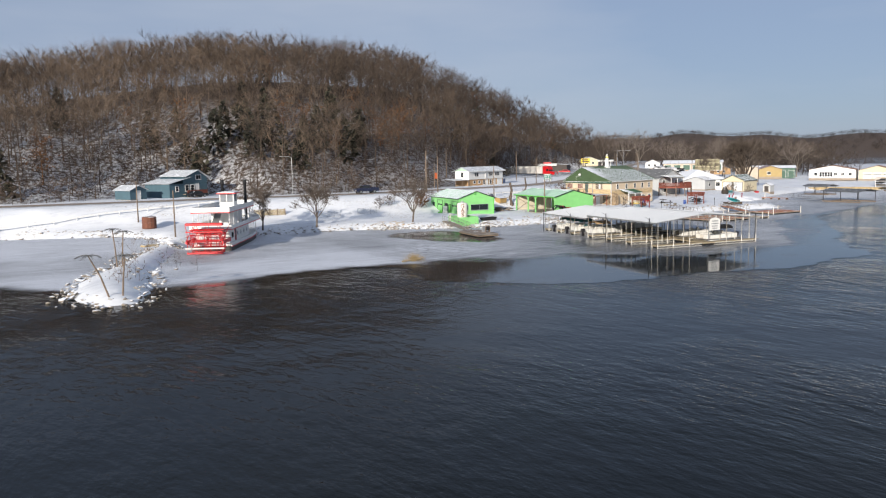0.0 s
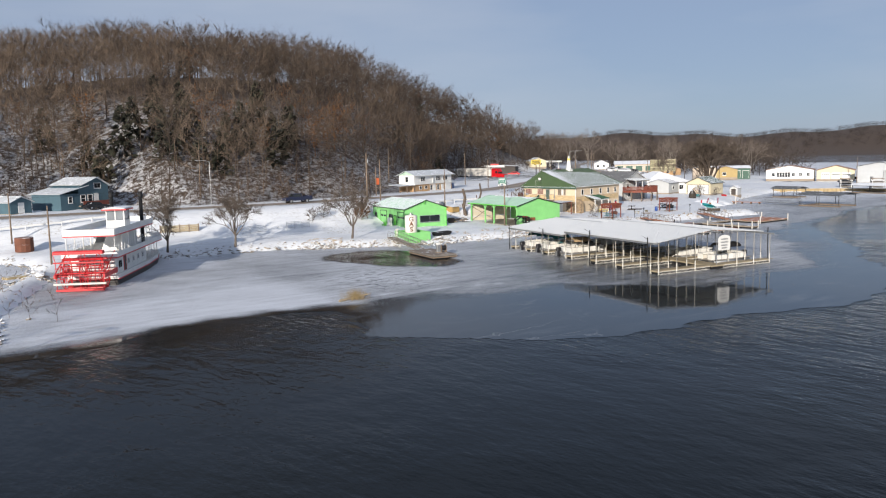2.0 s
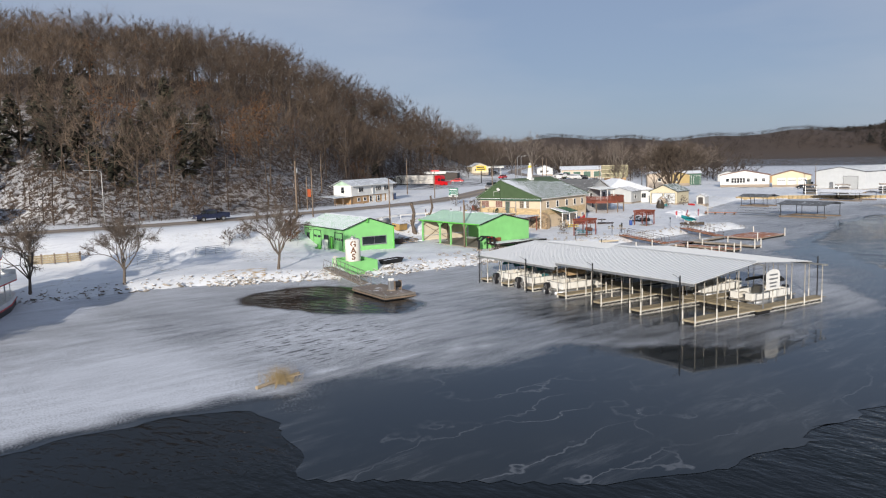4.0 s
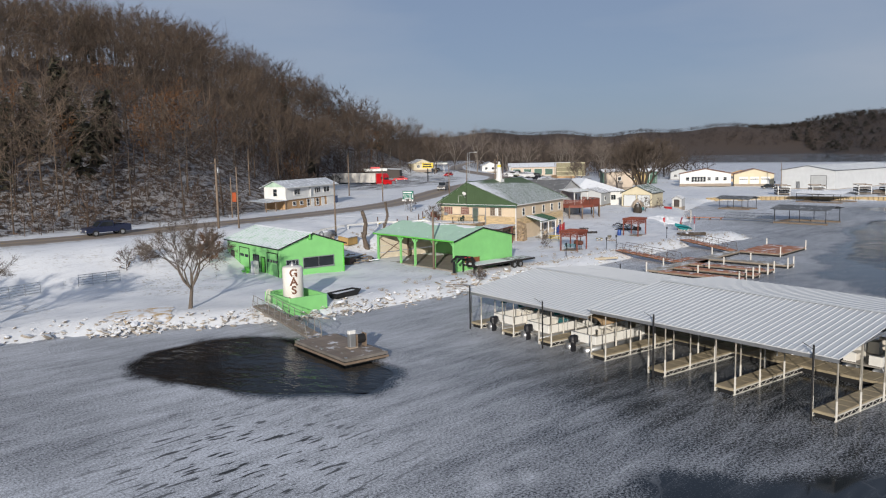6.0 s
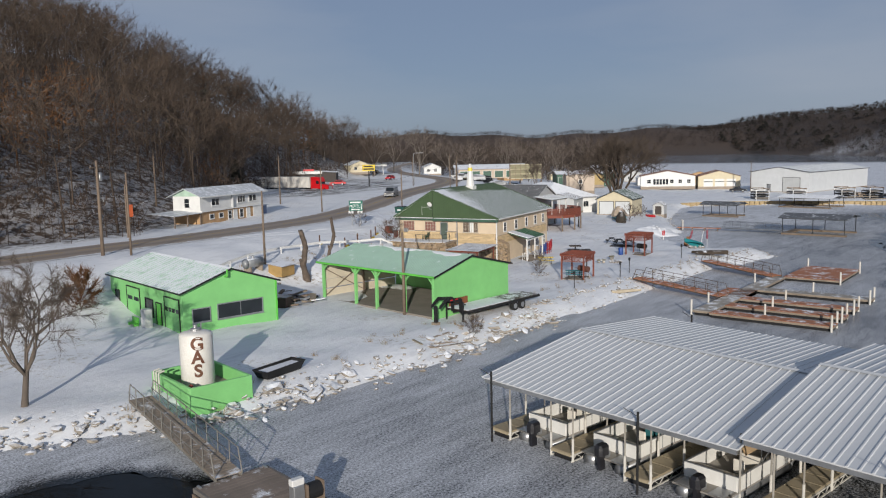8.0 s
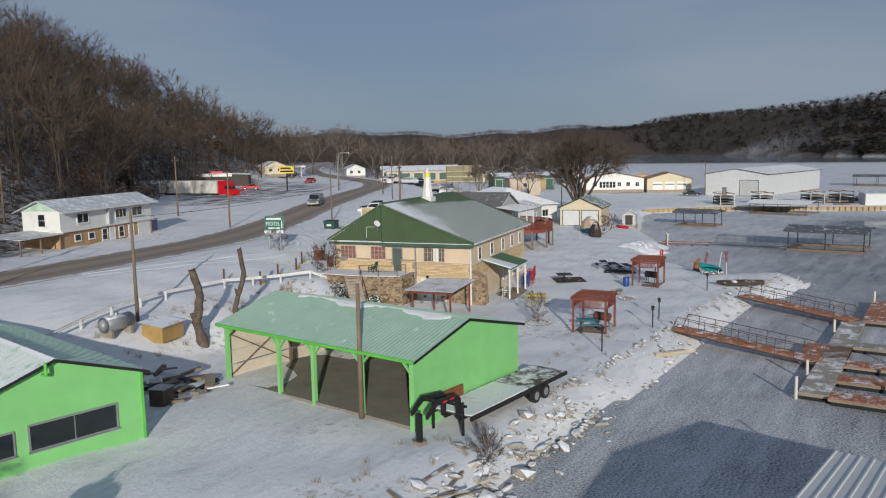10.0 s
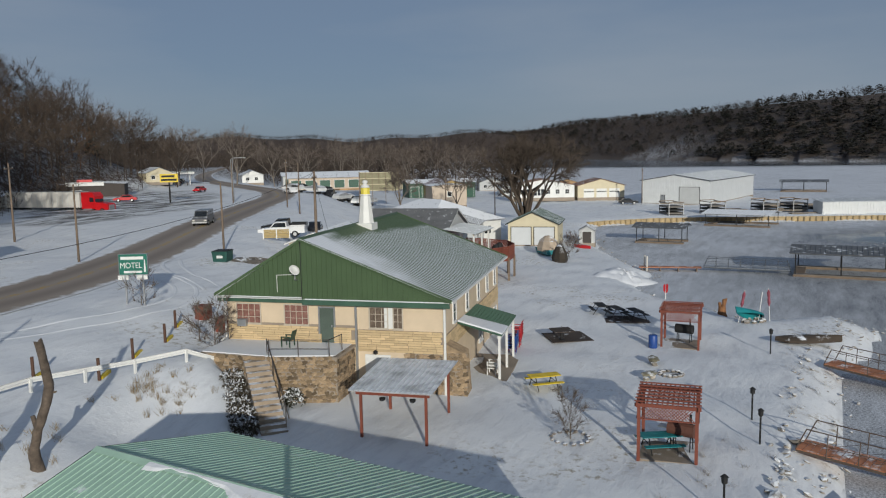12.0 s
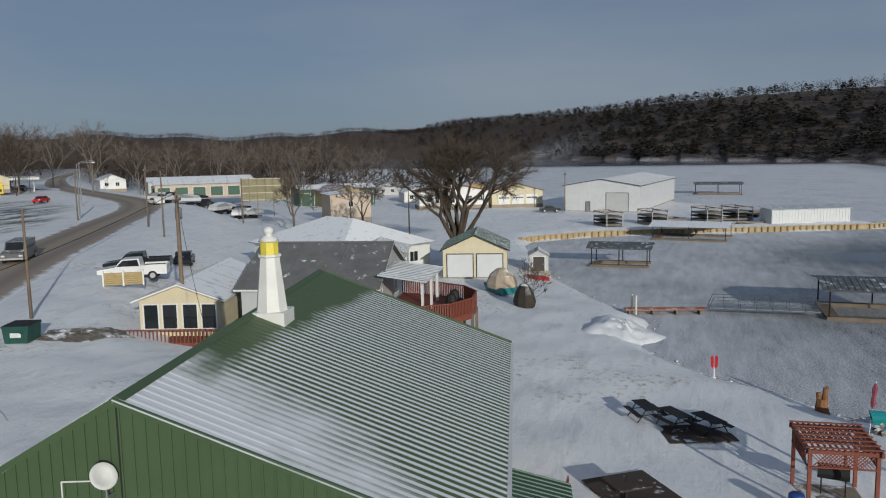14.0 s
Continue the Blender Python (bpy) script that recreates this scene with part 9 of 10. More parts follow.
# two-storey white motel wing over brick, across the road
def white_house():
    b = thing("white_house", "two-storey white house over an orange brick ground floor", "house", pose(115.9, 181.0, 4.5, 0, 0, 21) @ Matrix.Diagonal((1.02, 1, 0.9, 1)))
    L, D = 16.6, 4.6
    part("brick_storey", Mesh().box(0, 0, -0.4, L, D, 2.3), BROWNBRICK, b)
    part("floor_band", Mesh().box(-0.12, -0.3, 2.3, L + 0.12, D + 0.12, 2.5), WHITE, b)
    part("upper_storey", Mesh().box(0, 0, 2.5, L, D, 4.85), WHITE, b)
    part("gable", Mesh().prism([(-0.2, 4.85), (D + 0.2, 4.85), (D / 2, 6.0)], "x", 0.0, 0.15), surface("mint_siding", (0.42, 0.58, 0.46), 0.7), b)
    part("gable", Mesh().prism([(-0.2, 4.85), (D + 0.2, 4.85), (D / 2, 6.0)], "x", L - 0.15, L), WHITE, b)
    roof_sheet(b, "roof_slope", (-0.6, -0.7, 4.72), (L + 0.6, -0.7, 4.72), (-0.6, D / 2, 6.12), (L + 0.6, D / 2, 6.12), SNOW_ROOF, pitch=0.9, rib=(0.02, 0.012))
    roof_sheet(b, "roof_slope", (-0.6, D + 0.7, 4.72), (L + 0.6, D + 0.7, 4.72), (-0.6, D / 2, 6.12), (L + 0.6, D / 2, 6.12), SNOW_ROOF, pitch=0.9, rib=(0.02, 0.012))
    part("fascia", Mesh().box(-0.6, -0.76, 4.6, L + 0.6, -0.7, 4.78), WHITE, b)
    for x, w, n in ((3.6, 1.9, 2), (10.4, 2.1, 3), (13.6, 2.1, 2)):
        window(b, pose(x, 0, 3.15), w, 1.15, WHITE, n, 1)
    for x in (2.6, 4.9):
        window(b, pose(x, 0, 1.05), 1.0, 0.75, WHITE, 1, 1)
    for x in (7.2, 10.3):
        window(b, pose(x, 0, 0.6), 0.95, 1.4, WHITE, 1, 2)
    door(b, pose(8.6, 0, 0.0), 0.9, 2.0, WHITE, WHITE, 2)
    door(b, pose(12.2, 0, 0.0), 0.9, 2.0, WHITE, WHITE, 2)
    part("white_bay", Mesh().box(13.6, -0.06, 0.0, 16.2, 0.0, 2.3), WHITE, b)
    window(b, pose(0, 2.2, 3.0, 0, 0, -90), 0.9, 1.5, WHITE, 1, 2)
    part("upper_partition", Mesh().box(7.7, -0.35, 2.5, 7.9, 0.0, 4.75), GREYWALL, b)
    roof_sheet(b, "porch_roof", (-6.2, -0.4, 2.25), (0.0, -0.4, 2.25), (-6.2, 4.0, 2.6), (0.0, 4.0, 2.6), SNOW_ROOF, pitch=0.9, rib=(0.02, 0.012))
    for x in (-6.0, -3.2, -0.3):
        part("porch_post", Mesh().box(x - 0.07, -0.2, -0.6, x + 0.07, -0.06, 2.3), WOOD_POLE, b)
    part("shed_wing", Mesh().box(L, 1.0, -0.3, L + 2.8, 4.5, 2.0), surface("blue_tarp", (0.16, 0.21, 0.33), 0.6), b)
    part("wing_roof", Mesh().prism([(0.7, 1.95), (4.8, 2.2), (4.8, 2.3), (0.7, 2.05)], "x", L, L + 3.1), SNOW_ROOF, b)


white_house()


def teal_house():
    b = thing("teal_house", "teal two-level house with a red balcony rail", "house", pose(36.6, 181.0, 4.1, 0, 0, 28) @ Matrix.Diagonal((0.95, 0.95, 1.06, 1)))
    W, D = 11.5, 8.5
    part("wall", Mesh().box(0, 0, -0.5, W, D, 3.6), TEAL, b)
    part("gable_wall", Mesh().prism([(4.2, 3.6), (W, 3.6), (W, 4.9), (8.6, 6.3), (4.2, 4.6)], "y", 0, D), TEAL, b)
    roof_sheet(b, "roof_slope", (-0.5, -0.5, 3.65), (-0.5, D + 0.5, 3.65), (6.4, -0.5, 5.0), (6.4, D + 0.5, 5.0), SNOW_ROOF, pitch=0.7)
    roof_sheet(b, "roof_slope", (4.6, -0.5, 5.1), (4.6, D + 0.5, 5.1), (8.6, -0.5, 6.45), (8.6, D + 0.5, 6.45), SNOW_ROOF, pitch=0.7)
    roof_sheet(b, "roof_slope", (W + 0.5, -0.5, 4.75), (W + 0.5, D + 0.5, 4.75), (8.6, -0.5, 6.45), (8.6, D + 0.5, 6.45), SNOW_ROOF, pitch=0.7)
    window(b, pose(8.8, 0, 4.4), 1.6, 0.95, WHITE, 2, 1)
    for x in (5.2, 6.9):
        window(b, pose(x, 0, 2.0), 1.1, 1.3, WHITE, 1, 2)
    door(b, pose(8.4, 0, 1.4), 0.9, 2.0, WHITE, WHITE, 1)
    window(b, pose(2.2, 0, 2.0), 0.9, 1.1, WHITE, 1, 2)
    bal = part("balcony", Mesh().box(4.0, -1.5, 1.25, 10.2, 0, 1.4), WOOD, b)
    part("rail", Mesh().box(4.0, -1.52, 1.4, 10.2, -1.44, 2.2), RED_WOOD, bal, "red balcony rail")
    for x in (4.1, 7.0, 10.1):
        part("balcony_post", Mesh().box(x - 0.07, -1.45, -0.4, x + 0.07, -1.3, 1.3), WOOD_POLE, bal)
    s = house(27.9, 178.5, 28, 4.2, 5.0, 2.2, 0.9, TEAL, SNOW_ROOF, "small teal garden shed with snowy roof", "garden_shed", doors=(("s", 2.1, 1.0, 1.9, WHITE, 2, 0),))


teal_house()

# cream double garage, with its lean-to and neighbours
gar = house(190.4, 157.4, -78, 6.9, 8.2, 3.1, 1.55, CREAM, surface("green_grey_roof", (0.10, 0.14, 0.13), 0.6, snow=0.5), "cream double garage with two white overhead doors", "garage", trim=BLACK,
            doors=(("s", 1.85, 2.75, 2.5, PALE_METAL, 5, 0), ("s", 5.05, 2.75, 2.5, PALE_METAL, 5, 0)), over=0.3)
house(199.0, 149.6, -78, 2.2, 2.6, 1.9, 0.6, GREYWALL, ROOF_SNOW, "little grey garden shed beside the garage", "garden_shed", doors=(("s", 1.1, 1.3, 1.7, DARKWALL, 2, 0),), over=0.15)
house(185.5, 166.5, -75, 6.0, 8.0, 2.9, 0.9, GREYWALL, ROOF_SNOW, "small pale outbuilding with snowy flat gable", "outbuilding", east=((3, 1.0, 1, 1, 1, 1),))


def hip_house(x, y, rot, W, L, H, rise, label):
    """A house under a hip roof, about its middle: W across, L along the short ridge."""
    b = thing("house", label, "building", pose(x, y, ground_z(x, y), 0, 0, rot))
    w, l, r = W / 2, L / 2, (L - W) / 2 + 0.6
    part("wall", Mesh().box(-w, -l, -0.3, w, l, H), WHITE, b)
    o = 0.5
    eave = [(-w - o, -l - o, H), (w + o, -l - o, H), (w + o, l + o, H), (-w - o, l + o, H)]
    top = [(0, -r, H + rise), (0, r, H + rise)]
    for vs in ((eave[0], eave[1], top[0]), (eave[1], eave[2], top[1], top[0]), (eave[2], eave[3], top[1]), (eave[3], eave[0], top[0], top[1])):
        k = len(vs)
        low = [(p[0], p[1], p[2] - 0.14) for p in vs]
        part("roof_slope", Mesh().add(list(vs) + low, [tuple(range(k)), tuple(range(2 * k - 1, k - 1, -1))] + [(i, (i + 1) % k, k + (i + 1) % k, k + i) for i in range(k)]), ROOF_SNOW, b)
    for p in (-0.6, 0.6):
        window(b, pose(p * w, -l, 0.9), 1.3, 1.2, WHITE, 2, 1)
        window(b, pose(-w, p * l, 0.9, 0, 0, -90), 1.3, 1.2, WHITE, 2, 1)


GREY_PLAIN = surface("bare_grey_shingles", (0.15, 0.152, 0.155), 0.9, var=0.25, snow=0.06)


def neighbour_house():
    house(159.2, 152.7, 11, 12.0, 9.4, 4.6, 2.35, GREYWALL, GREY_PLAIN, "grey-shingled house behind the motel with a raised deck", "deck_house", z=1.45, south=((2.2, 2.9, 1.2, 1.2, 2, 1), (8.6, 2.9, 1.2, 1.2, 2, 1), (3, 0.8, 1.2, 1.0, 1, 1)), west=((3, 2.9, 1.2, 1.2, 2, 1), (6.5, 2.9, 1.2, 1.2, 2, 1)), pitch=3.0, trim=WHITE)
    hip_house(195.0, 171.5, -28, 13.0, 17.0, 3.0, 2.9, "white house under a broad snow-covered hip roof")
    d = thing("red_deck", "raised red wooden deck with a curved bow on stilts", "deck", pose(0, 0, 1.3))
    poly = [(168.9, 154.2), (168.4, 151.0), (167.3, 148.6), (165.3, 147.1), (162.6, 146.7), (160.2, 147.6), (158.8, 149.6), (158.6, 152.2)]
    part("deck_floor", Mesh().prism(poly, "z", 2.45, 2.6), RED_WOOD, d)
    sl = Mesh().box(-0.05, -0.02, 0, 0.05, 0.02, 0.98).done("rail_slat", RED_WOOD)
    for (ax, ay), (bx, by) in zip(poly[:-1], poly[1:]):
        ln = math.hypot(bx - ax, by - ay)
        m = pose(ax, ay, 2.6, 0, 0, math.degrees(math.atan2(by - ay, bx - ax)))
        part("rail_top", Mesh().box(0, -0.06, 0.98, ln, 0.06, 1.05), RED_WOOD, d, at=m)
        n = int(ln / 0.17)
        for i in range(n + 1):
            part("rail_slat", sl, None, d, at=m @ pose(ln * i / n, 0, 0))
        part("skirt", Mesh().box(0, -0.03, -0.45, ln, 0.03, -0.02), RED_WOOD, d, at=m)
    for x, y in poly:
        part("stilt", Mesh().box(x - 0.09, y - 0.09, -0.6, x + 0.09, y + 0.09, 2.45), WOOD_POLE, d)
    for x, y in ((160.6, 149.7), (163.2, 149.9), (166.2, 150.4)):
        part("porch_post", Mesh().box(x - 0.08, y - 0.08, 2.6, x + 0.08, y + 0.08, 5.1), WHITE, d)
    roof_sheet(d, "porch_roof", (160.0, 149.2, 5.1), (166.7, 150.0, 5.1), (159.6, 152.6, 5.55), (166.2, 153.8, 5.55), SNOW_ROOF, pitch=0.6)
    part("porch_beam", Mesh().box(0, -0.08, 4.85, 5.9, 0.08, 5.1), CREAM, d, at=pose(160.5, 149.7, 0, 0, 0, 7))
    for x, y in ((163.8, 148.6), (165.6, 148.9)):
        g = thing("deck_grill", "covered dark grill on the red deck", "grill", pose(x, y, 3.9))
        part("cover", Mesh().lathe([(0.4, 0), (0.42, 0.5), (0.3, 0.95), (0.05, 1.05)], 9), BLACK, g)
        part("base", Mesh().box(-0.3, -0.3, 0, 0.3, 0.3, 0.1), STEEL, g)
    # glazed cabin with a red deck in front
    c = thing("cabin", "cream cabin with glazed front and red railing", "cabin", pose(154.6, 168.2, 2.9, 0, 0, -74))
    W, L, H = 5.6, 12.0, 2.6
    gable_walls(c, W, L, H, 1.0, CREAM)
    gable_roof(c, W, L, H, 1.0, ROOF_SNOW, 0.4, pitch=3.0, fascia=WHITE)
    for x in (0.8, 2.1, 3.5, 4.8):
        window(c, pose(x, 0, 0.5), 1.05, 1.75, WHITE, 1, 1)
    part("deck_floor", Mesh().box(-0.2, -2.0, -0.2, W + 0.2, 0, 0.0), RED_WOOD, c)
    part("deck_rail", Mesh().box(-0.2, -2.02, 0.85, W + 0.2, -1.94, 0.93), RED_WOOD, c)
    sl = Mesh().box(-0.04, -0.02, 0, 0.04, 0.02, 0.85).done("rail_slat", RED_WOOD)
    for i in range(24):
        part("rail_slat", sl, None, c, at=pose(-0.2 + (W + 0.4) * i / 23, -1.98, 0))
    part("deck_skirt", Mesh().box(-0.2, -1.95, -1.2, W + 0.2, -1.9, -0.2), RED_WOOD, c)
    f = thing("board_fence", "short yellow board fence in the snow", "fence", pose(161.5, 177.0, ground_z(161.5, 177.0), 0, 0, -62) @ Matrix.Scale(0.85, 4))
    for i in range(6):
        part("fence_board", Mesh().box(0, -0.02, 0.12 + i * 0.2, 3.6, 0.02, 0.30 + i * 0.2), YELLOWWALL, f)
    for x in (0, 1.8, 3.6):
        part("fence_post", Mesh().box(x - 0.07, -0.07, 0, x + 0.07, 0.07, 1.5), WHITE, f)


neighbour_house()

# metal boat barn and buildings on the spit
ms = house(286.0, 158.3, -99, 16.8, 42.0, 5.7, 1.4, PALE_METAL, SNOW_ROOF, "large white metal boat barn with overhead door", "boat_barn", z=1.0, trim=BLACK, pitch=1.2,
           doors=(("s", 11.9, 4.8, 4.0, GREYWALL, 6, 0), ("s", 5.4, 0.9, 2.0, STEEL, 1, 0)))
for i in range(27):
    part("siding_rib", Mesh().box(0.3 + i * 0.6, -0.04, 0.1, 0.36 + i * 0.6, 0.0, 5.9 + 1.35 * min(1, (0.3 + i * 0.6) / 8.3, (16.3 - i * 0.6) / 8.3) - 0.2), PALE_METAL, ms)
bx = thing("white_float_house", "long white metal floating boathouse on the sea wall", "boathouse", pose(260.8, 117.6, 0.5, 0, 0, -64))
part("wall", Mesh().box(0, 0, 0, 15.4, 4.0, 2.9), PALE_METAL, bx)
roof_sheet(bx, "roof_slope", (-0.2, -0.2, 2.85), (15.6, -0.2, 2.85), (-0.2, 4.2, 3.3), (15.6, 4.2, 3.3), SNOW_ROOF, pitch=0.6)
for i in range(25):
    part("siding_rib", Mesh().box(0.2 + i * 0.62, -0.04, 0, 0.28 + i * 0.62, 0.0, 2.85), PALE_METAL, bx)

house(246.5, 197.0, -52, 8.0, 7.5, 4.6, 0.35, BLOCK, ROOF_SNOW, "beige block building with flat snowy roof", "block_building", z=2.4, east=((3.5, 2.2, 1.0, 1.2, 1, 1),), south=((4, 2.2, 1.0, 1.1, 1, 1),), pitch=3.0)
house(283, 214, -48, 9, 15, 3.2, 1.4, YELLOWWALL, surface("purple_brown_roof", (0.15, 0.10, 0.11), 0.9, snow=0.4), "long mustard yellow house with dark roof", "house", z=2.2, pitch=3.0, west=(), east=((3, 1, 1.2, 1.2, 2, 1), (8, 1, 1.2, 1.2, 2, 1), (12, 1, 1.2, 1.2, 2, 1)), south=((4, 1, 1.4, 1.2, 2, 1),))
lw = house(284.5, 192.0, -64, 16.5, 9.0, 3.4, 1.6, WHITE, BROWN_ROOF, "long cream ranch house with glazed porch", "ranch_house", z=1.9, pitch=3.0, south=((2.5, 1.1, 1.2, 1.2, 1, 2), (9.5, 1.1, 1.1, 1.2, 2, 2), (12, 1.1, 1.1, 1.2, 2, 2), (14.6, 1.1, 1.1, 1.2, 2, 2)))
for i in range(5):
    window(lw, pose(4.2 + i * 0.95, -0.02, 0.7), 0.85, 1.8, WHITE, 1, 2)
house(292.5, 176.5, -64, 12.5, 9.5, 3.3, 1.7, CREAM, BROWN_ROOF, "cream garage wing with brown shingle roof", "garage", z=1.7, pitch=3.0, doors=(("s", 3, 2.6, 2.3, WHITE, 4, 4), ("s", 6.4, 2.6, 2.3, WHITE, 4, 4), ("s", 9.8, 2.6, 2.3, WHITE, 4, 4)))


def long_store(x, y, rot, L, D, H, mat, label, bays):
    b = thing("boat_store", label, "building", pose(x, y, ground_z(x, y), 0, 0, rot))
    part("wall", Mesh().box(0, 0, -0.3, L, D, H), mat, b)
    roof_sheet(b, "roof_slope", (-0.4, -0.4, H), (L + 0.4, -0.4, H), (-0.4, D / 2, H + 1.0), (L + 0.4, D / 2, H + 1.0), ROOF_SNOW, pitch=3.0)
    roof_sheet(b, "roof_slope", (-0.4, D + 0.4, H), (L + 0.4, D + 0.4, H), (-0.4, D / 2, H + 1.0), (L + 0.4, D / 2, H + 1.0), ROOF_SNOW, pitch=3.0)
    for i in range(bays):
        door(b, pose(L * (i + 0.5) / bays, 0, 0), L / bays * 0.7, H * 0.75, DGREEN, WHITE, 3, 0, "bay_door", False)


long_store(266, 251, -52, 20, 10, 2.9, BLOCK, "long beige storage building with green bay doors", 5)
long_store(290, 226, -50, 20, 10, 4.2, DGREEN, "green-fronted storage building with white roof", 6)
long_store(278, 262, -50, 26, 12, 3.6, GREYWALL, "long grey storage building under snow", 6)
rs = random.Random(31)
HOUSE_KINDS = [(WHITE, ROOF_SNOW, "small white bungalow with snowy roof"), (BROWNBRICK, ROOF_SNOW, "small brick bungalow with snowy roof"), (CREAM, ROOF_SNOW, "cream bungalow among bare trees"), (GREYWALL, GREY_SHINGLE, "grey bungalow beside the road")]
for i, (x, y, r) in enumerate(((318, 290, -45), (330, 276, -40), (345, 262, -50), (352, 300, -45), (305, 300, -45), (368, 318, -42), (326, 240, -60), (340, 225, -60), (310, 205, -60), (328, 195, -60), (262, 300, -30))):
    k = HOUSE_KINDS[i % 4]
    house(x, y, r, rs.uniform(7, 10), rs.uniform(9, 13), 2.9, 1.5, k[0], k[1], k[2], "bungalow", pitch=3.0, south=((2, 1, 1.1, 1.1, 2, 1), (5, 1, 1.1, 1.1, 2, 1)), east=((3, 1, 1.2, 1.1, 2, 1), (7, 1, 1.2, 1.1, 2, 1)))

# service station and store across the bend
stn = house(216, 281, -46, 15, 14, 3.9, 0.4, DARKWALL, ROOF_SNOW, "dark-walled shop with flat snowy roof", "shop", z=4.6, pitch=3.0, south=((4, 1, 3, 1.6, 3, 1),))
part("fascia_sign", Mesh().box(2.0, -0.4, 3.6, 10.5, -0.1, 4.5), WHITE, stn)
part("fascia_sign", Mesh().box(4.6, -0.45, 4.5, 8.0, -0.1, 5.1), RED, stn)
house(172, 262, -46, 13, 26, 3.4, 0.4, surface("tan_metal_wall", (0.46, 0.41, 0.32), 0.7), ROOF_SNOW, "long tan store building behind the truck", "store", z=4.6, pitch=3.0)
house(286, 334, -46, 10, 12, 2.9, 1.5, surface("pale_cream_siding", (0.60, 0.56, 0.46), 0.7, var=0.1), ROOF_SNOW, "cream building with a white overhead door", "garage", z=4.8, pitch=3.0, doors=(("s", 5, 4, 2.4, WHITE, 4, 4),))
cn = thing("fuel_canopy", "white fuel station canopy on slim posts", "canopy", pose(275.5, 309.5, 4.8, 0, 0, -46))
part("canopy_roof", Mesh().slab(0, 0, 4.3, 11.5, 6.5, 5.2, 0.05), WHITE, cn)
part("canopy_stripe", Mesh().box(-0.03, -0.03, 5.0, 11.53, 6.53, 5.14), DGREEN, cn)
for x in (1.5, 5.75, 10):
    for y in (1.5, 5):
        part("canopy_post", Mesh().box(x - 0.15, y - 0.15, 0, x + 0.15, y + 0.15, 4.3), WHITE, cn)
for x in (2.5, 6.8):
    p = thing("fuel_dispenser", "red fuel dispenser under the canopy", "fuel pump", pose(275.5, 309.5, 4.8, 0, 0, -46) @ pose(x, 3.0, 0), "fuel dispensers")
    part("cabinet", Mesh().slab(-0.5, -0.4, 0, 0.5, 0.4, 1.7, 0.04), RED, p)
    part("screen", Mesh().box(-0.35, -0.42, 1.0, 0.35, -0.40, 1.5), WHITE, p)
ys = thing("yellow_roadside_sign", "yellow two-line store sign on a black pole", "sign", pose(207.8, 237.2, 4.7, 0, 0, -52))
part("pole", Mesh().tube((0, 0, -0.2), (0, 0, 5.0), 0.16, n=8), BLACK, ys)
part("panel", Mesh().slab(-1.75, -0.2, 4.9, 1.75, 0.2, 6.6, 0.05), YELLOW, ys)
part("text_bar", Mesh().box(-1.4, -0.23, 5.9, 1.1, -0.2, 6.3), BLACK, ys)
part("text_bar", Mesh().box(-1.5, -0.23, 5.2, 1.5, -0.2, 5.6), BLACK, ys)


def billboard():
    b = thing("billboard_back", "back of a large wooden billboard on posts", "billboard", pose(246.6, 216.2, 2.6, 0, 0, -60))
    fr = surface("olive_billboard_back", (0.26, 0.24, 0.15), 0.85)
    for i in range(6):
        part("panel", Mesh().box(i * 1.55, 0.1, 3.2, i * 1.55 + 1.5, 0.16, 7.6), fr, b)
    for i in range(7):
        part("stringer", Mesh().box(i * 1.55 - 0.06, -0.05, 0 if i % 2 == 0 else 3.0, i * 1.55 + 0.06, 0.08, 7.7), WOOD_POLE, b)
    for z in (3.3, 4.7, 6.1, 7.5):
        part("ledger", Mesh().box(0, -0.02, z, 9.3, 0.09, z + 0.12), CREAM, b)


billboard()


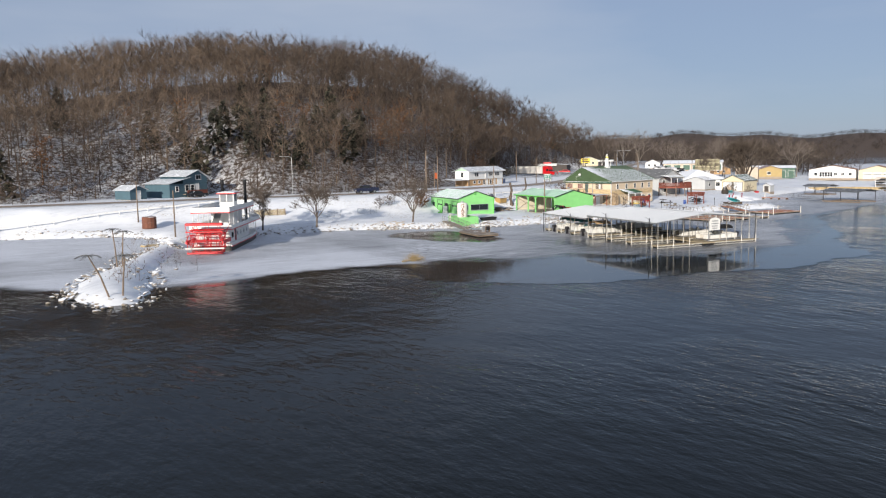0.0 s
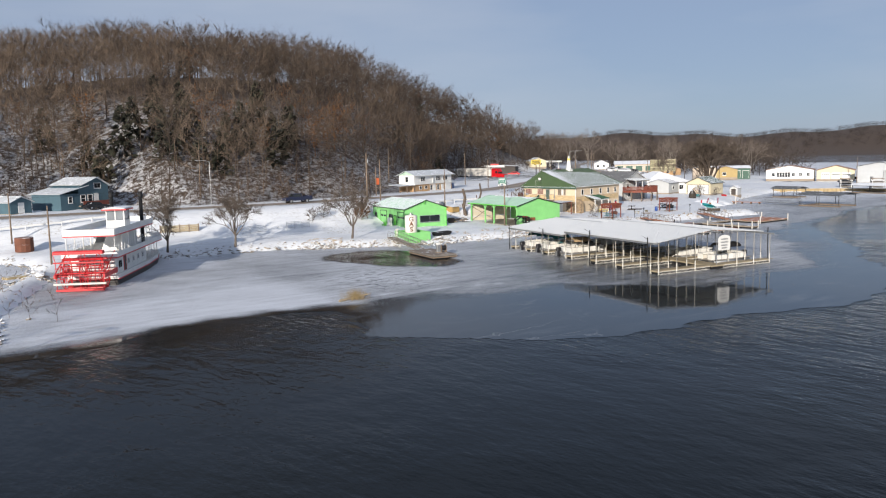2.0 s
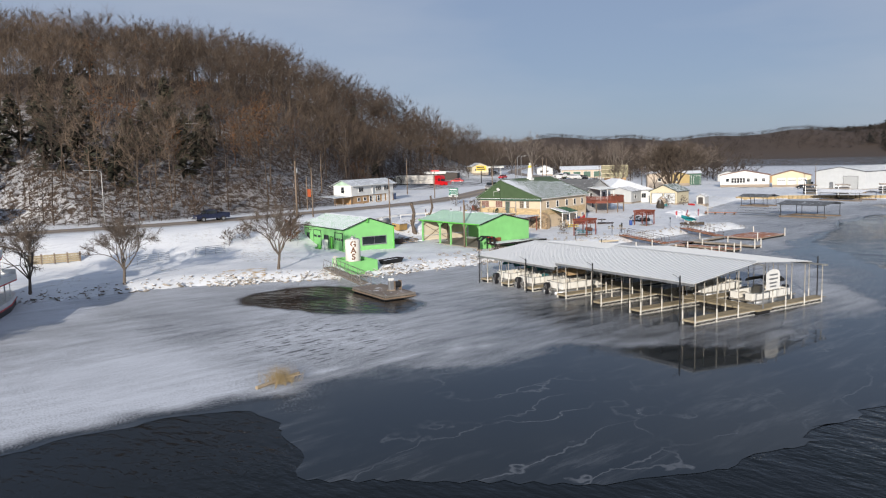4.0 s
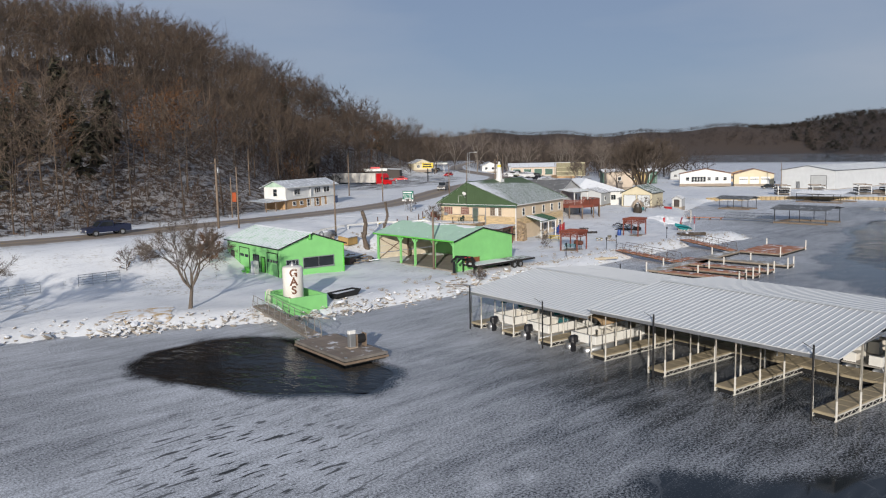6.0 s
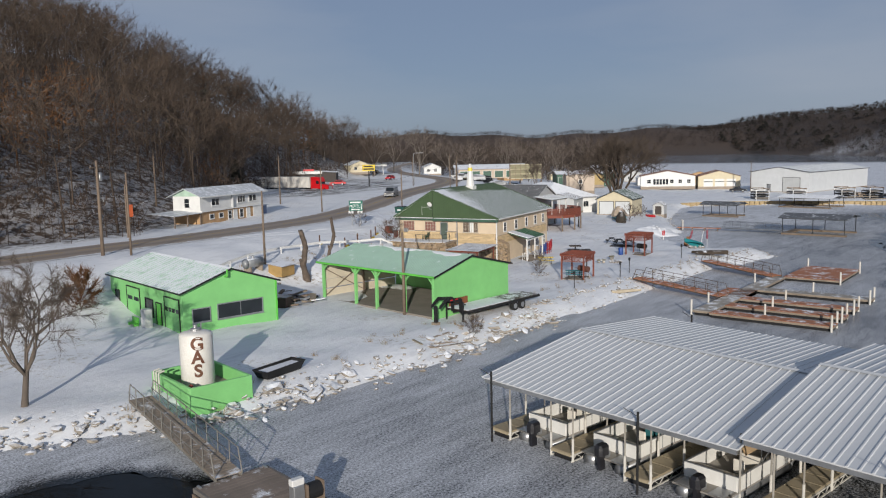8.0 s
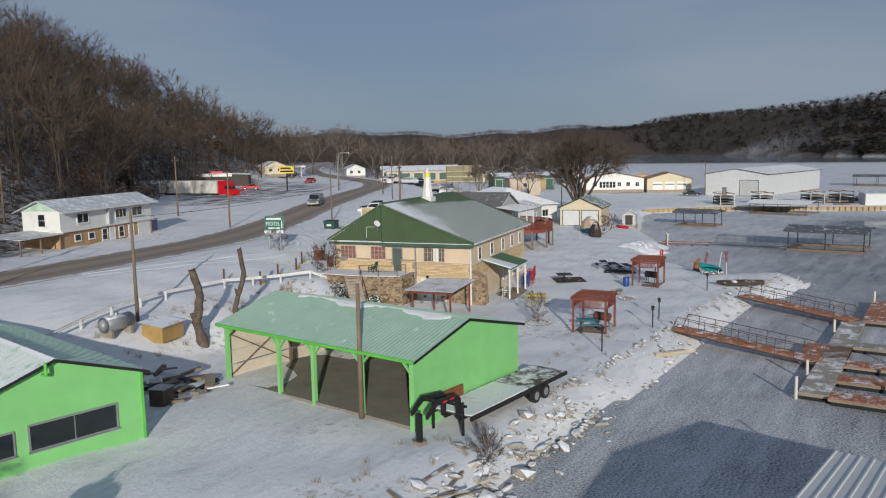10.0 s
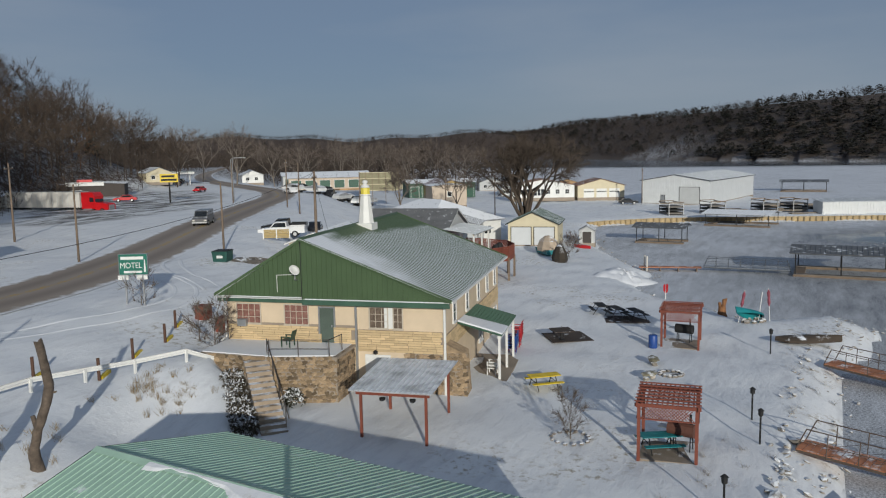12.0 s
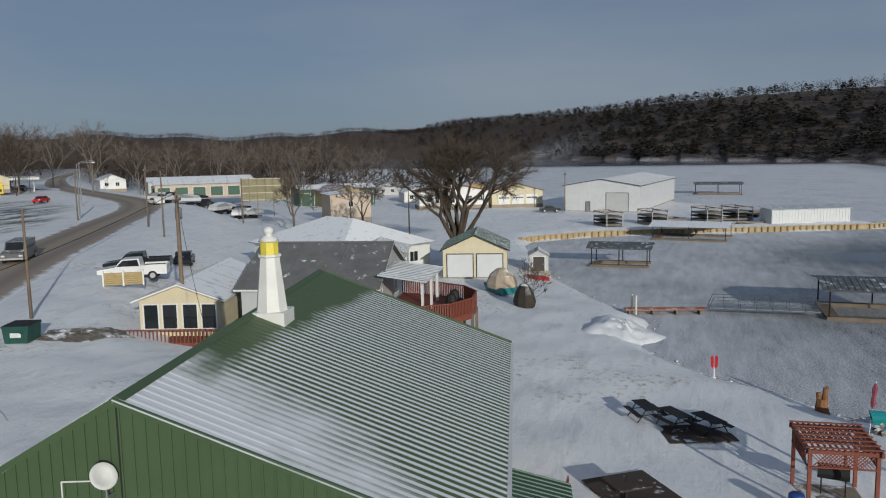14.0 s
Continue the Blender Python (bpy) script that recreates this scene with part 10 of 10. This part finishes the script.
# ---- vehicles ----
def vehicle(kind, x, y, rot, paint, label, z=None):
    """kind: car, van or pickup; the nose points along local +x."""
    b = thing({"car": "parked_car", "van": "van", "pickup": "pickup_truck"}[kind], label, {"car": "car", "van": "van", "pickup": "pickup truck"}[kind], pose(x, y, (ground_z(x, y) if z is None else z) + 0.08, 0, 0, rot))
    prof = {"car": ([(-2.3, 0.35), (2.3, 0.35), (2.35, 0.7), (1.9, 0.88), (-2.2, 0.92), (-2.35, 0.7)], [(-1.7, 0.9), (1.15, 0.88), (0.45, 1.4), (-1.05, 1.42)]),
            "van": ([(-2.6, 0.4), (2.6, 0.4), (2.65, 0.95), (1.75, 1.15), (-2.6, 1.15)], [(-2.58, 1.13), (1.7, 1.13), (1.05, 1.95), (-2.5, 2.0)]),
            "pickup": ([(-2.9, 0.5), (2.8, 0.5), (2.85, 1.0), (1.6, 1.18), (-2.9, 1.18)], [(-0.75, 1.15), (1.45, 1.15), (0.8, 1.85), (-0.6, 1.9)])}[kind]
    w = 0.9 if kind == "car" else 0.98
    part("body", Mesh().prism(prof[0], "y", -w, w), paint, b)
    cab = part("cabin", Mesh().prism(prof[1], "y", -w * 0.88, w * 0.88), paint, b)
    g = prof[1]
    cx = sum(p[0] for p in g) / 4
    cz = sum(p[1] for p in g) / 4
    shr = [(cx + (p[0] - cx) * 0.86, cz + (p[1] - cz) * 0.74) for p in g]
    for y in (-w * 0.885, w * 0.875):
        part("side_window", Mesh().prism(shr, "y", y, y + 0.012), GLASS_D, cab)
    a, c = g[1], g[2]
    n = Vector((c[1] - a[1], a[0] - c[0])).normalized() * 0.012
    fw = [(a[0] + (c[0] - a[0]) * t + n.x * k * (1 if n.x > 0 else -1), a[1] + (c[1] - a[1]) * t + abs(n.y) * k) for t, k in ((0.1, 1), (0.9, 1), (0.9, 0), (0.1, 0))]
    part("windscreen", Mesh().prism(fw, "y", -w * 0.78, w * 0.78), GLASS_D, cab)
    if kind == "pickup":
        part("bed_floor", Mesh().box(-2.8, -w + 0.12, 1.185, -0.85, w - 0.12, 1.2), BLACK, b)
        for y0 in (-w, w - 0.1):
            part("bed_side", Mesh().box(-2.88, y0, 1.18, -0.8, y0 + 0.1, 1.34), paint, b)
        part("tailgate", Mesh().box(-2.9, -w + 0.1, 1.0, -2.82, w - 0.1, 1.34), paint, b)
    nose = max(p[0] for p in prof[0])
    for y in (-w + 0.22, w - 0.22):
        part("headlight", Mesh().box(nose - 0.06, y - 0.16, 0.68, nose + 0.01, y + 0.16, 0.84), PVC, b)
    part("bumper", Mesh().box(nose - 0.05, -w, 0.4, nose + 0.08, w, 0.56), STEEL if kind != "car" else paint, b)
    wb = 1.35 if kind == "car" else 1.7
    r = 0.33 if kind == "car" else 0.4
    for xx in (-wb, wb):
        for y in (-w + 0.08, w - 0.08):
            wheel(b, xx, y, r, r, 0.24)
    return b


BLACKCAR = surface("black_car_paint", (0.012, 0.013, 0.016), 0.25, var=0.2, snow=0.15)
GREYCAR = surface("grey_car_paint", (0.13, 0.13, 0.135), 0.3, var=0.15, snow=0.15)
REDCAR = surface("red_car_paint", (0.50, 0.01, 0.015), 0.3, var=0.15)
WHITECAR = surface("white_car_paint", (0.70, 0.70, 0.70), 0.35, var=0.08)
NAVY = surface("navy_car_paint", (0.015, 0.02, 0.05), 0.3, var=0.2)
vehicle("van", 169.5, 193.4, 211, GREYCAR, "dark grey van on the road past the motel")
vehicle("pickup", 76.0, 163.0, 180, NAVY, "dark blue pickup on the lakeside road")
vehicle("pickup", 167.2, 178.6, 118, WHITECAR, "white pickup parked above the motel")
vehicle("pickup", 169.8, 180.2, 118, BLACKCAR, "black pickup parked beside a white one")
vehicle("car", 181.5, 183.6, 30, BLACKCAR, "snow-dusted black car parked off the road")
vehicle("car", 244.7, 263.5, 200, REDCAR, "red car parked near the fuel station")
vehicle("car", 209, 251, 130, REDCAR, "red car parked beside the shop")
vehicle("car", 281, 305, 210, BLACKCAR, "black car under the fuel canopy")
vehicle("car", 283.0, 161.0, -70, BLACKCAR, "black car parked beside the boat barn")
vehicle("pickup", 252, 228, 20, BLACKCAR, "black truck among stored boats")
vehicle("car", 241, 232, 60, WHITECAR, "white car parked by the billboard")
vehicle("van", 255, 222, 80, BLACKCAR, "dark van beside the storage buildings")
vehicle("pickup", 303, 170, 100, BLACKCAR, "dark truck parked by the ranch house")
vehicle("car", 42.5, 180.5, 20, BLACKCAR, "black car beside the teal house")


def semi_truck():
    m = pose(189.0, 237.6, 4.75, 0, 0, -78)
    t = thing("semi_tractor", "red sleeper-cab semi tractor", "truck", m)
    part("sleeper", Mesh().prism([(-1.2, 0.9), (1.6, 0.9), (1.6, 3.2), (1.1, 3.85), (-1.2, 3.9)], "y", -1.2, 1.2), REDCAR, t)
    part("hood", Mesh().prism([(1.6, 0.7), (4.1, 0.7), (4.15, 1.5), (3.9, 1.85), (1.6, 2.1)], "y", -1.1, 1.1), REDCAR, t)
    part("windscreen", Mesh().prism([(1.6, 2.15), (1.72, 2.12), (1.5, 3.1), (1.38, 3.1)], "y", -1.05, 1.05), GLASS_D, t)
    for y in (-1.215, 1.2):
        part("side_window", Mesh().prism([(0.5, 2.15), (1.4, 2.15), (1.3, 2.95), (0.5, 2.95)], "y", y, y + 0.015), GLASS_D, t)
    part("grille", Mesh().box(4.1, -0.7, 0.75, 4.2, 0.7, 1.6), STEEL, t)
    part("bumper", Mesh().box(4.0, -1.15, 0.35, 4.35, 1.15, 0.75), BLACK, t)
    part("chassis", Mesh().box(-3.6, -0.45, 0.7, 3.9, 0.45, 0.95), BLACK, t)
    part("fuel_tank", Mesh().tube((-0.8, -1.05, 0.65), (0.9, -1.05, 0.65), 0.33, n=10), STEEL, t)
    for x in (-3.0, -1.8, 3.0):
        for y in (-1.0, 1.0):
            wheel(t, x, y, 0.5, 0.5, 0.4)
    s = thing("box_trailer", "long white box trailer behind a red tractor", "trailer", m)
    part("box", Mesh().box(-17.4, -1.28, 1.15, -1.5, 1.28, 3.95), surface("dirty_white_trailer", (0.66, 0.63, 0.58), 0.5, var=0.15), s)
    for i in range(15):
        part("side_post", Mesh().box(-17.2 + i * 1.1, -1.31, 1.15, -17.14 + i * 1.1, -1.28, 3.95), PALE_METAL, s)
    part("under_rail", Mesh().box(-17.4, -1.0, 0.95, -1.5, 1.0, 1.15), BLACK, s)
    for x in (-15.6, -14.4):
        for y in (-1.0, 1.0):
            wheel(s, x, y, 0.5, 0.5, 0.4)
    part("landing_leg", Mesh().box(-5.0, -0.9, 0.05, -4.85, -0.75, 1.0).box(-5.0, 0.75, 0.05, -4.85, 0.9, 1.0), BLACK, s)


semi_truck()


# ---- sea wall, lifts, shore clutter ----
def sea_wall():
    b = thing("sea_wall", "timber sea wall with tan piles round the spit", "sea wall", pose(0, 0, 0), kind="structure")
    tan = surface("tan_piling", (0.42, 0.32, 0.18), 0.85)
    pts = [(233, 157.6), (236.5, 155.5), (243.9, 147.6), (248.7, 138.2), (253.4, 124.2), (262.3, 101.8), (266.5, 96.6)]
    me = Mesh().tube((0, 0, -0.6), (0, 0, 0.95), 0.2, n=7).done("pile", tan)
    for (ax, ay), (bx, by) in zip(pts[:-1], pts[1:]):
        ln = math.hypot(bx - ax, by - ay)
        m = pose(ax, ay, 0, 0, 0, math.degrees(math.atan2(by - ay, bx - ax)))
        part("wall_face", Mesh().box(0, -0.05, -0.5, ln, 0.15, 0.85), tan, b, at=m)
        part("cap_beam", Mesh().box(0, -0.25, 0.86, ln, 0.35, 1.0), surface("snow_capped_beam", (0.45, 0.36, 0.22), 0.85, snow=0.6) if "snow_capped_beam" not in bpy.data.materials else bpy.data.materials["snow_capped_beam"], b, at=m)
        for i in range(int(ln / 1.15)):
            part("pile", me, None, b, at=m @ pose(0.3 + i * 1.15, -0.22, 0))


sea_wall()


def boat_lift(x, y, rot, label):
    b = thing("boat_lift", label, "boat lift", pose(x, y, 0.5, 0, 0, rot), "steel boat lifts on the spit")
    for a in (0, 3.0):
        for c in (0, 5.5):
            part("upright", Mesh().box(a - 0.07, c - 0.07, 0, a + 0.07, c + 0.07, 3.0), STEEL, b)
    for a in (0, 3.0):
        part("side_beam", Mesh().box(a - 0.06, -0.2, 2.9, a + 0.06, 5.7, 3.05), WOOD_POLE, b)
        part("low_beam", Mesh().box(a - 0.06, -0.2, 0.5, a + 0.06, 5.7, 0.62), STEEL, b)
    for c in (0, 5.5):
        part("cross_beam", Mesh().box(-0.1, c - 0.06, 3.05, 3.1, c + 0.06, 3.2), WOOD_POLE, b)
    for z in (0.7, 1.35, 2.0):
        part("stacked_float", Mesh().slab(-0.2, 0.3, z, 3.2, 5.2, z + 0.32, 0.03), BLACK if z == 1.35 else GREY_TIMBER, b, "snow-dusted stored float")


boat_lift(250.5, 145.6, -60, "tall steel boat lift standing on the spit")
boat_lift(254.5, 138.0, -60, "steel boat lift with rust-red beams")
boat_lift(261, 128.5, -60, "stacked steel boat lift beside the sea wall")
boat_lift(264.5, 123, -60, "grey steel boat lift frame")
rs = random.Random(8)
for i in range(16):
    x, y = rs.uniform(258, 285), rs.uniform(118, 140)
    s = thing("dock_section", "stacked grey dock section stored on land", "dock section", pose(x, y, 0.95 + rs.uniform(0, 0.7), 0, 0, -64 + rs.uniform(-8, 8)), "stored dock sections")
    part("deck", Mesh().box(0, 0, 0, rs.uniform(4, 8), 1.4, 0.15), WOOD, s)
    part("float", Mesh().box(0.3, 0.1, -0.45, 3.5, 1.3, 0), rs.choice([BLACK, STEEL, WOOD_POLE]), s)
for i in range(12):
    x, y = rs.uniform(243, 262), rs.uniform(216, 236)
    s = thing("stored_boat", "shrouded boat stored on a trailer", "boat", pose(x, y, ground_z(x, y), 0, 0, rs.uniform(0, 180)), "stored boats by the billboard")
    part("hull", Mesh().prism([(-2.6, 0.9), (2.2, 0.9), (3.0, 1.5), (-2.6, 1.5)], "y", -0.95, 0.95), rs.choice([WHITECAR, GREYCAR, GREYWALL]), s)
    part("cover", Mesh().prism([(-2.5, 1.5), (2.6, 1.5), (0.6, 2.2), (-2.2, 1.9)], "y", -0.9, 0.9), rs.choice([ROOF_SNOW, BLACK, GREYWALL, ROOF_SNOW]), s)
    part("trailer_frame", Mesh().box(-2.4, -0.6, 0.3, 2.8, -0.5, 0.45).box(-2.4, 0.5, 0.3, 2.8, 0.6, 0.45).box(-0.8, -0.9, 0.05, -0.3, 0.9, 0.6), BLACK, s)
tb = thing("covered_boat", "boat under a beige tarpaulin beside the garage", "boat", pose(183.8, 149.4, ground_z(183.8, 149.4), 0, 0, 40))
part("tarpaulin", Mesh().lathe([(1.5, 0.5), (1.55, 0.9), (1.2, 1.7), (0.5, 2.3), (0.05, 2.4)], 9), surface("beige_tarp", (0.50, 0.40, 0.30), 0.85, var=0.2, snow=0.3), tb, at=Matrix.Diagonal((1.3, 0.9, 1, 1)))
part("hull", Mesh().prism([(-1.9, 0.1), (1.7, 0.1), (2.3, 0.7), (-1.9, 0.7)], "y", -0.9, 0.9), TEALP, tb)
pb = thing("planter_boat", "upended dark boat planter with snow and brush", "planter", pose(177.8, 146.0, ground_z(177.8, 146.0) - 0.05, 0, 0, 30))
part("hull", Mesh().lathe([(1.0, 0.0), (1.15, 0.5), (0.95, 1.2), (0.5, 1.9), (0.05, 2.2)], 9), surface("dark_planter_wood", (0.05, 0.04, 0.03), 0.9, snow=0.45), pb, at=Matrix.Diagonal((1.3, 0.85, 1, 1)))
leafless_tree("bare_shrub", "brown leafless shrub behind the planter boat", 180.3, 145.6, 2.6, 16, 30, 0.02, 0.55, 41, width=0.025, base_r=0.04)
leafless_tree("bare_shrub", "brown leafless shrub near the garage", 191, 148.2, 2.0, 14, 24, 0.02, 0.55, 42, width=0.025, base_r=0.04)
rk = thing("red_kayak", "red kayak lying near the shore", "kayak", pose(193.5, 147.6, ground_z(193.5, 147.6), 0, 0, 60))
part("hull", Mesh().prism([(-1.6, 0), (0, -0.4), (1.6, 0), (0, 0.4)], "z", 0.05, 0.45), RED, rk)
sb = thing("snow_mound", "rough mound of bright ploughed snow at the shore", "snow mound", pose(0, 0, 0))
part("mound", heap(173.2, 137.1, 4.2, 2.6, 0.8, -12, 4, 0.14), snow_material("ploughed_snow"), sb, smooth=True)
for x, y in ((183.0, 137.0), (182.4, 136.6)):
    single("mooring_post", Mesh().tube((0, 0, -0.5), (0, 0, 1.6), 0.1, n=8), PVC, "pale mooring post at the boardwalk", "post", pose(x, y, 0.2), "posts at the boardwalk")
# town trees, single
PALE_BARK = surface("pale_grey_bark", (0.22, 0.19, 0.16), 0.95, var=0.3)
PALE_TWIG = surface("grey_brown_twigs", (0.15, 0.12, 0.10), 0.95, var=0.3, bmp=0.0)
for k, (x, y, h) in enumerate(((300, 270, 12), (286, 286, 13), (312, 256, 12), (330, 305, 14), (355, 250, 13), (300, 232, 11), (320, 222, 12), (345, 285, 14), (275, 300, 13), (258, 310, 12), (310, 322, 14), (372, 280, 14))):
    crown_tree("street_tree", "tall bare tree among the houses", x, y, h * 1.2, 60 + k, 0.25, 4, 5, 0.7, 0.02, 0.24, 0.035, 7, mats=(PALE_BARK, PALE_TWIG))


# ---- riprap along the shore ----
def riprap():
    rs = random.Random(77)
    shapes = []
    for k in range(6):
        me = rock_mesh(rs)
        me.materials.append(ROCK)
        shapes.append(me)
    near = smooth_line([p for p in SHORE[13:32]], 0.8)
    bank = thing("riprap_bank", "pale broken riprap stones capped with snow along the bank", "stones", pose(0, 0, 0), kind="structure")
    V, F, n0 = [], [], 0
    count = 0
    base = []
    for me in shapes:
        v = np.empty(len(me.vertices) * 3)
        me.vertices.foreach_get("co", v)
        f = np.empty(len(me.polygons) * 3, int)
        me.polygons.foreach_get("vertices", f)
        base.append((v.reshape(-1, 3), f.reshape(-1, 3)))
    for i, (x, y) in enumerate(near):
        dense = 13 if 56 < x < 84 or 92 < x < 108 else (8 if x < 126 else 3)
        for _ in range(dense):
            d = rs.gauss(0.9, 0.85)
            j = min(len(near) - 2, max(1, i))
            tx, ty = near[j + 1][0] - near[j - 1][0], near[j + 1][1] - near[j - 1][1]
            ln = math.hypot(tx, ty) + 1e-6
            px, py = x - ty / ln * d + rs.uniform(-0.4, 0.4), y + tx / ln * d + rs.uniform(-0.4, 0.4)
            s = min(1.35, rs.lognormvariate(-1.22, 0.5))
            if px > 108:
                # small rubble half sunk in the snowy apron, and a broken rim along the yard
                d = rs.choice((d, rs.gauss(2.7, 0.22)))
                px, py, s = x - ty / ln * d + rs.uniform(-0.4, 0.4), y + tx / ln * d + rs.uniform(-0.2, 0.2), s * 0.62
            z = max(0.0, 0.95 * float(step(-0.6, 3.0, d))) + (0.03 if px > 108 else 0)
            m = pose(px, py, z + s * 0.08, rs.uniform(-25, 25), rs.uniform(-25, 25), rs.uniform(0, 360)) @ Matrix.Diagonal((s * rs.uniform(0.9, 1.5), s, s * rs.uniform(0.5, 0.9), 1))
            k = rs.randint(0, 5)
            if 96 < px < 126 and count < 290:
                part("stone", shapes[k], None, bank, at=m)
                count += 1
            else:
                M = np.array(m)
                v = base[k][0] @ M[:3, :3].T + M[:3, 3]
                V.append(v)
                F.append(base[k][1] + n0)
                n0 += len(v)
    # rocky point and the far bay
    for ring in (SHORE[5:13], SHORE[1:6], SHORE[31:44]):
        ln_ = smooth_line(ring, 0.7)
        far_bay = ring[0][0] > 100
        for x, y in ln_:
            for _ in range(3):
                s = min(0.9, rs.lognormvariate(-1.15, 0.45)) * (0.45 if far_bay else 1)
                px, py = x + rs.gauss(0, 0.45 if far_bay else 0.8), y + rs.gauss(0, 0.45 if far_bay else 0.8)
                m = pose(px, py, max(0.02, ground_z(px, py)) + s * 0.1, rs.uniform(-25, 25), rs.uniform(-25, 25), rs.uniform(0, 360)) @ Matrix.Diagonal((s * rs.uniform(0.9, 1.5), s, s * rs.uniform(0.5, 0.9), 1))
                k = rs.randint(0, 5)
                M = np.array(m)
                V.append(base[k][0] @ M[:3, :3].T + M[:3, 3])
                F.append(base[k][1] + n0)
                n0 += len(base[k][0])
    me = bpy.data.meshes.new("shore_stones")
    V, F = np.concatenate(V), np.concatenate(F)
    me.from_pydata(V.tolist(), [], F.tolist())
    me.materials.append(ROCK)
    tagged(new("shore_stones", me), "snow-capped riprap stones along the lake shore", "stones", kind="stuff")


riprap()
for x, y, r, l in ((120.5, 117.1, -43, 3.0), (89.5, 119.2, 8, 2.2)):
    single("drift_log", Mesh().tube((-l / 2, 0, 0), (l / 2, 0, 0.1), 0.2, 0.14, 8), surface("grey_log", (0.48, 0.41, 0.30), 0.9, snow=0.3) if "grey_log" not in bpy.data.materials else bpy.data.materials["grey_log"], "bleached log lying among the riprap", "log", pose(x, y, 0.55, 0, 0, r), "logs on the bank")

bd = random.Random(61)
for x, y, r, l in ((94.7, 119.7, -4, 2.4), (92.2, 119.6, 62, 1.9), (93.6, 118.7, -38, 2.8), (94.6, 118.2, -30, 2.2), (95.4, 118.9, 12, 1.6), (93.0, 118.4, -25, 2.0)):
    single("loose_board", Mesh().slab(-l / 2, -0.09, 0, l / 2, 0.09, 0.05, 0.008), bd.choice([DOCK_WOOD, WOOD, GREY_TIMBER]), "weathered board lying on the snow", "board", pose(x, y, ground_z(x, y) + 0.06, 0, bd.uniform(-3, 3), r), "loose boards by the bank")
leafless_tree("bare_shrub", "heap of dead brush at the head of the bank", 97.8, 118.7, 1.0, 22, 36, 0.02, 0.85, 72, width=0.014, base_r=0.03)
